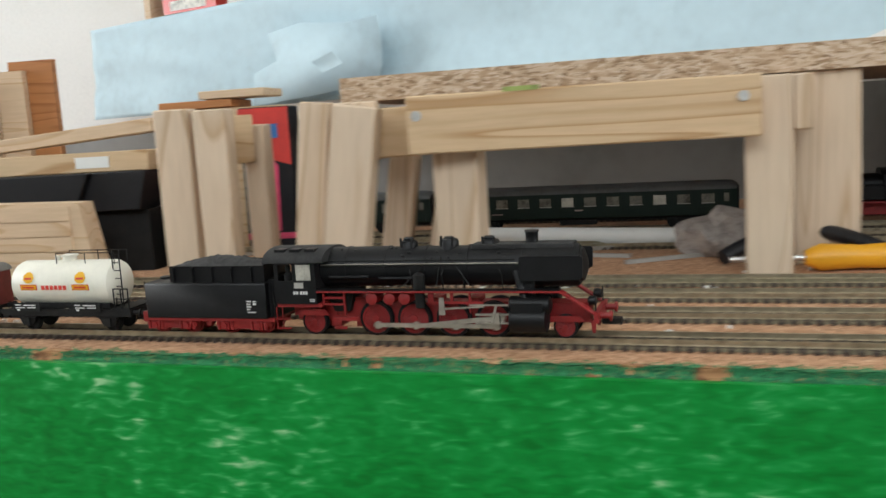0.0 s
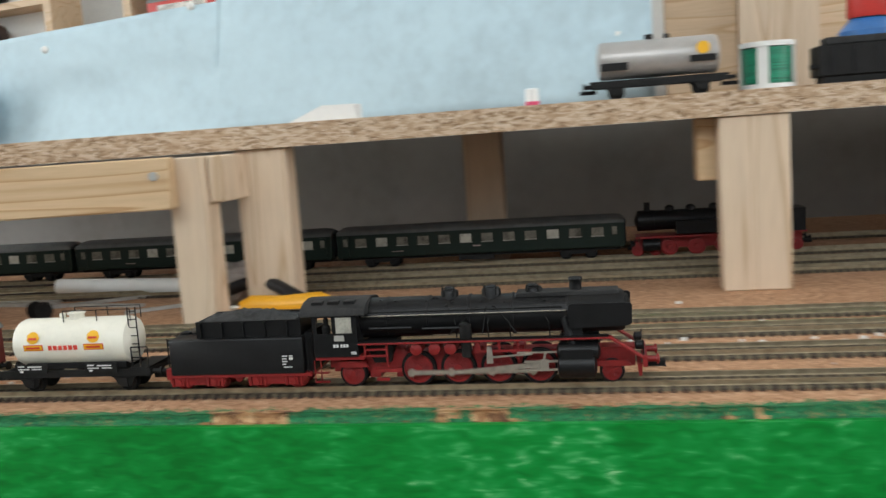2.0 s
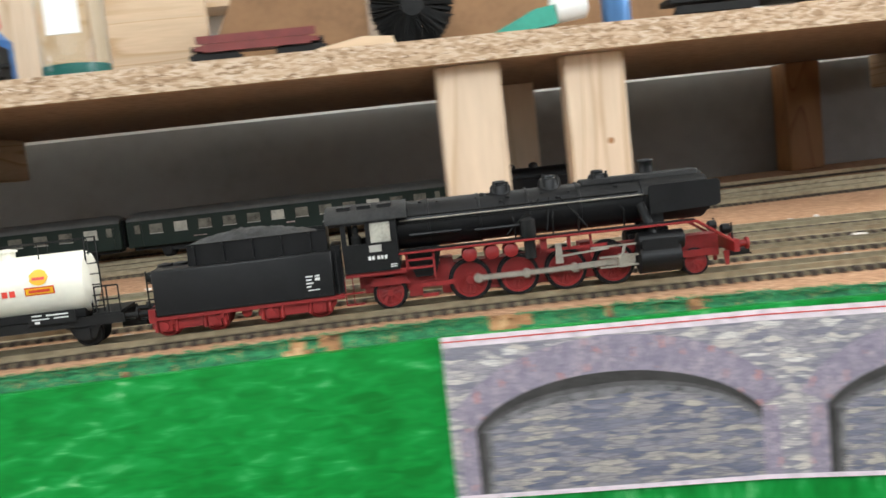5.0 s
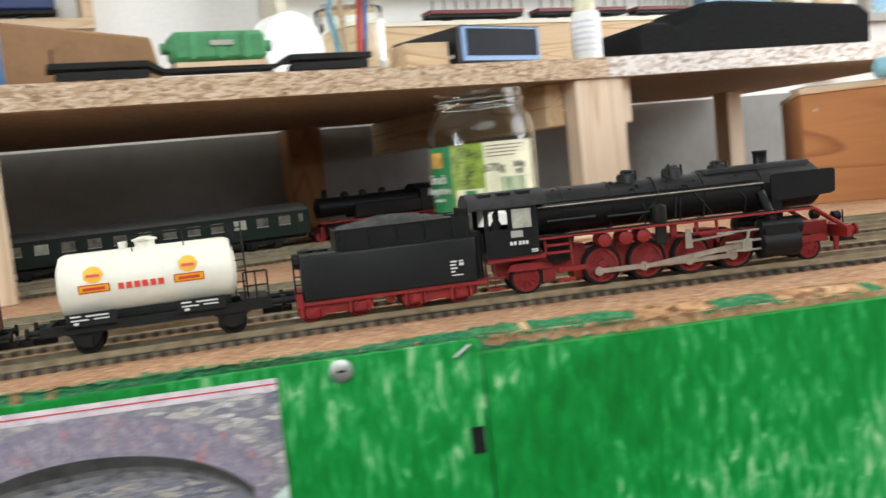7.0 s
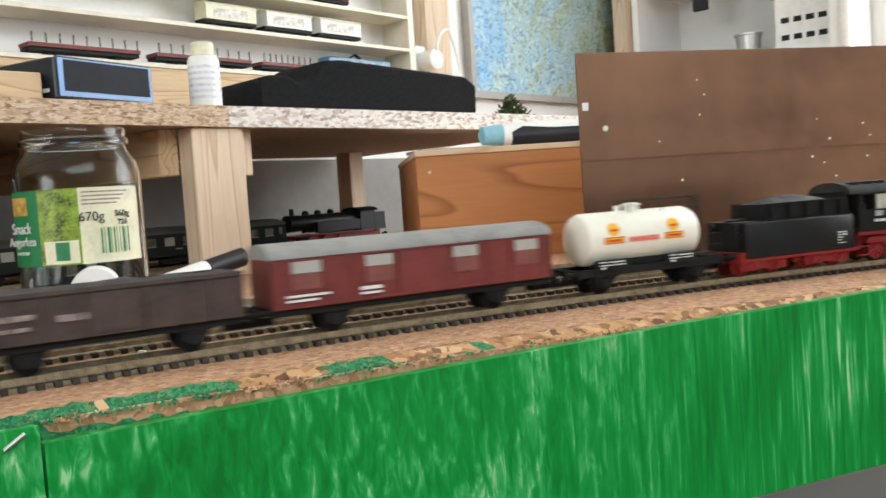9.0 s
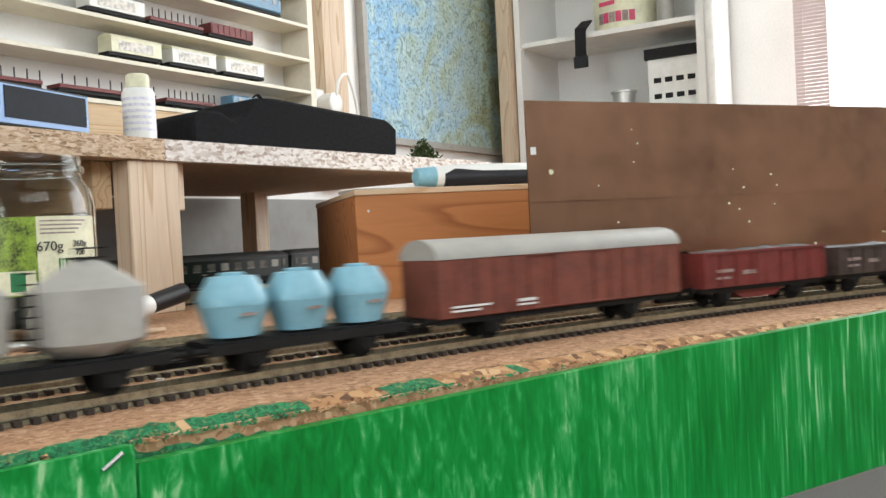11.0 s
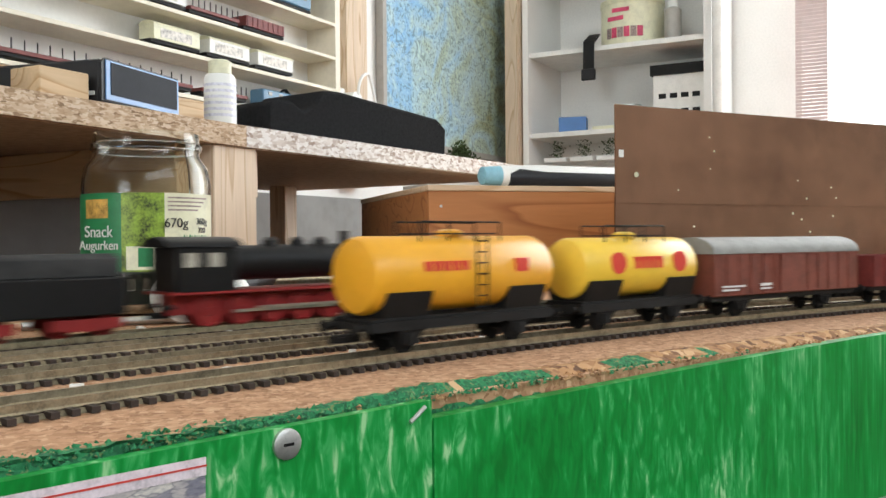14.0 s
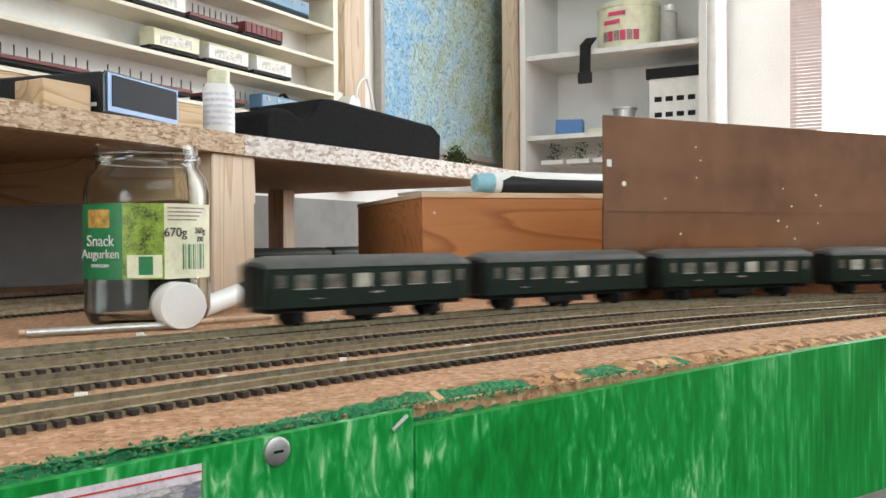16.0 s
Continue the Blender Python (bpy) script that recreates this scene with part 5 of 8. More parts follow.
box(bm, -0.150, 0.012, -0.0052, 0.0052, 0.0075, 0.0175)
for x in (-0.048, -0.0695, -0.091, -0.112, -0.127):
    box(bm, x - 0.003, x + 0.003, -0.0056, 0.0056, 0.004, 0.02)
part("main_frame", bm, RED, eng, "red plate frame")
bm = B()
for x0, x1, z0, z1 in ((-0.130, -0.117, 0.0175, 0.0185), (-0.130, -0.117, 0.021, 0.022), (-0.130, -0.129, 0.0175, 0.0246), (-0.118, -0.117, 0.012, 0.0246), (-0.124, -0.110, 0.009, 0.011), (-0.124, -0.117, 0.0045, 0.006), (-0.048, -0.047, 0.014, 0.0246), (-0.070, -0.0405, 0.0185, 0.0198), (-0.070, -0.067, 0.0185, 0.0246), (-0.058, -0.0565, 0.0185, 0.0246)):
    part("frame_bracket", box(B(), x0, x1, -0.0148, -0.0135, z0, z1), RED, eng)
for x in (-0.1015, -0.0915, -0.083):
    bm = lathe(B(), [(0.001, -0.0158), (0.0032, -0.0152), (0.0034, -0.013), (0.0034, -0.006)], 16, (x, 0, 0.0212), "y")
    part("air_tank", bm, RED, eng)
bm = B()
for sy in (-1, 1):
    lathe(bm, [(0.0035, -0.0275), (0.0068, -0.0265), (0.0068, -0.0085), (0.0035, -0.0075)], 20, (0, sy * 0.0125, 0.0105), "x")
    lathe(bm, [(0.002, -0.0275), (0.0044, -0.0265), (0.0044, -0.0065), (0.002, -0.0055)], 18, (0, sy * 0.0132, 0.0180), "x")
    box(bm, -0.0255, -0.0095, sy * 0.0125 - 0.0055, sy * 0.0125 + 0.0055, 0.0085, 0.0195)
    box(bm, -0.0215, -0.014, sy * 0.0120 - 0.0012, sy * 0.0120 + 0.0012, 0.019, 0.031)
part("cylinder", bm, BLACK, eng, "black cylinder block", 0.0)
bm = B()
box(bm, 0.0155, 0.0178, -0.0165, 0.0165, 0.0095, 0.0150)
extrude(bm, [(0.0128, 0.0095), (0.0155, 0.0095), (0.0150, 0.003), (0.0135, 0.003)], -0.0092, -0.0078, "y")
extrude(bm, [(0.0128, 0.0095), (0.0155, 0.0095), (0.0150, 0.003), (0.0135, 0.003)], 0.0078, 0.0092, "y")
part("buffer_beam", bm, RED, eng)
for sy in (-1, 1):
    bm = tube(B(), (0.0178, sy * 0.0103, 0.0122), (0.0225, sy * 0.0103, 0.0122), 0.0016, 10)
    lathe(bm, [(0.0027, 0.0225), (0.0027, 0.0236), (0.001, 0.024)], 14, (0, sy * 0.0103, 0.0122), "x")
    part("buffer", bm, RED, eng)
    lamp = part("lamp", lathe(B(), [(0.0014, 0.0118), (0.0024, 0.0125), (0.0024, 0.0158), (0.0017, 0.0162)], 14, (0, sy * 0.0095, 0.0195), "x"), BLACK, eng, "small black front lamp")
bm = B()
box(bm, 0.0175, 0.027, -0.0025, 0.0025, 0.006, 0.009)
tube(bm, (0.027, -0.004, 0.0065), (0.027, 0.004, 0.0065), 0.0005, 6)
tube(bm, (0.016, -0.0125, 0.015), (0.016, -0.0125, 0.0225), 0.0004, 6)
tube(bm, (0.016, 0.0125, 0.015), (0.016, 0.0125, 0.0225), 0.0004, 6)
part("front_coupling", bm, BLACK_DULL, eng)
part("pony_truck", extrude(B(), [(-0.010, 0.0085), (0.010, 0.0085), (0.008, 0.0115), (-0.008, 0.0115)], -0.0098, -0.0088, "y"), RED, eng)
part("trailing_truck", extrude(B(), [(-0.1475, 0.011), (-0.129, 0.011), (-0.131, 0.0145), (-0.1455, 0.0145)], -0.0108, -0.0098, "y"), RED, eng)
part("rear_truck", box(B(), -0.152, -0.126, -0.006, 0.006, 0.010, 0.017), RED, eng)
part("ash_pan", extrude(B(), [(-0.131, 0.0246), (-0.114, 0.0246), (-0.117, 0.013), (-0.126, 0.013)], -0.009, 0.009, "y"), BLACK_DULL, eng)
# valve gear
bm = B()
box(bm, -0.0445, -0.0265, -0.0162, -0.0148, 0.0128, 0.0138)
box(bm, -0.0445, -0.0265, -0.0162, -0.0148, 0.0085, 0.0093)
box(bm, -0.036, -0.032, -0.0166, -0.0144, 0.0085, 0.0142)
box(bm, -0.048, -0.0275, -0.0152, -0.0142, 0.0176, 0.0184)
extrude(bm, [(-0.0365, 0.0085), (-0.0352, 0.0085), (-0.0325, 0.0185), (-0.0338, 0.0185)], -0.0172, -0.0166, "y")
extrude(bm, [(-0.063, 0.0155), (-0.0625, 0.0165), (-0.040, 0.0178), (-0.040, 0.017)], -0.0158, -0.0152, "y")
extrude(bm, [(-0.064, 0.013), (-0.0605, 0.013), (-0.061, 0.022), (-0.0635, 0.022)], -0.0164, -0.0158, "y")
part("valve_gear", bm, ROD, eng, "bright steel valve gear")
rod = part("coupling_rod", B(), ROD, eng, "bright steel coupling rod")
bm = B()
box(bm, -0.1035, -0.0355, -0.0124, -0.0116, -0.0011, 0.0011)
for x in DRIVERS:
    lathe(bm, [(0.0021, -0.0126), (0.0021, -0.0114), (0.001, -0.0114)], 14, (x, 0, 0), "y")
bm.to_mesh(rod.data)
bm.free()
mainrod = part("main_rod", B(), ROD, eng, "bright steel main rod")
bm = B()
extrude(bm, [(-0.0465, -0.0009), (-0.0465, 0.0009), (0, 0.0013), (0, -0.0013)], -0.0140, -0.0130, "y")
lathe(bm, [(0.0024, -0.0142), (0.0024, -0.0128), (0.001, -0.0128)], 14, (0, 0, 0), "y")
bm.to_mesh(mainrod.data)
bm.free()

# ---- tender ----
ten = moving("tender", "black tender heaped with coal on red bogies", "tender", -0.200, 0.028)
TX0, TX1 = -0.041, 0.0365
bm = extrude(B(), [(-0.0168, 0.0100), (0.0168, 0.0100), (0.0168, 0.0292), (0.0160, 0.0302), (-0.0160, 0.0302), (-0.0168, 0.0292)], TX0, TX1, "x")
part("water_tank", bm, BLACK, ten, "plain black tank sides", 0.0004)
bm = B()
for sy in (-1, 1):
    box(bm, TX0 + 0.016, TX1 - 0.001, sy * 0.0138 - 0.0005, sy * 0.0138 + 0.0005, 0.0302, 0.0390)
    for k in range(5):
        x = TX0 + 0.019 + k * 0.0125
        box(bm, x - 0.0005, x + 0.0005, sy * 0.0150 - 0.0011, sy * 0.0150 + 0.0011, 0.0302, 0.0387)
box(bm, TX0 + 0.016, TX0 + 0.017, -0.0133, 0.0133, 0.0302, 0.0390)
box(bm, TX1 - 0.002, TX1 - 0.001, -0.0133, 0.0133, 0.0302, 0.0425)
part("coal_bunker", bm, BLACK, ten, "black ribbed coal bunker")
bm = B()
g = []
for i in range(37):
    u = i / 36
    g.append([bm.verts.new((TX0 + 0.0172 + u * 0.0545, -0.0132 + 0.0264 * j / 14, 0.0372 + 0.0060 * math.sin(math.pi * j / 14) * math.sin(math.pi * (0.12 + 0.8 * u)) + noise.noise(Vector((i * 1.3, j * 1.3, 5))) * 0.0013)) for j in range(15)])
for a, b in zip(g, g[1:]):
    for j in range(14):
        bm.faces.new((a[j], b[j], b[j + 1], a[j + 1]))
part("coal_load", bm, COAL, ten, "heaped black coal")
bm = B()
box(bm, TX0 - 0.001, TX1 + 0.004, -0.0158, 0.0158, 0.0082, 0.0100)
box(bm, TX0 - 0.0035, TX0 - 0.0005, -0.0158, 0.0158, 0.0075, 0.0135)
part("tender_frame", bm, RED, ten, "red tender frame")
for cx in (-0.0275, 0.0185):
    for sy in (-1, 1):
        bm = B()
        y = sy * 0.0128
        extrude(bm, [(cx - 0.0165, 0.0048), (cx - 0.0165, 0.0072), (cx - 0.005, 0.0086), (cx + 0.005, 0.0086), (cx + 0.0165, 0.0072), (cx + 0.0165, 0.0048), (cx + 0.005, 0.0036), (cx - 0.005, 0.0036)], y - 0.0007, y + 0.0007, "y")
        for ax in (cx - 0.0105, cx + 0.0105):
            box(bm, ax - 0.0027, ax + 0.0027, y - 0.0016, y + 0.0016, 0.0032, 0.0076)
            tube(bm, (ax, y - sy * -0.0016, 0.0055), (ax, y + sy * 0.0026, 0.0055), 0.0016, 10)
            for dx in (-0.0042, 0.0042):
                tube(bm, (ax + dx, y + sy * 0.0008, 0.0030), (ax + dx, y + sy * 0.0008, 0.0080), 0.001, 8)
        part("bogie_side", bm, RED, ten, "red cast bogie frame")
    for ax in (cx - 0.0105, cx + 0.0105):
        wheelset(ten, ax, 0.0057, RED)
for sy in (-1, 1):
    part("bunker_rim", box(B(), TX0 + 0.016, TX1 - 0.001, sy * 0.0140 - 0.0009, sy * 0.0140 + 0.0009, 0.0390, 0.0394), BLACK_DULL, ten)
    part("tank_seam", box(B(), TX0 + 0.0005, TX1 - 0.0005, sy * 0.01685 - 0.0002, sy * 0.01685 + 0.0002, 0.0106, 0.0111), BLACK_DULL, ten)
ladder(ten, TX0 - 0.0012, -0.0120, 0.0120, 0.0300, 5, 0.004)
for x in (-0.035, -0.0135, 0.0075, 0.0295):
    part("spring_hanger", box(B(), x - 0.0008, x + 0.0008, -0.0150, -0.0138, 0.0060, 0.0098), RED, ten)
for x in (-0.003, 0.0345):
    part("brake_cylinder", lathe(B(), [(0.001, -0.0135), (0.0022, -0.0130), (0.0022, -0.0095)], 12, (x, 0, 0.0070), "y"), RED, ten)
bars(ten, [(0.0245, 0.0275, 0.0195, 0.0201), (0.0285, 0.0305, 0.0195, 0.0201), (0.0245, 0.0270, 0.0180, 0.0186), (0.0285, 0.0305, 0.0178, 0.0190), (0.0245, 0.0275, 0.0165, 0.0171), (0.0245, 0.0265, 0.0150, 0.0156), (0.0250, 0.0300, 0.0135, 0.0139)], -0.0170)
bm = B()
for x in (TX1 + 0.0018, TX1 + 0.0042):
    tube(bm, (x, -0.015, 0.0100), (x, -0.015, 0.030), 0.0004, 6)
box(bm, TX1, TX1 + 0.0042, -0.012, 0.012, 0.010, 0.0315)
part("gangway", bm, BLACK, ten)
bm = B()
for sy in (-1, 1):
    tube(bm, (TX0 - 0.0035, sy * 0.0103, 0.0115), (TX0 - 0.0085, sy * 0.0103, 0.0115), 0.0015, 10)
    lathe(bm, [(0.0026, TX0 - 0.0098), (0.0026, TX0 - 0.0085), (0.001, TX0 - 0.0085)], 12, (0, sy * 0.0103, 0.0115), "x")
    lathe(bm, [(0.0022, TX0 - 0.0030), (0.0024, TX0 - 0.0005), (0.001, TX0)], 12, (0, sy * 0.0100, 0.0270), "x")
part("rear_buffers", bm, BLACK_DULL, ten)
for x in (TX0 + 0.003, TX0 + 0.010):
    part("tank_hatch", lathe(B(), [(0.0035, 0.0302), (0.0035, 0.0312), (0.001, 0.0318)], 14, (x, 0, 0)), BLACK, ten)

# ---- green coaches ----


def coach(label, offset, L, kind_of, W=0.0162, windows=7, bogies=True, group="passenger train", eave=0.0355):
    t = moving("passenger_coach", label, "coach", offset, L * 0.3, kind_of, group)
    bl = L - 0.004
    part("body", box(B(), -bl / 2, bl / 2, -W, W, 0.0115, eave), COACH, t, "", 0.0005)
    outline = [(-W - 0.0003, eave)] + [(-(W + 0.0003) * math.cos(k * math.pi / 14), eave + 0.0075 * math.sin(k * math.pi / 14)) for k in range(15)] + [(W + 0.0003, eave)]
    bm = B()
    rings = []
    for x, f in ((-bl / 2, 0.55), (-bl / 2 + 0.004, 0.9), (-bl / 2 + 0.010, 1.0), (bl / 2 - 0.010, 1.0), (bl / 2 - 0.004, 0.9), (bl / 2, 0.55)):
        rings.append([bm.verts.new((x, y * (0.97 + 0.03 * f), eave + (z - eave) * f)) for y, z in outline])
    for a, b in zip(rings, rings[1:]):
        for k in range(len(outline) - 1):
            bm.faces.new((a[k], a[k + 1], b[k + 1], b[k])).smooth = True
    bm.faces.new(rings[0])
    bm.faces.new(rings[-1])
    part("roof", bm, ROOF_DARK, t, "dark grey rounded roof")
    span = bl - 0.030
    for k in range(windows):
        x = -span / 2 + span * (k + 0.5) / windows
        hw = min(0.0058, span / windows * 0.36)
        part("window", box(B(), x - hw, x + hw, -W - 0.0004, -W + 0.0004, 0.0232, 0.0315), PANE_LIT if (k * 7 + int(offset * 100)) % 4 == 0 else PANE, t)
        part("window_frame", box(B(), x - hw - 0.0004, x + hw + 0.0004, -W - 0.0003, -W + 0.0003, 0.0226, 0.0232), SILVER, t)
    for sx in (-1, 1):
        part("door", box(B(), sx * (bl / 2 - 0.0095) - 0.0038, sx * (bl / 2 - 0.0095) + 0.0038, -W - 0.0005, -W + 0.0004, 0.0125, eave - 0.0015), COACH, t)
        part("door_window", box(B(), sx * (bl / 2 - 0.0095) - 0.0024, sx * (bl / 2 - 0.0095) + 0.0024, -W - 0.0008, -W, 0.0240, 0.0318), PANE, t)
        part("gangway", box(B(), sx * bl / 2 - 0.0016, sx * bl / 2 + 0.0016, -0.0075, 0.0075, 0.013, 0.037), BLACK_DULL, t)
    part("underframe", box(B(), -bl / 2 + 0.004, bl / 2 - 0.004, -0.0115, 0.0115, 0.0085, 0.0115), BLACK_DULL, t)
    part("battery_box", box(B(), -0.02, 0.016, -0.0125, -0.006, 0.0045, 0.0085), BLACK_DULL, t)
    spots = [(-L * 0.34, (-0.0125, 0.0125)), (L * 0.34, (-0.0125, 0.0125))] if bogies else [(-L * 0.33, (0,)), (0, (0,)), (L * 0.33, (0,))]
    for cx, axles in spots:
        for ax in axles:
            wheelset(t, cx + ax, 0.0055)
            for sy in (-1, 1):
                part("axle_box", box(B(), cx + ax - 0.003, cx + ax + 0.003, sy * 0.0118 - 0.0012, sy * 0.0118 + 0.0012, 0.003, 0.0088), BLACK_DULL, t)
        if bogies:
            for sy in (-1, 1):
                part("bogie_side", box(B(), cx - 0.018, cx + 0.018, sy * 0.0112 - 0.0006, sy * 0.0112 + 0.0006, 0.0055, 0.0085), BLACK_DULL, t)
    bars(t, [(-0.004, 0.004, 0.0185, 0.0198), (-bl * 0.30, -bl * 0.26, 0.0165, 0.0172)], -W - 0.0002, mat_faint)
    return t


for k in range(4):
    coach("bottle-green six-wheeled coach with a grey roof", -0.085 - 0.1655 * k, 0.1645, "pass", windows=6, bogies=False, group="running passenger train")
for k in range(4):
    coach("long bottle-green coach with a pale grey roof", -0.151 - 0.300 * k, 0.298, "rear", windows=12, group="train under the shelf")


def small_engine(name, label, kind_of, offset, tank, group):
    """A plainer engine: x forward, rear coupling at x = 0."""
    t = moving(name, label, "steam engine", offset, 0.045, kind_of, group)
    x0 = 0.0
    L = 0.168 if tank else 0.138
    z = 0.034
    part("boiler", lathe(B(), [(0.004, -L * 0.22), (0.0098, -L * 0.22), (0.0098, L * 0.36), (0.0102, L * 0.361), (0.0102, L * 0.455), (0.006, L * 0.465), (0.001, L * 0.475)], 28, (0, 0, z), "x"), BLACK, t)
    part("cab", box(B(), -L * (0.36 if tank else 0.46), -L * 0.20, -0.0158, 0.0158, 0.019, 0.0432), BLACK, t, "", 0.0006)
    ol = [(-0.0168, 0.0432)] + [(-0.0168 * math.cos(k * math.pi / 10), 0.0432 + 0.0055 * math.sin(k * math.pi / 10)) for k in range(11)] + [(0.0168, 0.0432)]
    part("cab_roof", extrude(B(), ol, -L * (0.39 if tank else 0.5), -L * 0.18, "x"), BLACK, t)
    for wx in (-0.32, -0.25) if tank else (-0.4, -0.3):
        part("cab_window", box(B(), L * wx - 0.0035, L * wx + 0.0035, -0.0163, -0.0157, 0.0325, 0.040), PANE_LIT, t)
    part("chimney", lathe(B(), [(0.003, z + 0.009), (0.0028, z + 0.017), (0.0034, z + 0.018)], 16, (L * 0.40, 0, 0)), BLACK, t)
    for dx in (0.02, 0.15, 0.27):
        part("dome", lathe(B(), [(0.0045, z + 0.008), (0.0045, z + 0.0125), (0.002, z + 0.0145)], 16, (L * dx, 0, 0)), BLACK, t)
    if tank:
        for sy in (-1, 1):
            part("side_tank", box(B(), -L * 0.20, L * 0.24, sy * 0.0125 - 0.003, sy * 0.0125 + 0.003, 0.021, 0.034), BLACK, t, "", 0.0005)
        part("coal_box", box(B(), -L * 0.47, -L * 0.36, -0.0155, 0.0155, 0.019, 0.041), BLACK, t)
    part("running_board", box(B(), -L * 0.48, L * 0.47, -0.0155, 0.0155, 0.0180, 0.0195), RED, t)
    part("main_frame", box(B(), -L * 0.46, L * 0.45, -0.006, 0.006, 0.007, 0.018), RED, t)
    for k in range(5 if not tank else 3):
        dx = L * (0.28 - k * (0.145 if not tank else 0.155))
        w = B()
        for y in (-0.0095, 0.0095):
            wheel_mesh(w, dx, 0.0082, y)
        part("driving_wheel", w, RED, t)
    for dx in (0.44,) if not tank else (0.46, 0.36, -0.33, -0.43):
        wheelset(t, L * dx, 0.0055, RED)
    bm = B()
    lathe(bm, [(0.003, L * 0.33), (0.0058, L * 0.335), (0.0058, L * 0.43), (0.003, L * 0.435)], 16, (0, -0.0125, 0.011), "x")
    lathe(bm, [(0.003, L * 0.33), (0.0058, L * 0.335), (0.0058, L * 0.43), (0.003, L * 0.435)], 16, (0, 0.0125, 0.011), "x")
    part("cylinder", bm, BLACK, t)
    part("connecting_rod", box(B(), -L * 0.1, L * 0.33, -0.0132, -0.0122, 0.0085, 0.0100), ROD, t)
    part("coupling_rod", box(B(), -L * 0.2, L * 0.29, -0.0118, -0.0110, 0.0070, 0.0086), ROD, t)
    part("buffer_beam", box(B(), L * 0.46, L * 0.475, -0.016, 0.016, 0.0095, 0.0150), RED, t)
    buffers(t, L)
    return t


small_engine("tank_engine", "black tank engine with red wheels under the shelf", "rear_back", 0.086, True, "train under the shelf")
small_engine("express_engine", "black tender engine with red wheels", "pass", 0.190, False, "running passenger train")
t2 = moving("tender", "black tender on red bogies of the second engine", "tender", 0.065, 0.025, "pass", "running passenger train")
part("water_tank", box(B(), -0.045, 0.045, -0.0162, 0.0162, 0.0105, 0.0290), BLACK, t2, "", 0.0008)
part("coal_bunker", extrude(B(), [(-0.0125, 0.029), (0.0125, 0.029), (0.0125, 0.038), (0.006, 0.0405), (-0.006, 0.0405), (-0.0125, 0.038)], -0.028, 0.044, "x"), DUSTY, t2, "", 0.0005)
for cx in (-0.026, 0.026):
    bm = B()
    for sy in (-1, 1):
        extrude(bm, [(cx - 0.018, 0.004), (cx - 0.018, 0.009), (cx + 0.018, 0.009), (cx + 0.018, 0.004), (cx, 0.0028)], sy * 0.0125 - 0.0008, sy * 0.0125 + 0.0008, "y")
    part("bogie", bm, RED, t2, "bright red bogie frame")
    for ax in (-0.011, 0.011):
        wheelset(t2, cx + ax, 0.0057, RED)

# ---- on the table, right of the arches ----
CAP = mat("white_plastic_cap", (0.80, 0.80, 0.77), 0.4, vary=0.02, bump=0.02)
LABEL_G = mat("green_label_print", (0.02, 0.20, 0.07), 0.45, vary=0.08, scale=60, bump=0)
LABEL_C = mat("cream_label_print", (0.72, 0.70, 0.50), 0.45, vary=0.08, scale=60, bump=0)
LABEL_P = mat("gherkin_print", (0.20, 0.30, 0.03), 0.45, vary=0.45, scale=110, bump=0)
jar = thing("glass_jar", "empty glass gherkin jar with a green and cream label", "jar", pose(0.416, 0.242, BOARD))
out = [(0.034, 0.0), (0.039, 0.003), (0.042, 0.010), (0.042, 0.0905), (0.040, 0.1005), (0.035, 0.1075), (0.0345, 0.1115), (0.0362, 0.1125), (0.0362, 0.116), (0.0345, 0.117), (0.0345, 0.122), (0.0338, 0.1235)]
ins = [(r - 0.0022, h) for r, h in out[::-1]]
ins[-1] = (0.031, 0.004)
ins[-2] = (0.0365, 0.006)
bm = B()
prof = out + ins
rings = []
for r, h in prof:
    rings.append([bm.verts.new((r * math.cos(k * math.tau / 48), r * math.sin(k * math.tau / 48), h)) for k in range(48)])
for a, b in zip(rings, rings[1:]):
    for k in range(48):
        bm.faces.new((a[k], a[(k + 1) % 48], b[(k + 1) % 48], b[k])).smooth = True
bm.faces.new(rings[0][::-1])
bm.faces.new(rings[-1])
part("glass_body", bm, GLASS, jar, "clear glass with a threaded rim")


def wrap(name, a0, a1, z0, z1, material, label="", lift=0.0004, R=0.042):
    bm = B()
    n = max(2, int(abs(a1 - a0) / 6))
    prev = None
    for k in range(n + 1):
        a = radians(a0 + (a1 - a0) * k / n)
        ring = [bm.verts.new(((R + lift) * math.cos(a), (R + lift) * math.sin(a), z)) for z in (z0 + 0.0025, z1 + 0.0025)]
        if prev:
            bm.faces.new((prev[0], ring[0], ring[1], prev[1]))
        prev = ring
    return part(name, bm, material, jar, label)


FACE = -133.0
wrap("label_green", FACE - 95, FACE - 22, 0.030, 0.080, LABEL_G, "green part of the label")
wrap("label_picture", FACE - 22, FACE + 14, 0.030, 0.080, LABEL_P, "gherkin picture on the label")
wrap("label_cream", FACE + 14, FACE + 75, 0.030, 0.080, LABEL_C, "cream part of the label")
wrap("label_crest", FACE - 62, FACE - 34, 0.064, 0.076, mat("label_crest_print", (0.55, 0.33, 0.08), 0.5, vary=0.3, scale=200, bump=0), "oval crest shape", 0.0006)
wrap("label_window", FACE - 18, FACE + 12, 0.031, 0.046, LABEL_C, "", 0.0006)
wrap("label_seal", FACE - 8, FACE + 4, 0.033, 0.045, LABEL_G, "", 0.0008)
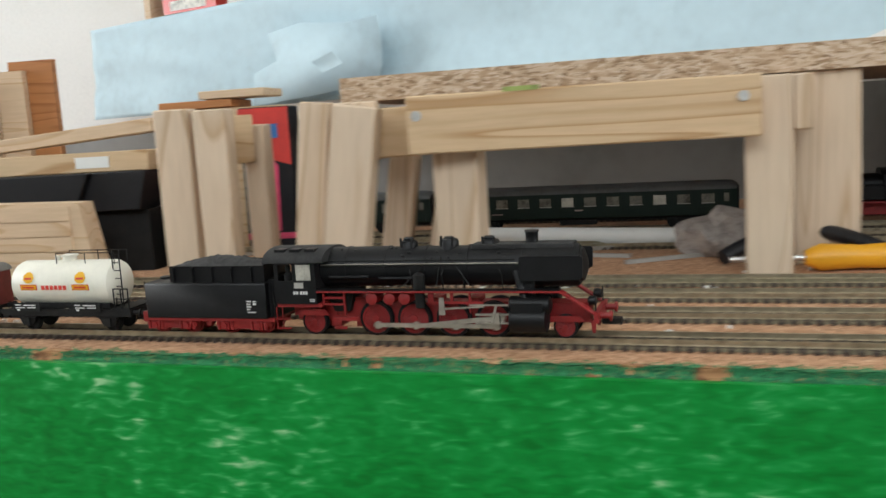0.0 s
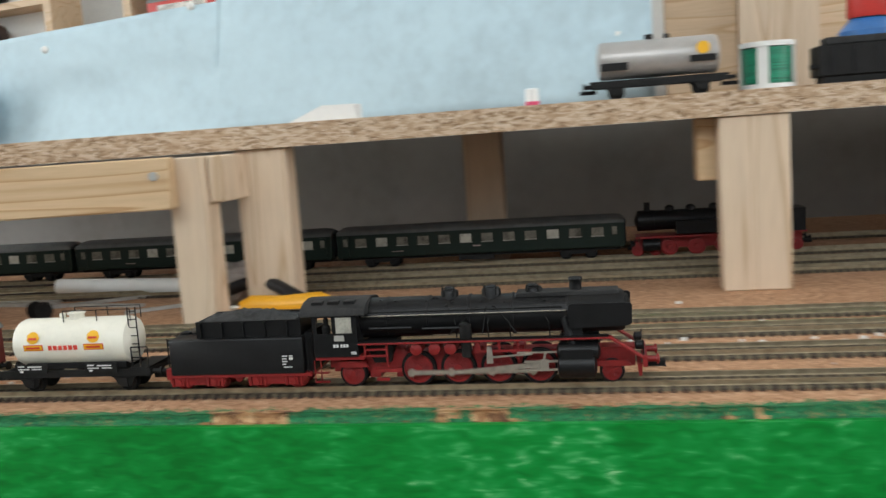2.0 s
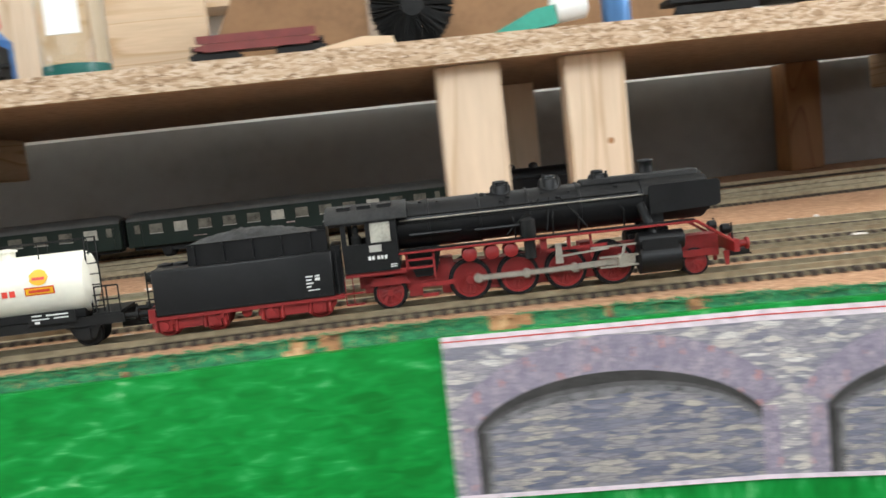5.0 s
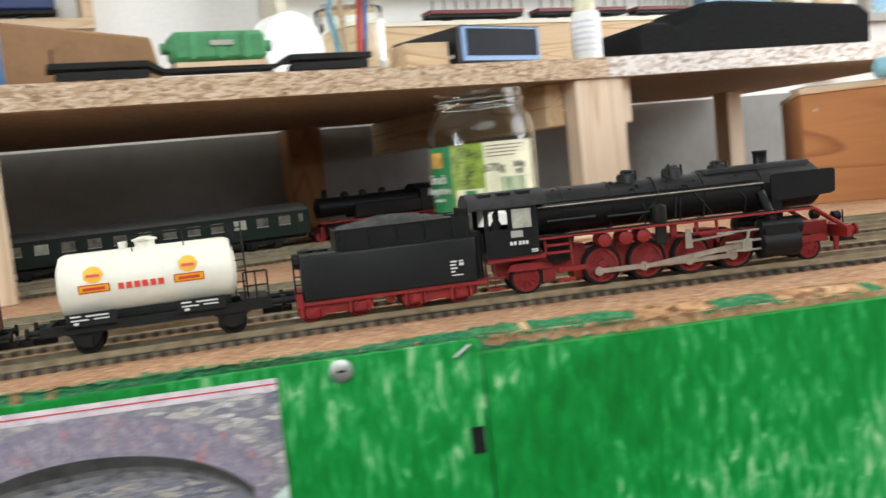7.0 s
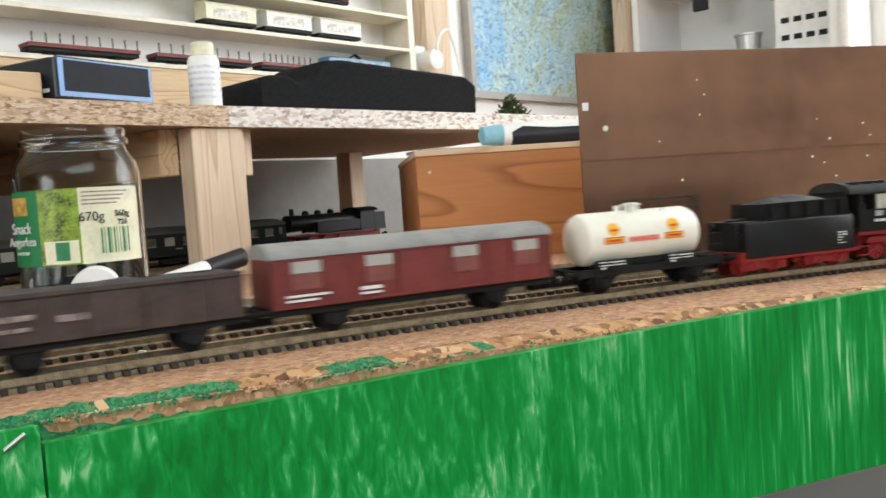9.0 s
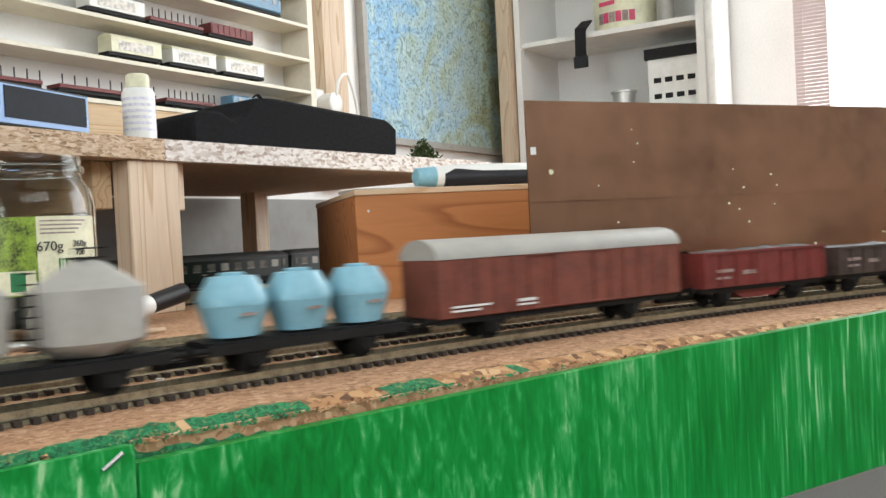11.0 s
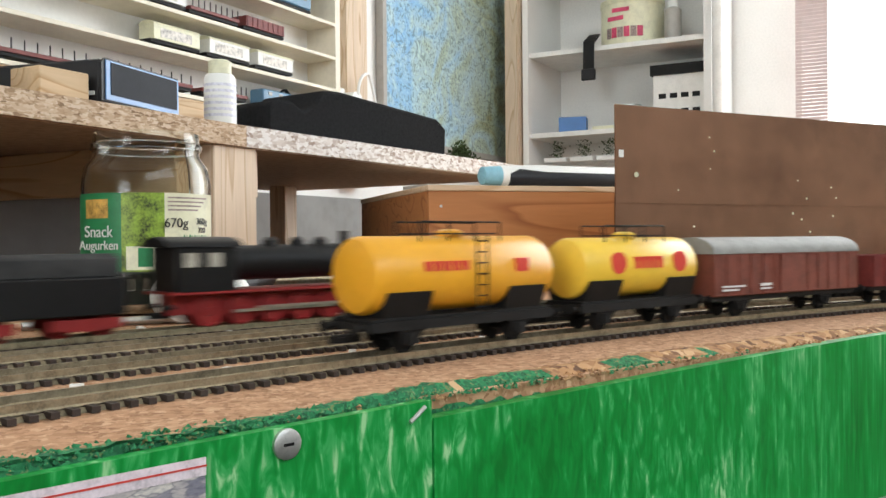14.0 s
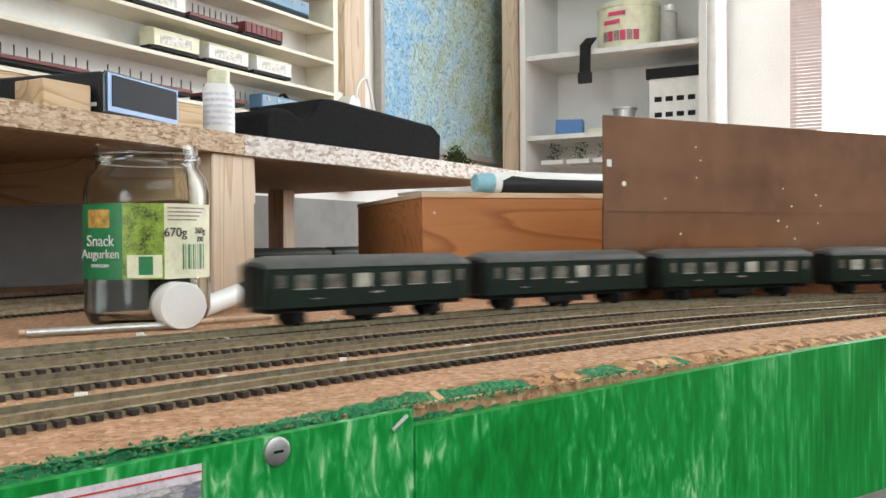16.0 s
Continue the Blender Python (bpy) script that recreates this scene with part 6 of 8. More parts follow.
for k, wd in enumerate((2, 1, 3, 1, 2, 1, 1, 3, 1, 2)):
    wrap("barcode_bar", FACE + 31 + k * 2.9, FACE + 31 + k * 2.9 + wd * 0.7, 0.036, 0.053, LABEL_G, "", 0.0007)
for k in range(4):
    wrap("fine_print", FACE + 17, FACE + 60 - k * 4, 0.0765 - k * 0.0026, 0.0775 - k * 0.0026, mat_faint, "", 0.0006)


def words(text, size, m, material, parent, name, extrude_by=0.0002):
    cu = bpy.data.curves.new(name, "FONT")
    cu.body, cu.size, cu.extrude, cu.align_x = text, size, extrude_by, "CENTER"
    tmp = bpy.data.objects.new(name, cu)
    scene.collection.objects.link(tmp)
    dg = bpy.context.evaluated_depsgraph_get()
    me = bpy.data.meshes.new_from_object(tmp.evaluated_get(dg))
    bpy.data.objects.remove(tmp)
    me.materials.clear()
    me.materials.append(material)
    ob = new(name, me)
    ob.parent = parent
    ob.matrix_local = m
    return ob


def on_jar(angle, z, lift=0.0009):
    a = radians(angle)
    return pose((0.042 + lift) * math.cos(a), (0.042 + lift) * math.sin(a), z + 0.0025, 90, 0, angle + 90)


words("Snack", 0.0105, on_jar(FACE - 44, 0.052), PRINT_W, jar, "lettering")
words("Augurken", 0.0085, on_jar(FACE - 44, 0.044), PRINT_W, jar, "lettering")
words("zoetzuur", 0.0045, on_jar(FACE - 44, 0.038), PRINT_W, jar, "lettering")
words("670g", 0.0085, on_jar(FACE + 24, 0.058), PRINT_K, jar, "lettering")
words("360g", 0.006, on_jar(FACE + 52, 0.060), PRINT_K, jar, "lettering")
words("720", 0.005, on_jar(FACE + 52, 0.0545), PRINT_K, jar, "lettering")

cap = thing("bottle_cap", "white ribbed plastic cap lying on its side", "cap", pose(0.398, 0.196, BOARD + 0.0155, 90, 0, -30))
part("shell", lathe(B(), [(0.0135, -0.014), (0.0152, -0.013), (0.0155, 0.012), (0.0145, 0.0145), (0.008, 0.0147)], 32), CAP, cap)
rod1 = thing("steel_rod", "thin grey steel rod lying on the table", "rod")
part("rod", tube(B(), (0.315, 0.236, BOARD + 0.003), (0.392, 0.192, BOARD + 0.003), 0.0026, 12), STEEL, rod1)
stick = thing("wooden_stick", "thin bare wooden stick lying on the table", "stick")
part("stick", tube(B(), (0.318, 0.247, BOARD + 0.0026), (0.47, 0.178, BOARD + 0.0026), 0.0018, 8), PALE_WOOD, stick)
pen = thing("marker_pen", "black and white marker pen lying behind the jar", "pen", pose(0.478, 0.245, BOARD + 0.0085, 0, 82, 12))
part("cap", lathe(B(), [(0.005, 0.045), (0.0075, 0.046), (0.008, 0.09), (0.005, 0.091)], 20), BLACK_PLASTIC, pen)
part("barrel", lathe(B(), [(0.004, -0.02), (0.0078, -0.019), (0.0078, 0.0449), (0.004, 0.045)], 20), CAP, pen)

bx = thing("wooden_box", "orange-brown varnished wooden box", "box", pose(0.713, 0.192, BOARD, 0, 0, -44))
part("front", box(B(), 0, 0.30, 0, 0.008, 0, 0.0975), ORANGE_WOOD, bx, "", 0.0006)
part("side", box(B(), 0, 0.008, 0.0082, 0.30, 0, 0.0975), ORANGE_WOOD, bx, "", 0.0006)
part("side", box(B(), 0.292, 0.30, 0.0082, 0.30, 0, 0.0975), ORANGE_WOOD, bx)
part("back", box(B(), 0.0082, 0.2918, 0.292, 0.30, 0, 0.0975), ORANGE_WOOD, bx)
part("lid", box(B(), -0.001, 0.301, -0.001, 0.301, 0.0976, 0.1030), PALE_WOOD, bx, "pale edged lid", 0.0006)
for u in (0.012, 0.286):
    part("nail_head", lathe(B(), [(0.0014, -0.0006), (0.0014, 0.0002)], 8, (u, 0, 0.083), "y"), STEEL, bx)
plate = thing("grey_plate", "thin grey plate lying on the wooden box", "plate", pose(0.76, 0.20, BOARD + 0.1031, 0, 0, -30))
part("sheet", box(B(), -0.02, 0.09, 0, 0.05, 0, 0.003), SILVER, plate)
tool = thing("hand_tool", "white and blue hand tool with a black grip", "tool", pose(0.80, 0.17, BOARD + 0.1031 + 0.0125, 0, 0, -36))
part("body", lathe(B(), [(0.006, 0.0), (0.011, 0.012), (0.0125, 0.06), (0.0125, 0.16), (0.008, 0.17)], 22, (0, 0, 0), "x"), CAP, tool)
part("nose", lathe(B(), [(0.004, -0.012), (0.009, -0.009), (0.0105, 0.0118)], 20, (0, 0, 0), "x"), SKYBLUE, tool)
part("grip", lathe(B(), [(0.0110, 0.018), (0.0129, 0.03), (0.0129, 0.15), (0.011, 0.158)], 22, (0, -0.0012, -0.003), "x"), BLACK_PLASTIC, tool)

cs = thing("copper_sheets", "two overlapping tarnished copper-clad boards standing upright", "copper boards", pose(0.690, 0.004, BOARD, 0, 0, -34))
part("upper_board", box(B(), 0, 0.66, -0.0016, 0, 0.080, 0.1605), COPPER, cs, "upper tarnished copper board")
part("lower_board", box(B(), 0.001, 0.66, 0.0005, 0.0021, 0.0, 0.085), COPPER, cs, "lower tarnished copper board")
part("white_tag", box(B(), 0.003, 0.008, -0.0020, -0.0017, 0.1175, 0.1235), CAP, cs, "small white square")
random.seed(12)
for k in range(26):
    u, z = random.uniform(0.005, 0.6), random.uniform(0.02, 0.15)
    r = random.uniform(0.0005, 0.0012) if k else 0.0022
    if k == 0:
        u, z = 0.021, 0.1035
    bm = lathe(B(), [(r, -0.0005), (r, 0.0002)], 10, (u, -0.0018 if z > 0.080 else 0.0003, z), "y")
    part("drill_hole" if k else "pale_spot", bm, LABEL_C, cs)

# ---- on the shelf ----
S1 = SHELF1


def flat_wagon(t, L, material, stakes=0, ends=True):
    """A low flat wagon on two bogies."""
    part("deck", box(B(), -L / 2, L / 2, -0.014, 0.014, 0.010, 0.0135), material, t)
    part("side_sill", box(B(), -L / 2 + 0.006, L / 2 - 0.006, -0.0148, -0.0141, 0.0085, 0.0145), material, t)
    for sx in (-1, 1):
        for ax in (-0.011, 0.011):
            wheelset(t, sx * L * 0.34 + ax, 0.0052)
        for sy in (-1, 1):
            part("bogie_side", box(B(), sx * L * 0.34 - 0.018, sx * L * 0.34 + 0.018, sy * 0.0112 - 0.0008, sy * 0.0112 + 0.0008, 0.003, 0.0082), BLACK_DULL, t)
    for k in range(stakes):
        x = -L / 2 + 0.006 + (L - 0.012) * k / max(1, stakes - 1)
        part("stake", box(B(), x - 0.0007, x + 0.0007, -0.0150, -0.0138, 0.0146, 0.031), material, t)
    buffers(t, L + 0.006)


t = thing("tank_wagon", "silver-grey tank wagon parked on the shelf", "tank wagon", pose(-0.620, 0.332, S1, 0, 0, 2))
part("tank", tank_shell(B(), -0.048, 0.048, 0.0150, 0.0310), mat("silver_tank_paint", (0.42, 0.40, 0.38), 0.35, 0.3, 0.05, 60, 0.02), t)
underframe(t, 0.118)
part("deck", box(B(), -0.054, 0.054, -0.0125, 0.0125, 0.0136, 0.0150), BLACK_DULL, t)
part("dome", lathe(B(), [(0.0035, 0.0455), (0.0035, 0.0495), (0.001, 0.050)], 14, (-0.006, 0, 0)), BLACK_DULL, t)
part("valve", lathe(B(), [(0.0022, 0.0455), (0.0022, 0.049), (0.001, 0.0495)], 12, (0.008, 0, 0)), BLACK_DULL, t)
part("oval_badge", lathe(B(), [(0.0050, -0.0156), (0.0050, -0.0140), (0.002, -0.0140)], 20, (0.034, 0, 0.0355), "y"), LOGO_Y, t, "orange oval badge")
for x0, x1, z0, z1 in ((-0.045, -0.024, 0.0225, 0.0285), (0.024, 0.044, 0.0250, 0.0300)):
    part("lettering_bar", box(B(), x0, x1, -0.0158, -0.0130, z0, z1), BLACK_DULL, t)
reel = thing("wire_reel", "reel of green garden wire with white flanges", "reel", pose(-0.533, 0.350, S1 + 0.0215, 0, 0, 0))
part("wire", lathe(B(), [(0.010, -0.014), (0.019, -0.014), (0.0195, 0.014), (0.010, 0.014)], 28), mat("green_wire", (0.01, 0.22, 0.12), 0.45, vary=0.3, scale=300, stretch=(0.1, 0.1, 3)), reel)
for z in (-0.0185, 0.0145):
    part("flange", lathe(B(), [(0.008, z), (0.0215, z), (0.0215, z + 0.004), (0.008, z + 0.004)], 28), CAP, reel)
for k in range(4):
    a = k * math.pi / 2 - 1.9
    part("spoke", box(B(), 0.0196, 0.0208, -0.0042, 0.0042, -0.0145, 0.0145, pose(0, 0, 0, 0, 0, math.degrees(a))), CAP, reel)
reel.location.z = S1 + 0.0186
t = thing("engine_chassis", "bare black model engine body on the shelf", "model engine", pose(-0.447, 0.345, S1, 0, 0, 2))
part("body", box(B(), -0.052, 0.052, -0.013, 0.013, 0.006, 0.030), BLACK_DULL, t, "", 0.001)
part("top", box(B(), -0.045, 0.030, -0.010, 0.010, 0.0301, 0.036), DUSTY, t, "", 0.001)
part("base", box(B(), -0.048, 0.048, -0.011, 0.011, 0.0, 0.0059), BLACK_DULL, t)
for sx in (-1, 1):
    part("buffer", tube(B(), (sx * 0.052, -0.010, 0.014), (sx * 0.058, -0.010, 0.014), 0.002, 10), BLACK_DULL, t)
for k in range(6):
    part("panel_rib", box(B(), -0.043 + k * 0.017, -0.040 + k * 0.017, -0.0136, -0.0131, 0.010, 0.028), BLACK, t)
t = thing("glue_bottle", "blue bottle with a large red cap", "bottle", pose(-0.438, 0.42, S1))
part("bottle", lathe(B(), [(0.022, 0.0), (0.024, 0.002), (0.024, 0.045), (0.014, 0.056)], 24), BLUEPL, t)
part("cap", lathe(B(), [(0.0165, 0.0561), (0.0175, 0.058), (0.0165, 0.082), (0.012, 0.084)], 24), REDPL, t)
t = thing("spray_bottle", "clear bottle with teal liquid and printed label", "bottle", pose(-0.360, 0.405, S1))
part("bottle", lathe(B(), [(0.024, 0.0), (0.027, 0.003), (0.027, 0.085), (0.012, 0.105)], 28), GLASS, t)
part("liquid", lathe(B(), [(0.023, 0.003), (0.0245, 0.005), (0.0245, 0.018), (0.01, 0.0185)], 24), mat("teal_liquid", (0.03, 0.16, 0.14), 0.2, vary=0.05, bump=0), t)
part("label_band", box(B(), -0.012, 0.014, -0.0282, -0.0262, 0.040, 0.07), CAP, t)
t = thing("cardboard_box", "large brown cardboard box behind the models", "box")
part("carton", extrude(B(), [(-0.268, S1), (0.215, S1), (0.205, S1 + 0.052), (-0.02, S1 + 0.082), (-0.228, S1 + 0.082)], 0.44, 0.60, "y"), CARDBOARD, t, "", 0.002)
part("flap", extrude(B(), [(-0.228, S1 + 0.0822), (-0.02, S1 + 0.0822), (-0.03, S1 + 0.0845), (-0.222, S1 + 0.0845)], 0.43, 0.50, "y"), CARDBOARD, t, "folded carton flap")
part("packing_tape", box(B(), -0.12, -0.085, 0.4388, 0.4397, S1 + 0.002, S1 + 0.074), CHIP_FACE, t, "strip of brown packing tape")
t = thing("flat_wagon", "maroon low flat wagon on the shelf", "flat wagon", pose(-0.208, 0.342, S1))
flat_wagon(t, 0.092, MAROON)
part("side_board", box(B(), -0.044, 0.044, -0.0152, -0.0145, 0.0146, 0.0205), MAROON, t)
t = thing("wood_offcut", "thin pale wood offcut on the shelf", "offcut", pose(-0.135, 0.335, S1, 0, 0, 4))
part("offcut", extrude(B(), [(-0.035, 0), (0.03, 0), (0.028, 0.008), (0.005, 0.0095), (-0.03, 0.003)], -0.008, 0.008, "y"), PALE_WOOD, t)
t = thing("round_brush", "round black bristle brush standing on the shelf", "brush", pose(-0.088, 0.36, S1 + 0.033, 90, 0, 0))
part("core", lathe(B(), [(0.005, -0.012), (0.009, -0.012), (0.009, 0.012), (0.005, 0.012)], 20), BLACK_DULL, t)
bm = B()
random.seed(5)
for k in range(900):
    a, h = random.uniform(0, math.tau), random.uniform(-0.011, 0.011)
    r2 = random.uniform(0.029, 0.0335)
    tube(bm, (math.cos(a) * 0.0085, math.sin(a) * 0.0085, h), (math.cos(a + 0.05) * r2, math.sin(a + 0.05) * r2, h * 1.15), 0.0008, 3)
part("bristles", bm, BLACK_DULL, t)
t = thing("glue_tube", "white and green glue tube with a big white cap", "tube", pose(0.0, 0.338, S1 + 0.011, 0, -8, 6))
part("tube", extrude(B(), [(-0.042, -0.009), (-0.042, -0.0075), (0.004, 0.006), (0.02, 0.006), (0.02, -0.0085)], -0.009, 0.009, "y"), mat("green_white_tube", (0.04, 0.30, 0.22), 0.35, vary=0.1, bump=0), t)
part("tube_end", extrude(B(), [(-0.058, -0.0095), (-0.058, -0.0088), (-0.0421, -0.0075), (-0.0421, -0.009)], -0.010, 0.010, "y"), CAP, t)
part("cap", lathe(B(), [(0.007, 0.0201), (0.011, 0.022), (0.0115, 0.045), (0.009, 0.047)], 20, (0, 0, 0.003), "x"), CAP, t)
t = thing("blue_can", "slim blue and silver can standing on the shelf", "can", pose(0.072, 0.345, S1))
part("can", lathe(B(), [(0.011, 0.0), (0.0115, 0.001), (0.0115, 0.07), (0.008, 0.075)], 22), mat("blue_can_print", (0.08, 0.20, 0.42), 0.3, 0.3, 0.2, 40, 0, (1, 1, 0.1)), t)
t = thing("well_wagon", "black low-loader wagon carrying a green machine", "low loader", pose(0.24, 0.345, S1))
for sx in (-1, 1):
    part("end_deck", box(B(), min(sx * 0.056, sx * 0.128), max(sx * 0.056, sx * 0.128), -0.013, 0.013, 0.0115, 0.0165), BLACK_DULL, t, "", 0.0006)
    part("ramp", extrude(B(), [(sx * 0.056, 0.0115), (sx * 0.056, 0.0165), (sx * 0.044, 0.0095), (sx * 0.044, 0.0065)], -0.011, 0.011, "y"), BLACK_DULL, t)
    for k in range(4):
        wheelset(t, sx * (0.064 + k * 0.0165), 0.0052)
    part("bogie_side", box(B(), min(sx * 0.056, sx * 0.124), max(sx * 0.056, sx * 0.124), -0.0124, -0.0112, 0.0035, 0.0095), BLACK_DULL, t)
    part("hand_brake", tube(B(), (sx * 0.124, -0.008, 0.0165), (sx * 0.124, -0.008, 0.027), 0.0008, 6), BLACK_DULL, t)
part("well_deck", box(B(), -0.0445, 0.0445, -0.011, 0.011, 0.0065, 0.0095), BLACK_DULL, t)
part("timber_bed", box(B(), -0.036, 0.036, -0.012, 0.012, 0.0096, 0.0135), PALE_WOOD, t)
mc = part("machine", box(B(), -0.038, 0.038, -0.0125, 0.0125, 0.0137, 0.0375), GREENMACH, t, "green moulded machine load", 0.004)
for x in (-0.022, 0.0, 0.02):
    part("machine_rib", box(B(), x - 0.003, x + 0.003, -0.0140, 0.0140, 0.0150, 0.0365), GREENMACH, t, "", 0.001)
part("machine_shaft", tube(B(), (-0.044, 0, 0.026), (0.044, 0, 0.026), 0.0045, 14), GREENMACH, t)
part("machine_plate", box(B(), -0.008, 0.010, -0.0150, -0.0141, 0.0255, 0.0295), SILVER, t)
t = thing("tape_rolls", "white rolls of tape standing on edge", "tape", pose(0.325, 0.43, S1 + 0.034, 90, 0, 20))
part("roll", lathe(B(), [(0.018, -0.012), (0.034, -0.012), (0.034, 0.012), (0.018, 0.012)], 34), CAP, t)
t = thing("brush_jar", "glass jar holding paint brushes", "jar", pose(0.40, 0.46, S1))
part("glass", lathe(B(), [(0.030, 0.0), (0.034, 0.003), (0.034, 0.075), (0.030, 0.08)], 28), GLASS, t)
for k, (m, dx) in enumerate(((REDPL, 0.012), (PALE_WOOD, -0.008), (BLUEPL, 0.02), (SKYBLUE, -0.018))):
    part("brush", tube(B(), (dx * 0.4, 0, 0.006), (dx, 0.006 * (k - 1), 0.125), 0.0028, 8), m, t)
t = thing("wood_block", "small pine block on the shelf edge", "block", pose(0.425, 0.335, S1))
part("block", box(B(), -0.03, 0.012, -0.012, 0.02, 0, 0.0205), PINE_X, t, "", 0.0008)
rt = thing("control_box", "black electronic box with a blue-framed dark panel", "control box", pose(0.444, 0.318, S1, 0, 0, 12))
part("case", extrude(B(), [(0, 0.002), (0, 0.030), (0.004, 0.034), (0.10, 0.034), (0.10, 0.002)], 0.0, 0.002, "y"), BLACK_PLASTIC, rt)
part("housing", box(B(), 0, 0.10, 0.0021, 0.10, 0.0, 0.033), BLACK_PLASTIC, rt, "", 0.0015)
part("blue_frame", box(B(), 0.004, 0.0985, -0.0012, -0.0001, 0.003, 0.0325), mat("pale_blue_trim", (0.12, 0.26, 0.52), 0.35, vary=0.04, bump=0), rt, "pale blue front frame")
part("display", box(B(), 0.009, 0.0955, -0.0018, -0.0013, 0.007, 0.0312), mat("dull_display_window", (0.008, 0.010, 0.016), 0.5, vary=0.1, bump=0, spec=0.12), rt, "dark display panel")
part("socket", lathe(B(), [(0.004, -0.0005), (0.004, 0.0006), (0.002, 0.0006)], 14, (-0.0005, 0.015, 0.018), "x"), BLACK_DULL, rt)
part("logo_bar", box(B(), -0.0008, -0.0001, 0.006, 0.028, 0.006, 0.009), CAP, rt)
for k in range(4):
    part("lettering_bar", box(B(), 0.008 + k * 0.02, 0.02 + k * 0.02, 0.012, 0.014, 0.0330, 0.0333), PRINT_W, rt)
t = thing("oil_bottle", "small white plastic bottle with a printed label", "bottle", pose(0.603, 0.348, S1))
part("bottle", lathe(B(), [(0.0135, 0.0), (0.0145, 0.001), (0.0145, 0.044), (0.0125, 0.048)], 24), CAP, t)
part("cap", lathe(B(), [(0.0095, 0.0481), (0.0105, 0.049), (0.0105, 0.060), (0.008, 0.0615)], 24), LABEL_C, t)
LILAC = mat("lilac_print", (0.68, 0.68, 0.76), 0.5, vary=0.15, scale=300, bump=0)
for k in range(6):
    bm = lathe(B(), [(0.0146, 0.009 + k * 0.0055), (0.0147, 0.009 + k * 0.0055), (0.0147, 0.0115 + k * 0.0055), (0.0146, 0.0115 + k * 0.0055)], 24)
    part("lettering_band", bm, LILAC, t)
fm = thing("foam_block", "black foam packing block with a cut-out", "foam block", pose(0.655, 0.335, S1, 0, 0, -6))
ol = [(0.0, 0.0), (0.30, 0.0), (0.302, 0.033), (0.285, 0.043), (0.105, 0.053), (0.078, 0.051), (0.065, 0.034), (0.05, 0.026), (0.035, 0.034), (0.012, 0.034), (0.0, 0.028)]
part("foam", extrude(B(), ol, 0.0, 0.09, "y"), FOAM, fm, "", 0.003)
t = thing("small_tin", "small red and pink tin on the shelf", "tin", pose(0.985, 0.36, S1))
part("tin", lathe(B(), [(0.017, 0.0), (0.018, 0.001), (0.018, 0.018), (0.016, 0.019)], 22), PINK, t)
t = thing("model_bush", "dark green model bush on the shelf", "bush", pose(1.10, 0.36, S1))
bm = B()
random.seed(8)
for k in range(900):
    u, w, h = random.gauss(0, 0.011), random.gauss(0, 0.009), random.random()
    p = Vector((u, w, 0.003 + h * max(0.004, 0.034 - abs(u) * 1.2 - abs(w) * 0.6)))
    r = random.uniform(0.002, 0.004)
    vs = [bm.verts.new(p + Vector((random.uniform(-r, r), random.uniform(-r, r), random.uniform(-r, r)))) for _ in range(4)]
    for f in ((0, 1, 2), (0, 2, 3), (0, 3, 1), (1, 3, 2)):
        bm.faces.new([vs[i] for i in f])
part("leaves", bm, LEAF, t)
t = thing("plaster_piece", "small pale plaster ramp on the shelf", "plaster piece", pose(-0.890, 0.305, S1))
part("piece", extrude(B(), [(-0.03, 0), (0.028, 0), (0.028, 0.012), (0.0, 0.0125)], -0.01, 0.01, "y"), WALL, t)
t = thing("white_peg", "small white and pink peg on the shelf", "peg", pose(-0.720, 0.318, S1))
part("peg", lathe(B(), [(0.005, 0), (0.0055, 0.004), (0.0055, 0.013), (0.004, 0.014)], 14), CAP, t)
part("foot", lathe(B(), [(0.0057, 0.0002), (0.0057, 0.0035)], 14), PINK, t)

# ---- display racks ----
RACKW = mat("cream_rack_paint", (0.74, 0.68, 0.55), 0.5, vary=0.05, scale=20, bump=0.03)


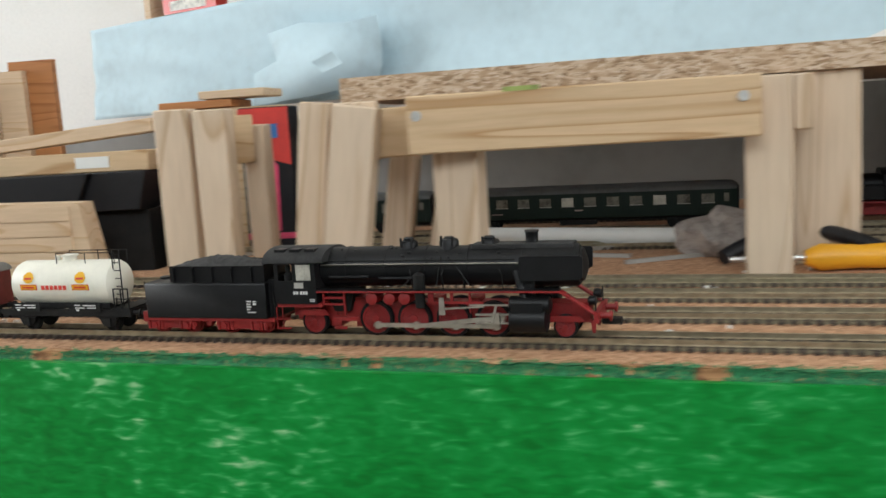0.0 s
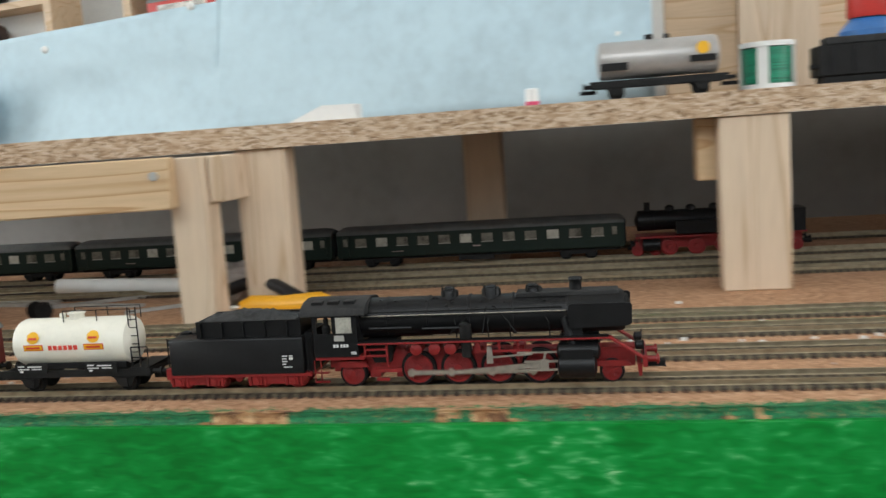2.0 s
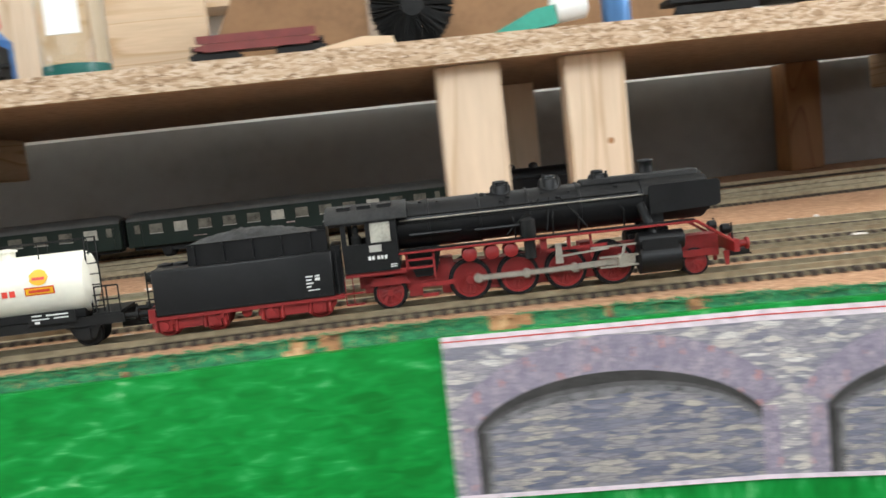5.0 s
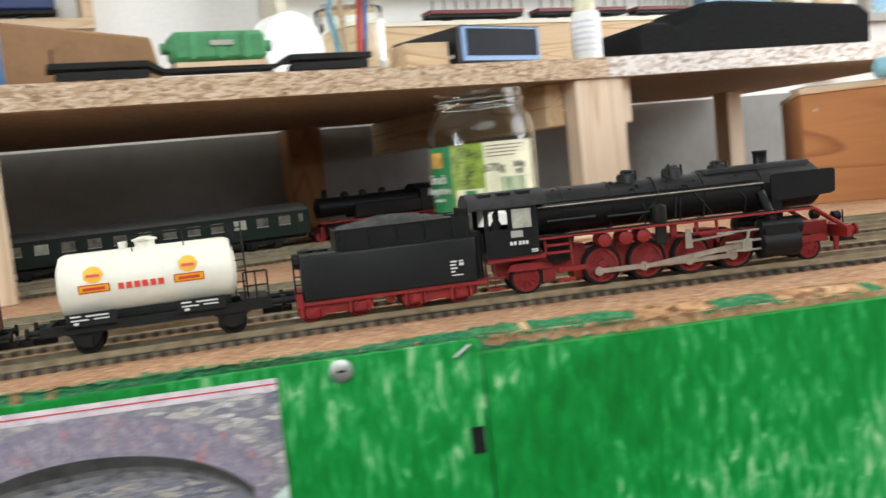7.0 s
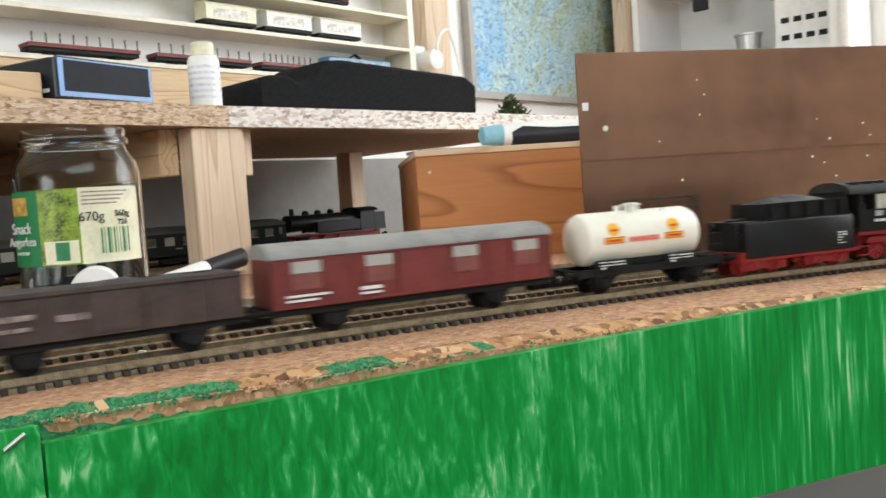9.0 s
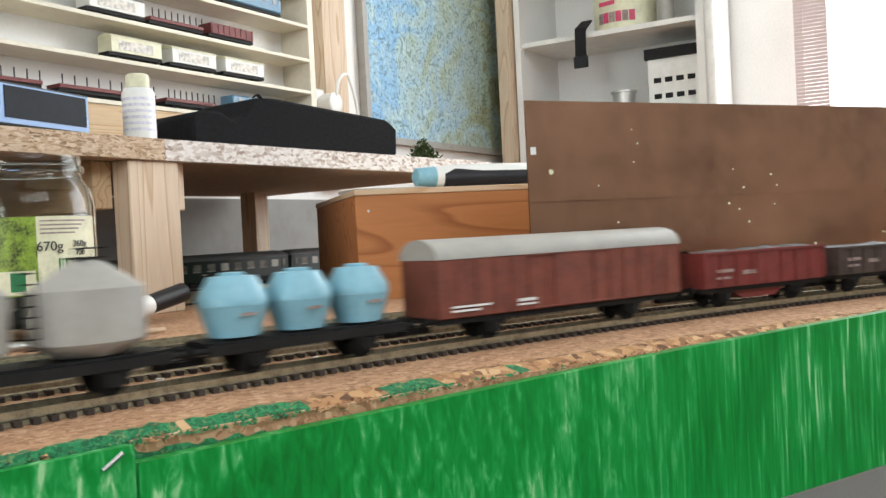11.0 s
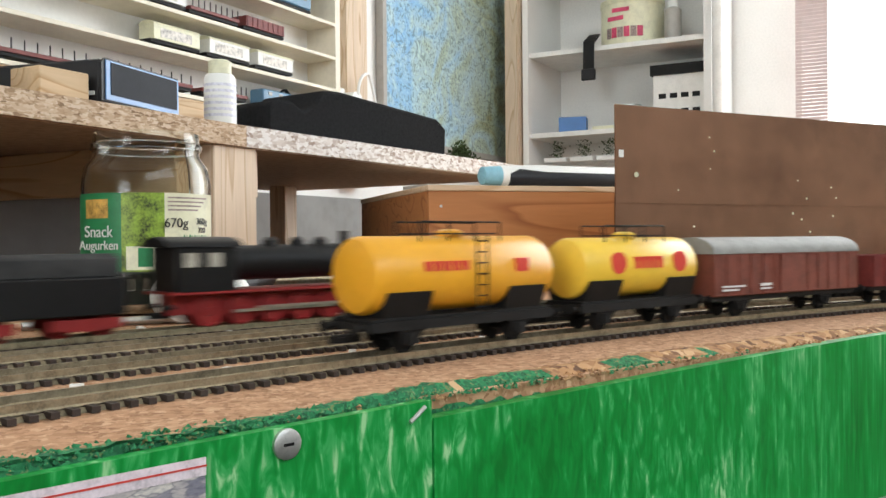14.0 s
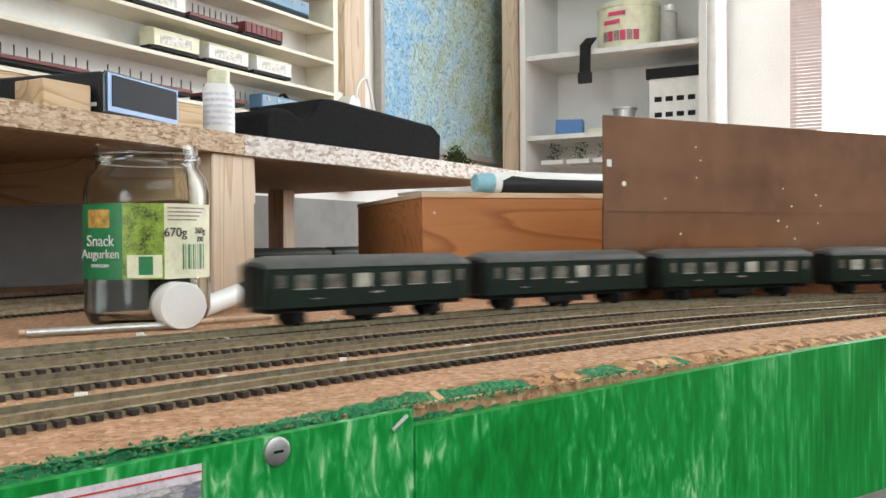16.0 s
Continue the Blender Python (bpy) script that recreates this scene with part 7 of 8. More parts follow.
def little_van(x, y, z, L, body_m, roof_m, kind_of, rz=0.0):
    names = {"van": "goods van", "tank": "tank wagon", "open": "open wagon", "stake": "stake wagon", "loco": "electric engine"}
    colours = {"van": "pale model goods van", "tank": "red model tank wagon", "open": "brown model open wagon", "stake": "brown model stake wagon", "loco": "blue-grey model electric engine"}
    t = thing("display_" + ("wagon" if kind_of != "loco" else "engine"), colours[kind_of] + " standing in the display rack", names[kind_of], pose(x, y, z, 0, 0, rz), "display models")
    part("frame", box(B(), -L / 2, L / 2, -0.011, 0.011, 0.008, 0.0125), BLACK_DULL, t)
    for sx in (-1, 1):
        wheelset(t, sx * L * 0.3, 0.0052)
    if kind_of == "van":
        part("body", box(B(), -L / 2 + 0.003, L / 2 - 0.003, -0.0145, 0.0145, 0.0126, 0.033), body_m, t)
        o = [(-0.0152, 0.033)] + [(-0.0152 * math.cos(k * math.pi / 8), 0.0331 + 0.006 * math.sin(k * math.pi / 8)) for k in range(9)] + [(0.0152, 0.033)]
        part("roof", extrude(B(), o, -L / 2 + 0.002, L / 2 - 0.002, "x"), roof_m, t)
        part("print_panel", box(B(), -L * 0.34, L * 0.30, -0.0150, -0.0146, 0.016, 0.029), mat_faintpanel, t)
    elif kind_of == "tank":
        part("tank", tank_shell(B(), -L / 2 + 0.004, L / 2 - 0.004, 0.0125, 0.026), body_m, t)
    elif kind_of == "open":
        part("body", box(B(), -L / 2 + 0.003, L / 2 - 0.003, -0.0145, 0.0145, 0.0126, 0.029), body_m, t)
        for k in range(8):
            part("rib", box(B(), -L / 2 + 0.005 + k * (L - 0.012) / 7, -L / 2 + 0.0062 + k * (L - 0.012) / 7, -0.0154, -0.0146, 0.0130, 0.029), body_m, t)
    elif kind_of == "stake":
        part("deck", box(B(), -L / 2, L / 2, -0.014, 0.014, 0.0126, 0.0175), body_m, t)
        for k in range(9):
            u = -L / 2 + 0.004 + k * (L - 0.008) / 8
            part("stake", box(B(), u - 0.0006, u + 0.0006, -0.0148, -0.0136, 0.0176, 0.030), BLACK_DULL, t)
    else:
        part("body", box(B(), -L / 2 + 0.002, L / 2 - 0.002, -0.0145, 0.0145, 0.0126, 0.036), body_m, t, "", 0.002)
        for k in range(5):
            part("window", box(B(), -L * 0.4 + k * L * 0.18, -L * 0.4 + k * L * 0.18 + 0.009, -0.0151, -0.0146, 0.026, 0.032), PANE, t)
        part("pantograph", extrude(B(), [(-0.015, 0.0362), (0.0, 0.046), (0.015, 0.0362), (0.0, 0.0445)], -0.004, 0.004, "y"), BLACK_DULL, t)
    return t


mat_faintpanel = mat("printed_van_side", (0.62, 0.58, 0.52), 0.5, vary=0.3, scale=160, bump=0)
BLUEGREY = mat("blue_grey_engine_paint", (0.10, 0.22, 0.34), 0.4, vary=0.06, bump=0.02)
LEVELS = (0.285, 0.345, 0.402, 0.462, 0.522, 0.582)
RX0, RX1, RY = 0.42, 1.30, 0.715
rack = thing("display_rack", "cream wall rack with shelves full of model wagons", "rack")
part("back_panel", box(B(), RX0, RX1, WY - 0.012, WY - 0.004, 0.24, 0.66), WALL, rack, "white back panel")
part("side_panel", box(B(), RX1, RX1 + 0.014, RY, WY - 0.004, 0.24, 0.66), RACKW, rack)
part("side_panel", box(B(), RX0 - 0.014, RX0, RY, WY - 0.004, 0.24, 0.66), RACKW, rack)
for z in LEVELS:
    part("rack_shelf", box(B(), RX0, RX1, RY, WY - 0.0121, z - 0.006, z), RACKW, rack, "", 0.0006)
part("base_board", box(B(), RX0, RX1, RY + 0.002, RY + 0.012, 0.225, 0.2785), PINE_X, rack, "bare pine strip")
stock = [(0, 0.70, 0.15, "stake", MAROON), (0, 0.88, 0.16, "stake", MAROON), (0, 1.03, 0.10, "stake", MAROON), (0, 1.19, 0.15, "loco", BLUEGREY), (1, 0.93, 0.095, "van", LABEL_C), (1, 1.04, 0.095, "van", WHITE), (1, 1.15, 0.095, "van", WHITE), (1, 0.55, 0.11, "open", DARK_BROWN), (2, 0.60, 0.11, "tank", REDPL), (2, 0.90, 0.10, "van", WHITE), (2, 1.01, 0.105, "stake", MAROON), (2, 1.125, 0.10, "open", MAROON), (3, 0.65, 0.12, "open", DARK_BROWN), (3, 0.90, 0.10, "open", MAROON), (3, 1.18, 0.14, "loco", BLUEGREY), (4, 0.8, 0.14, "loco", DARK_BROWN), (4, 1.05, 0.12, "van", WHITE)]
for lv, x, L, kd, m in stock:
    little_van(x, RY + 0.028, LEVELS[lv], L, m, ROOF if lv != 1 else LABEL_C, kd)

LRZ = math.degrees(math.atan(-0.245))
for (x0, L) in ((-1.79, 0.47), (-1.20, 0.52)):
    r2 = thing("display_case", "pine-framed display case with model wagons", "display case", pose(x0, paper_y(x0) + 0.075, 0.0, 0, 0, LRZ))
    part("back_panel", box(B(), 0, L, 0.045, 0.05, 0.300, 0.50), WALL, r2)
    part("bottom_rail", box(B(), -0.012, L + 0.012, 0, 0.05, 0.288, 0.300), PALE_WOOD, r2, "", 0.001)
    for u in (-0.012, L):
        part("upright", box(B(), u, u + 0.012, 0, 0.05, 0.3001, 0.50), PALE_WOOD, r2)
    part("case_shelf", box(B(), 0.0001, L - 0.0001, 0.004, 0.0449, 0.352, 0.360), PALE_WOOD, r2)
    for k in range(int(L / 0.13)):
        for z in (0.300, 0.360):
            px = x0 + (0.07 + k * 0.125) * math.cos(radians(LRZ)) - 0.022 * math.sin(radians(LRZ))
            py = paper_y(x0) + 0.075 + (0.07 + k * 0.125) * math.sin(radians(LRZ)) + 0.022 * math.cos(radians(LRZ))
            little_van(px, py, z, 0.11, (REDPL, BLUEGREY, WHITE, MAROON, DARK_BROWN)[(k * 2 + int(z * 50)) % 5], ROOF, ("tank", "loco", "van", "open")[(k + int(z * 60)) % 4], LRZ)
bt2 = thing("wall_batten", "broad pine batten on the wall behind the shelf", "batten")
part("batten", box(B(), -0.594, -0.28, 0.60, 0.62, 0.177, 0.30), PALE_WOOD, bt2)
part("upright", box(B(), -0.52, -0.44, 0.585, 0.599, 0.177, 0.50), PINE_Z, bt2)
case = thing("display_case", "pine-framed display case on the wall above the shelf", "display case")
part("back_panel", box(B(), -0.40, 0.18, 0.775, 0.782, 0.30, 0.45), WALL, case)
part("bottom_rail", box(B(), -0.412, 0.192, 0.72, 0.782, 0.288, 0.2999), PALE_WOOD, case)
for u in (-0.412, 0.18):
    part("upright", box(B(), u, u + 0.012, 0.72, 0.774, 0.30, 0.45), PALE_WOOD, case)
little_van(0.06, 0.745, 0.30, 0.19, NAVY, ROOF, "loco")
little_van(-0.2, 0.745, 0.30, 0.12, DARK_BROWN, ROOF, "open")
# added over the white wall: shade below the shelf put into a darker grey
t = thing("shade_strip", "added grey strip on the wall, darkened as shade under the shelf", "panel")
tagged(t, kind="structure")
part("strip", box(B(), -3.0, 2.1, WY - 0.0035, WY - 0.0005, BOARD, SHELF0 - 0.001), mat("under_shelf_shade_grey", (0.27, 0.265, 0.255), 0.85, vary=0.08, scale=8), t)

# ---- far wall ----


def map_material():
    m = bpy.data.materials.new("printed_map")
    m.use_nodes = True
    nt = m.node_tree
    bs = nt.nodes["Principled BSDF"]
    bs.inputs["Roughness"].default_value = 0.35
    tc = nt.nodes.new("ShaderNodeTexCoord")
    n1 = nt.nodes.new("ShaderNodeTexNoise")
    n1.inputs["Scale"].default_value, n1.inputs["Detail"].default_value, n1.inputs["Distortion"].default_value = 7, 8, 2.5
    n2 = nt.nodes.new("ShaderNodeTexNoise")
    n2.inputs["Scale"].default_value, n2.inputs["Detail"].default_value, n2.inputs["Distortion"].default_value = 45, 6, 3.0
    sep = nt.nodes.new("ShaderNodeSeparateXYZ")
    for n in (n1, n2, sep):
        nt.links.new(tc.outputs["Object"], n.inputs[0])
    a = nt.nodes.new("ShaderNodeMath")
    a.operation, a.inputs[1].default_value = "MULTIPLY_ADD", 0.55
    nt.links.new(sep.outputs[0], a.inputs[0])
    nt.links.new(n1.outputs[0], a.inputs[2])
    base = ramp(nt, a.outputs[0], [(0.42, (0.26, 0.50, 0.76)), (0.60, (0.44, 0.62, 0.70)), (0.76, (0.44, 0.56, 0.50)), (0.92, (0.36, 0.42, 0.28)), (1.0, (0.28, 0.27, 0.15))])
    lines = ramp(nt, n2.outputs[0], [(0.40, (0.35, 0.35, 0.3)), (0.48, (1, 1, 1)), (0.55, (0.75, 0.8, 0.8)), (0.62, (1.3, 1.2, 1.0))])
    mx = nt.nodes.new("ShaderNodeMix")
    mx.data_type, mx.blend_type = "RGBA", "MULTIPLY"
    mx.inputs[0].default_value = 0.75
    nt.links.new(base, mx.inputs[6])
    nt.links.new(lines, mx.inputs[7])
    nt.links.new(mx.outputs[2], bs.inputs["Base Color"])
    return m


mp = thing("wall_map", "large framed relief map in blue and green", "map", pose(1.56, WY - 0.012, 0.29))
part("sheet", box(B(), 0, 0.60, -0.002, 0, 0, 0.62), map_material(), mp)
for x0, x1, z0, z1 in ((-0.014, 0, -0.014, 0.634), (0.60, 0.614, -0.014, 0.634), (0, 0.60, -0.014, 0), (0, 0.60, 0.62, 0.634)):
    part("frame_bar", box(B(), x0, x1, -0.008, 0.010, z0, z1), SILVER, mp)
t = thing("wall_batten", "upright pine batten beside the map", "batten")
part("batten", box(B(), 1.40, 1.47, WY - 0.03, WY - 0.002, 0.177, 0.95), PINE_Z, t)
t = thing("power_plug", "white mains plug with a white cable", "plug", pose(1.385, WY - 0.035, 0.335))
part("socket", box(B(), -0.032, 0.032, 0.01, 0.034, -0.03, 0.03), CAP, t, "", 0.003)
part("plug", lathe(B(), [(0.010, -0.03), (0.019, -0.026), (0.019, 0.0), (0.014, 0.009)], 20, (0.004, 0, 0), "y"), CAP, t)
bm = B()
prev = None
for k in range(18):
    a = math.pi * k / 17
    p = Vector((0.004 + 0.034 * (1 - math.cos(a)), -0.028, 0.012 + 0.045 * math.sin(a) - (0.07 * max(0, k - 9) / 8)))
    if prev:
        tube(bm, prev, p, 0.003, 8)
    prev = p
part("cable", bm, CAP, t)

cab = thing("wall_cupboard", "open white cupboard with shelves on the far wall", "cupboard")
CXF, CXB = EX - 0.03, EX + 0.2
part("back_panel", box(B(), CXB, CXB + 0.01, 0.24, 0.68, 0.05, 0.95), WALL, cab)
part("side_panel", box(B(), CXF, CXB + 0.01, 0.68, 0.695, 0.05, 0.95), WALL, cab)
part("side_panel", box(B(), CXF, CXB + 0.01, 0.222, 0.2399, 0.05, 0.95), WALL, cab)
for z in (0.33, 0.535, 0.75):
    part("cupboard_shelf", box(B(), CXF + 0.01, CXB - 0.0001, 0.24, 0.68, z, z + 0.012), WHITE, cab)
t = thing("door_post", "upright timber post beside the cupboard", "post")
part("post", box(B(), CXF - 0.02, CXF + 0.02, 0.70, 0.735, BOARD, 0.95), PINE_Z, t)
t = thing("pipe_post", "white pipe beside the cupboard", "pipe")
part("pipe", tube(B(), (CXF - 0.01, 0.205, -0.5), (CXF - 0.01, 0.205, 0.95), 0.014, 14), WHITE, t)
t = thing("sweet_tin", "round cream tin with pink printing", "tin", pose(EX + 0.08, 0.44, 0.547))
part("tin", lathe(B(), [(0.076, 0.0), (0.078, 0.002), (0.078, 0.105), (0.080, 0.106), (0.080, 0.118), (0.075, 0.119)], 34), LABEL_C, t)
for k in range(6):
    a = radians(150 + k * 12)
    part("print_patch", box(B(), -0.007, 0.007, -0.0006, 0.0006, 0.02, 0.045, pose(0.0785 * math.cos(a), 0.0785 * math.sin(a), 0, 0, 0, math.degrees(a) + 90)), PINK if k % 2 else mat_faint, t)
for k in range(2):
    a = radians(165 + k * 10)
    part("lettering_bar", box(B(), -0.022, 0.022, -0.0006, 0.0006, 0.062 + k * 0.02, 0.072 + k * 0.02, pose(0.0787 * math.cos(a), 0.0787 * math.sin(a), 0, 0, 0, math.degrees(a) + 90)), PINK, t)
t = thing("spray_can", "grey spray can with a white top", "can", pose(EX + 0.03, 0.325, 0.547))
part("can", lathe(B(), [(0.019, 0), (0.02, 0.002), (0.02, 0.075), (0.012, 0.082)], 20), SILVER, t)
part("top", lathe(B(), [(0.012, 0.0821), (0.012, 0.096), (0.006, 0.098)], 18), CAP, t)
t = thing("strap", "black strap with a buckle hanging over the shelf edge", "strap", pose(CXF - 0.002, 0.515, 0.5485))
part("webbing", extrude(B(), [(-0.004, 0.0), (-0.001, 0.0), (-0.001, 0.004), (0.04, 0.030), (0.04, 0.034), (-0.006, 0.008), (-0.010, -0.06), (-0.007, -0.06)], -0.014, 0.014, "y"), BLACK_DULL, t)
part("buckle", box(B(), -0.013, -0.005, -0.018, 0.018, -0.088, -0.0601), BLACK_PLASTIC, t, "", 0.002)
t = thing("product_carton", "white carton printed with small black pictures", "carton", pose(EX + 0.03, 0.25, 0.343))
part("carton", box(B(), 0, 0.14, 0.002, 0.125, 0, 0.125), WHITE, t, "", 0.001)
for i in range(4):
    for j in range(2):
        part("picture_patch", box(B(), -0.0008, -0.0001, 0.012 + i * 0.027, 0.030 + i * 0.027, 0.03 + j * 0.038, 0.042 + j * 0.038), BLACK_DULL, t)
part("black_band", box(B(), -0.006, 0.146, -0.004, 0.131, 0.1252, 0.15), BLACK_DULL, t, "dark tray on top")
t = thing("metal_cup", "grey metal cup on the cupboard shelf", "cup", pose(EX + 0.04, 0.44, 0.343))
part("cup", lathe(B(), [(0.024, 0), (0.028, 0.055), (0.032, 0.056), (0.032, 0.06), (0.026, 0.06)], 24), STEEL, t)
t = thing("blue_carton", "small blue carton on the cupboard shelf", "carton", pose(EX + 0.02, 0.58, 0.343, 0, 0, 15))
part("carton", box(B(), 0, 0.05, -0.035, 0.035, 0, 0.04), BLUEPL, t, "", 0.001)
t = thing("paper_stack", "stack of papers and card on the cupboard shelf", "papers", pose(EX + 0.0, 0.46, 0.343))
part("stack", box(B(), 0, 0.1, -0.02, 0.06, 0, 0.009), LABEL_C, t)
for y in (0.62, 0.55, 0.48):
    t = thing("model_bush", "small olive model tree in the cupboard", "bush", pose(EX + 0.02, y, 0.28))
    bm = B()
    for k in range(120):
        p = Vector((random.gauss(0, 0.008), random.gauss(0, 0.009), random.uniform(0.0, 0.042)))
        r = random.uniform(0.002, 0.004)
        vs = [bm.verts.new(p + Vector((random.uniform(-r, r), random.uniform(-r, r), random.uniform(-r, r)))) for _ in range(4)]
        for f in ((0, 1, 2), (0, 2, 3), (0, 3, 1), (1, 3, 2)):
            bm.faces.new([vs[i] for i in f])
    part("leaves", bm, LEAF, t)
    part("stand", box(B(), -0.02, 0.10, -0.03, 0.03, -0.012, -0.001), WHITE, t)
bl = thing("window_blind", "pale slatted venetian blind at the window", "blind")
SLAT = mat("pinkish_blind_slat", (0.55, 0.44, 0.42), 0.5, vary=0.05, bump=0)
for k in range(90):
    part("slat", box(B(), EX + 0.185, EX + 0.19, -0.005, 0.068, 0.18 + k * 0.0087, 0.1875 + k * 0.0087), SLAT, bl)

# ---- clutter at the left end ----
t = thing("toy_package", "black and pink boxed package standing upright", "package", pose(-1.447, 0.40, BOARD, 0, 0, 8))
part("carton", box(B(), -0.026, 0.026, 0, 0.03, 0, 0.143), BLACK_PLASTIC, t, "", 0.001)
part("red_panel", extrude(B(), [(-0.0258, 0.10), (0.0258, 0.085), (0.0258, 0.142), (-0.0258, 0.142)], -0.0006, -0.0001, "y"), REDPL, t)
part("pink_picture", extrude(B(), [(-0.010, 0.02), (0.010, 0.02), (0.012, 0.085), (0.002, 0.095), (-0.012, 0.085)], -0.0008, -0.0001, "y"), PINK, t)
part("blue_badge", box(B(), -0.014, 0.014, -0.0012, -0.0007, 0.112, 0.126), BLUEPL, t)
part("pink_base", box(B(), -0.0258, 0.0258, -0.0006, -0.0001, 0.012, 0.018), PINK, t)
t = thing("plank_pile", "pile of thin wooden offcuts", "planks", pose(-1.515, 0.42, 0.148, 0, 0, 6))
for k, (dx, w, dz) in enumerate(((0, 0.10, 0), (0.02, 0.12, 0.009), (-0.01, 0.08, 0.018), (0.03, 0.07, 0.027))):
    part("plank", box(B(), dx - w / 2, dx + w / 2, -0.02, 0.03, dz, dz + 0.008), (ORANGE_WOOD, PALE_WOOD)[k % 2], t, "", 0.0008)
part("support", box(B(), -0.06, 0.05, -0.01, 0.02, BOARD - 0.148, -0.0002), PINE_X, t)
t = thing("long_plank", "long pale plank lying across the clutter", "plank", pose(-1.60, 0.30, 0.1385, 0, -4, 3))
part("plank", box(B(), -0.20, 0.10, -0.012, 0.012, 0.0, 0.012), PALE_WOOD, t, "", 0.0008)
t = thing("long_plank", "pine plank with a small white label", "plank", pose(-1.60, 0.29, 0.1117, 0, 0, 3))
part("plank", box(B(), -0.20, 0.10, -0.012, 0.012, 0.0, 0.018), PINE_X, t, "", 0.0008)
part("label_tag", box(B(), 0.025, 0.06, -0.0126, -0.0121, 0.004, 0.014), CAP, t)
for x, y, s in ((-1.615, 0.27, 1.0), (-1.535, 0.285, 0.55)):
    t = thing("black_tray", "black plastic tray with dark contents", "tray", pose(x, y, BOARD + 0.0, 0, 0, 6))
    part("pedestal", box(B(), -0.05 * s, 0.05 * s, 0.0, 0.05, 0, 0.056), BLACK_DULL, t)
    part("tray", extrude(B(), [(-0.055 * s, 0.0562), (0.045 * s, 0.0562), (0.062 * s, 0.091), (-0.07 * s, 0.091)], -0.01, 0.055, "y"), BLACK_PLASTIC, t, "", 0.001)
t = thing("model_house", "bare wooden model wall with clapboards", "model wall", pose(-1.548, 0.20, BOARD, 0, 0, 4))
part("wall", extrude(B(), [(-0.09, 0), (0.050, 0), (0.036, 0.070), (-0.09, 0.072)], 0, 0.02, "y"), PALE_WOOD, t)
for k in range(5):
    part("board_line", box(B(), -0.088, 0.028, -0.0012, -0.0001, 0.006 + k * 0.0125, 0.0175 + k * 0.0125), PALE_WOOD, t)
t = thing("black_pipe", "thick black foam pipe lying on the table", "pipe")
part("pipe", tube(B(), (-1.62, 0.315, BOARD + 0.038), (-1.45, 0.335, BOARD + 0.038), 0.013, 16), FOAM, t)
part("bearer", box(B(), -1.60, -1.47, 0.31, 0.345, BOARD, BOARD + 0.0255), BLACK_DULL, t)
t = thing("leaning_boards", "chipboard and wood panels leaning at the wall", "boards", pose(-1.85, 0.50, BOARD + 0.0, 0, 0, 8))
for k in range(3):
    part("panel", box(B(), -0.08 + k * 0.035, -0.05 + k * 0.035 + 0.03, 0.01 * k, 0.01 * k + 0.009, 0, 0.20 + 0.012 * k), (CHIP_EDGE, PALE_WOOD, ORANGE_WOOD)[k], t)
t = thing("white_tube", "white cardboard tube lying under the trestle", "tube")
part("tube", tube(B(), (-1.23, 0.42, BOARD + 0.008), (-1.04, 0.385, BOARD + 0.008), 0.008, 18), CAP, t)
t = thing("plaster_rock", "lumpy grey plaster rock", "rock", pose(-1.01, 0.345, BOARD))
bm = B()
bmesh.ops.create_icosphere(bm, subdivisions=3, radius=0.04)
for v in bm.verts:
    v.co = Vector((v.co.x, v.co.y * 0.7, max(0.0, v.co.z * 0.6 + 0.012))) * (1 + 0.35 * noise.noise(v.co * 45))
    v.co.z = max(0.0, v.co.z)
part("rock", bm, mat("grey_plaster", (0.38, 0.34, 0.31), 0.9, vary=0.25, scale=120, bump=0.8), t)
t = thing("screwdriver", "screwdriver with an amber handle and black grip", "screwdriver", pose(-0.925, 0.262, BOARD + 0.0098, 0, -90, 6))
part("handle", lathe(B(), [(0.006, -0.038), (0.0095, -0.030), (0.008, 0.0), (0.0095, 0.026), (0.005, 0.036)], 16), AMBER, t)
part("shaft", tube(B(), (0, 0, 0.036), (0, 0, 0.085), 0.0022, 8), STEEL, t)
bm = B()
prev = None
for k in range(26):
    u = k / 25
    p = Vector((-1.015 + 0.12 * u, 0.285 + 0.02 * math.sin(u * 5), BOARD + 0.006 + 0.018 * math.sin(math.pi * u)))
    if prev:
        tube(bm, prev, p, 0.0055, 10)
    prev = p
t = thing("black_cable", "thick black cable lying in a loop", "cable")
part("cable", bm, BLACK_PLASTIC, t)
t = thing("loose_wheelset", "loose black wheel pair on the table", "wheelset", pose(-1.165, 0.29, BOARD - 0.0002, 0, 0, 70))
wheelset(t, 0, 0.0075)
for k in range(9):
    x, y = -1.45 + k * 0.055, 0.37 + 0.03 * math.sin(k * 2.1)
    t = thing("thin_strip", "thin metal or wooden strip lying loose on the table", "strip", pose(x, y, BOARD, 0, 0, 8 + 25 * math.sin(k * 3.3)))
    part("strip", box(B(), -0.09, 0.09, -0.0025, 0.0025, 0.0002, 0.003), (STEEL, PALE_WOOD, SILVER)[k % 3], t)
t = thing("small_disc", "flat white plastic disc between the tracks", "disc", pose(-0.195, 0.295, BOARD))
part("disc", lathe(B(), [(0.02, 0.0), (0.021, 0.001), (0.021, 0.007), (0.018, 0.0085)], 26), CAP, t)


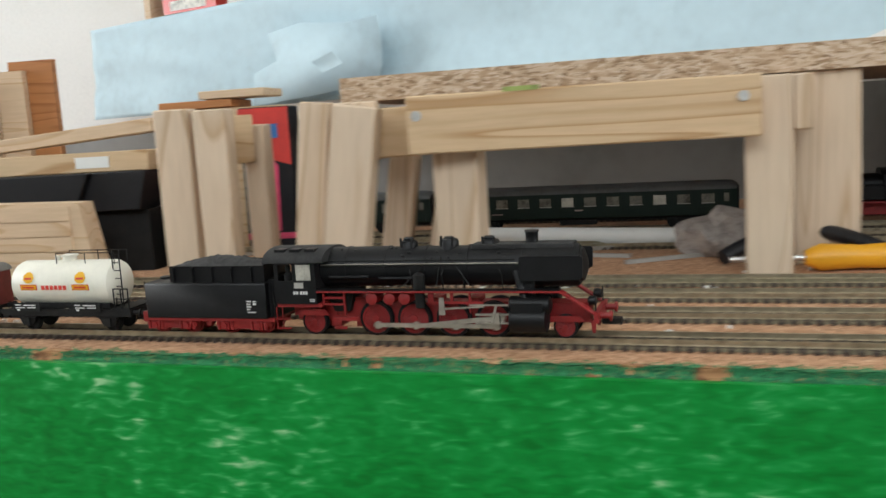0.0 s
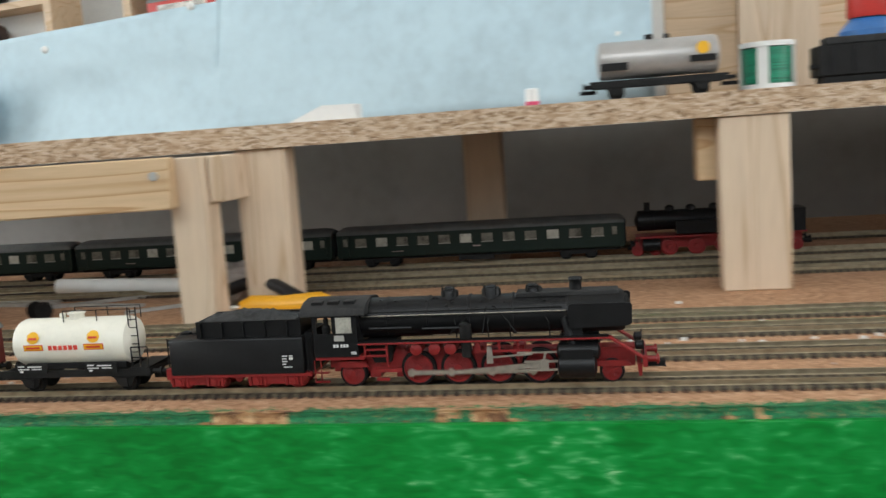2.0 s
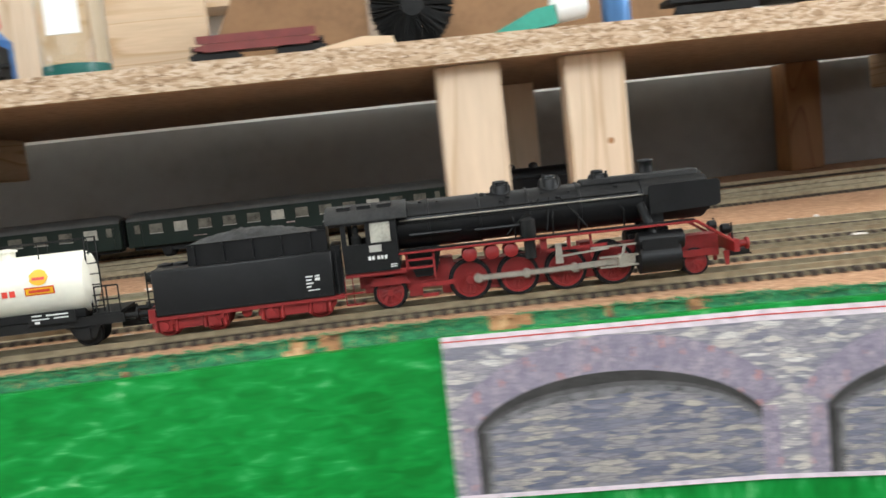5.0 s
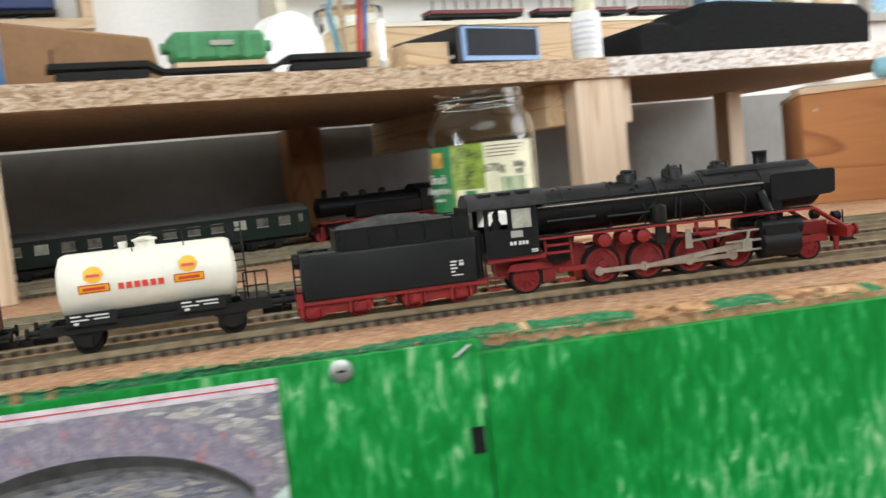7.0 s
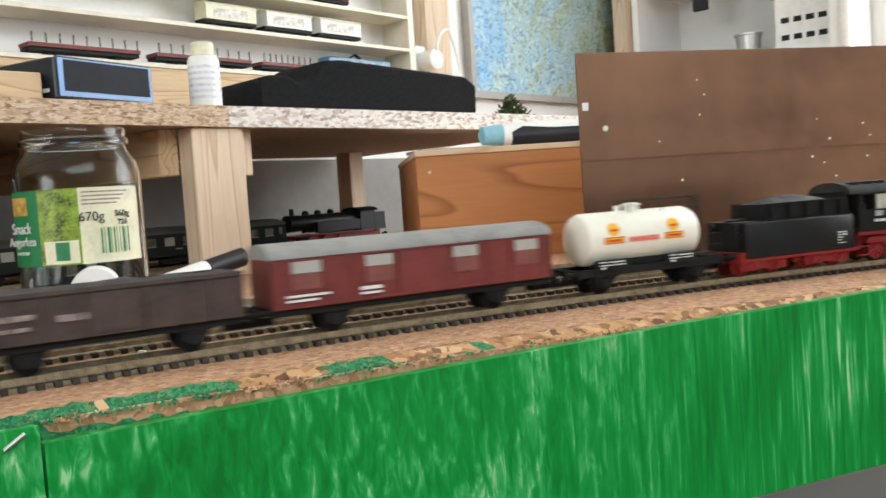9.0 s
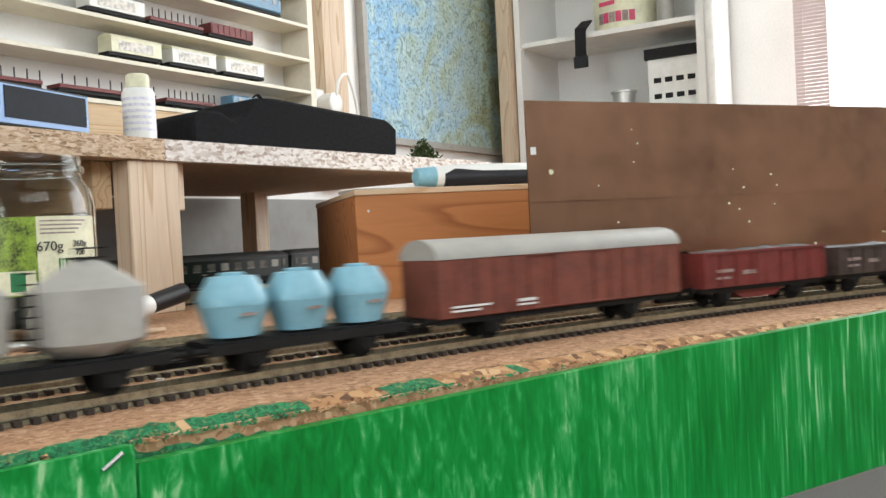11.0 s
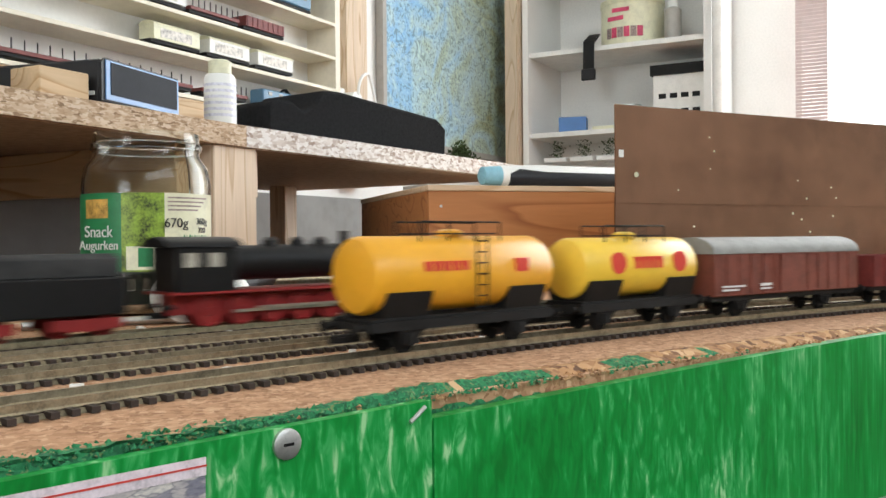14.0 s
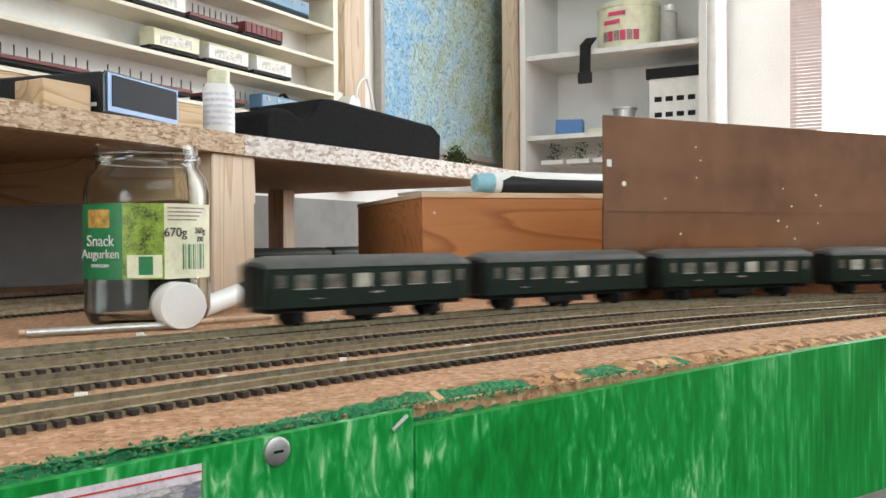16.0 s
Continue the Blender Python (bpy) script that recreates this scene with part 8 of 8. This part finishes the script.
# ---- what moves ----
def lead_at(t):
    ease = float(np.interp(t, (0, 0.5, 1, 1.5, 2, 2.5, 3.2, 4.2, 5.3, 6, 6.5, 7, 7.5, 8, 8.5, 9, 11.5), (0.0083, 0.0015, -0.0012, -0.003, -0.0035, -0.0050, -0.0046, 0.005, 0.017, 0.0165, 0.0115, 0.0095, 0.006, 0.003, 0.0, 0.012, 0)))
    return ease - 1.095 + (V * t if t < 9 else V * 9 + 0.258 * (t - 9))


def pass_at(t):
    return 0.994 + 0.42 * (max(t, 7.9) - 16)


def rear_at(t):
    return float(np.interp(t, (0, 1, 2, 3.2, 7, 11.5, 12.5, 14, 16), (-1.0, -0.828, -0.645, -0.424, 0.345, 1.355, 1.575, 1.78, 1.86)))


def motions():
    times = [k * 0.5 for k in range(33)]
    for ob, off, half, line in MOVERS:
        rows = []
        for t in times:
            if line == "main":
                if half is None:
                    x0, y0, _ = on_track(lead_at(t) - 0.1385)
                    x1, y1, _ = on_track(lead_at(t))
                    rows.append((t, pose(x1, y1, RAILTOP, 0, 0, math.degrees(math.atan2(y1 - y0, x1 - x0)))))
                else:
                    rows.append((t, rail_pose(lead_at(t) + off, half)))
            elif line == "pass":
                rows.append((t, rail_pose(pass_at(t) + off, half, OFFS[3])))
            else:
                rows.append((t, pose(rear_at(t) + off, 0.49, RAILTOP, 0, 0, 180 if line == "rear_back" else 0)))
        walk(ob, rows)
    fine = [k / 15 for k in range(241)]
    for ob, x, r, parent in WHEELS:
        walk(ob, [(t, pose(x, 0, r, 0, math.degrees((lead_at(t) + 1.095) / r), 0)) for t in fine])
    rod_rows, main_rows = [], []
    for t in fine:
        a = (lead_at(t) + 1.095) / 0.0092
        px, pz = 0.0036 * math.cos(a), 0.0092 - 0.0036 * math.sin(a)
        rod_rows.append((t, pose(px, 0, pz)))
        main_rows.append((t, pose(DRIVERS[2] + 0.0466 + px, 0, 0.0111, 0, 0, 0)))
    walk(rod, rod_rows)
    main_rows = []
    for t in fine:
        a = (lead_at(t) + 1.095) / 0.0092
        px, pz = DRIVERS[2] + 0.0036 * math.cos(a), 0.0092 - 0.0036 * math.sin(a)
        tilt = math.degrees(math.asin((pz - 0.0112) / 0.0465))
        main_rows.append((t, pose(px, 0, pz, 0, tilt, 0) @ pose(0.0465, 0, 0)))
    walk(mainrod, main_rows)


motions()
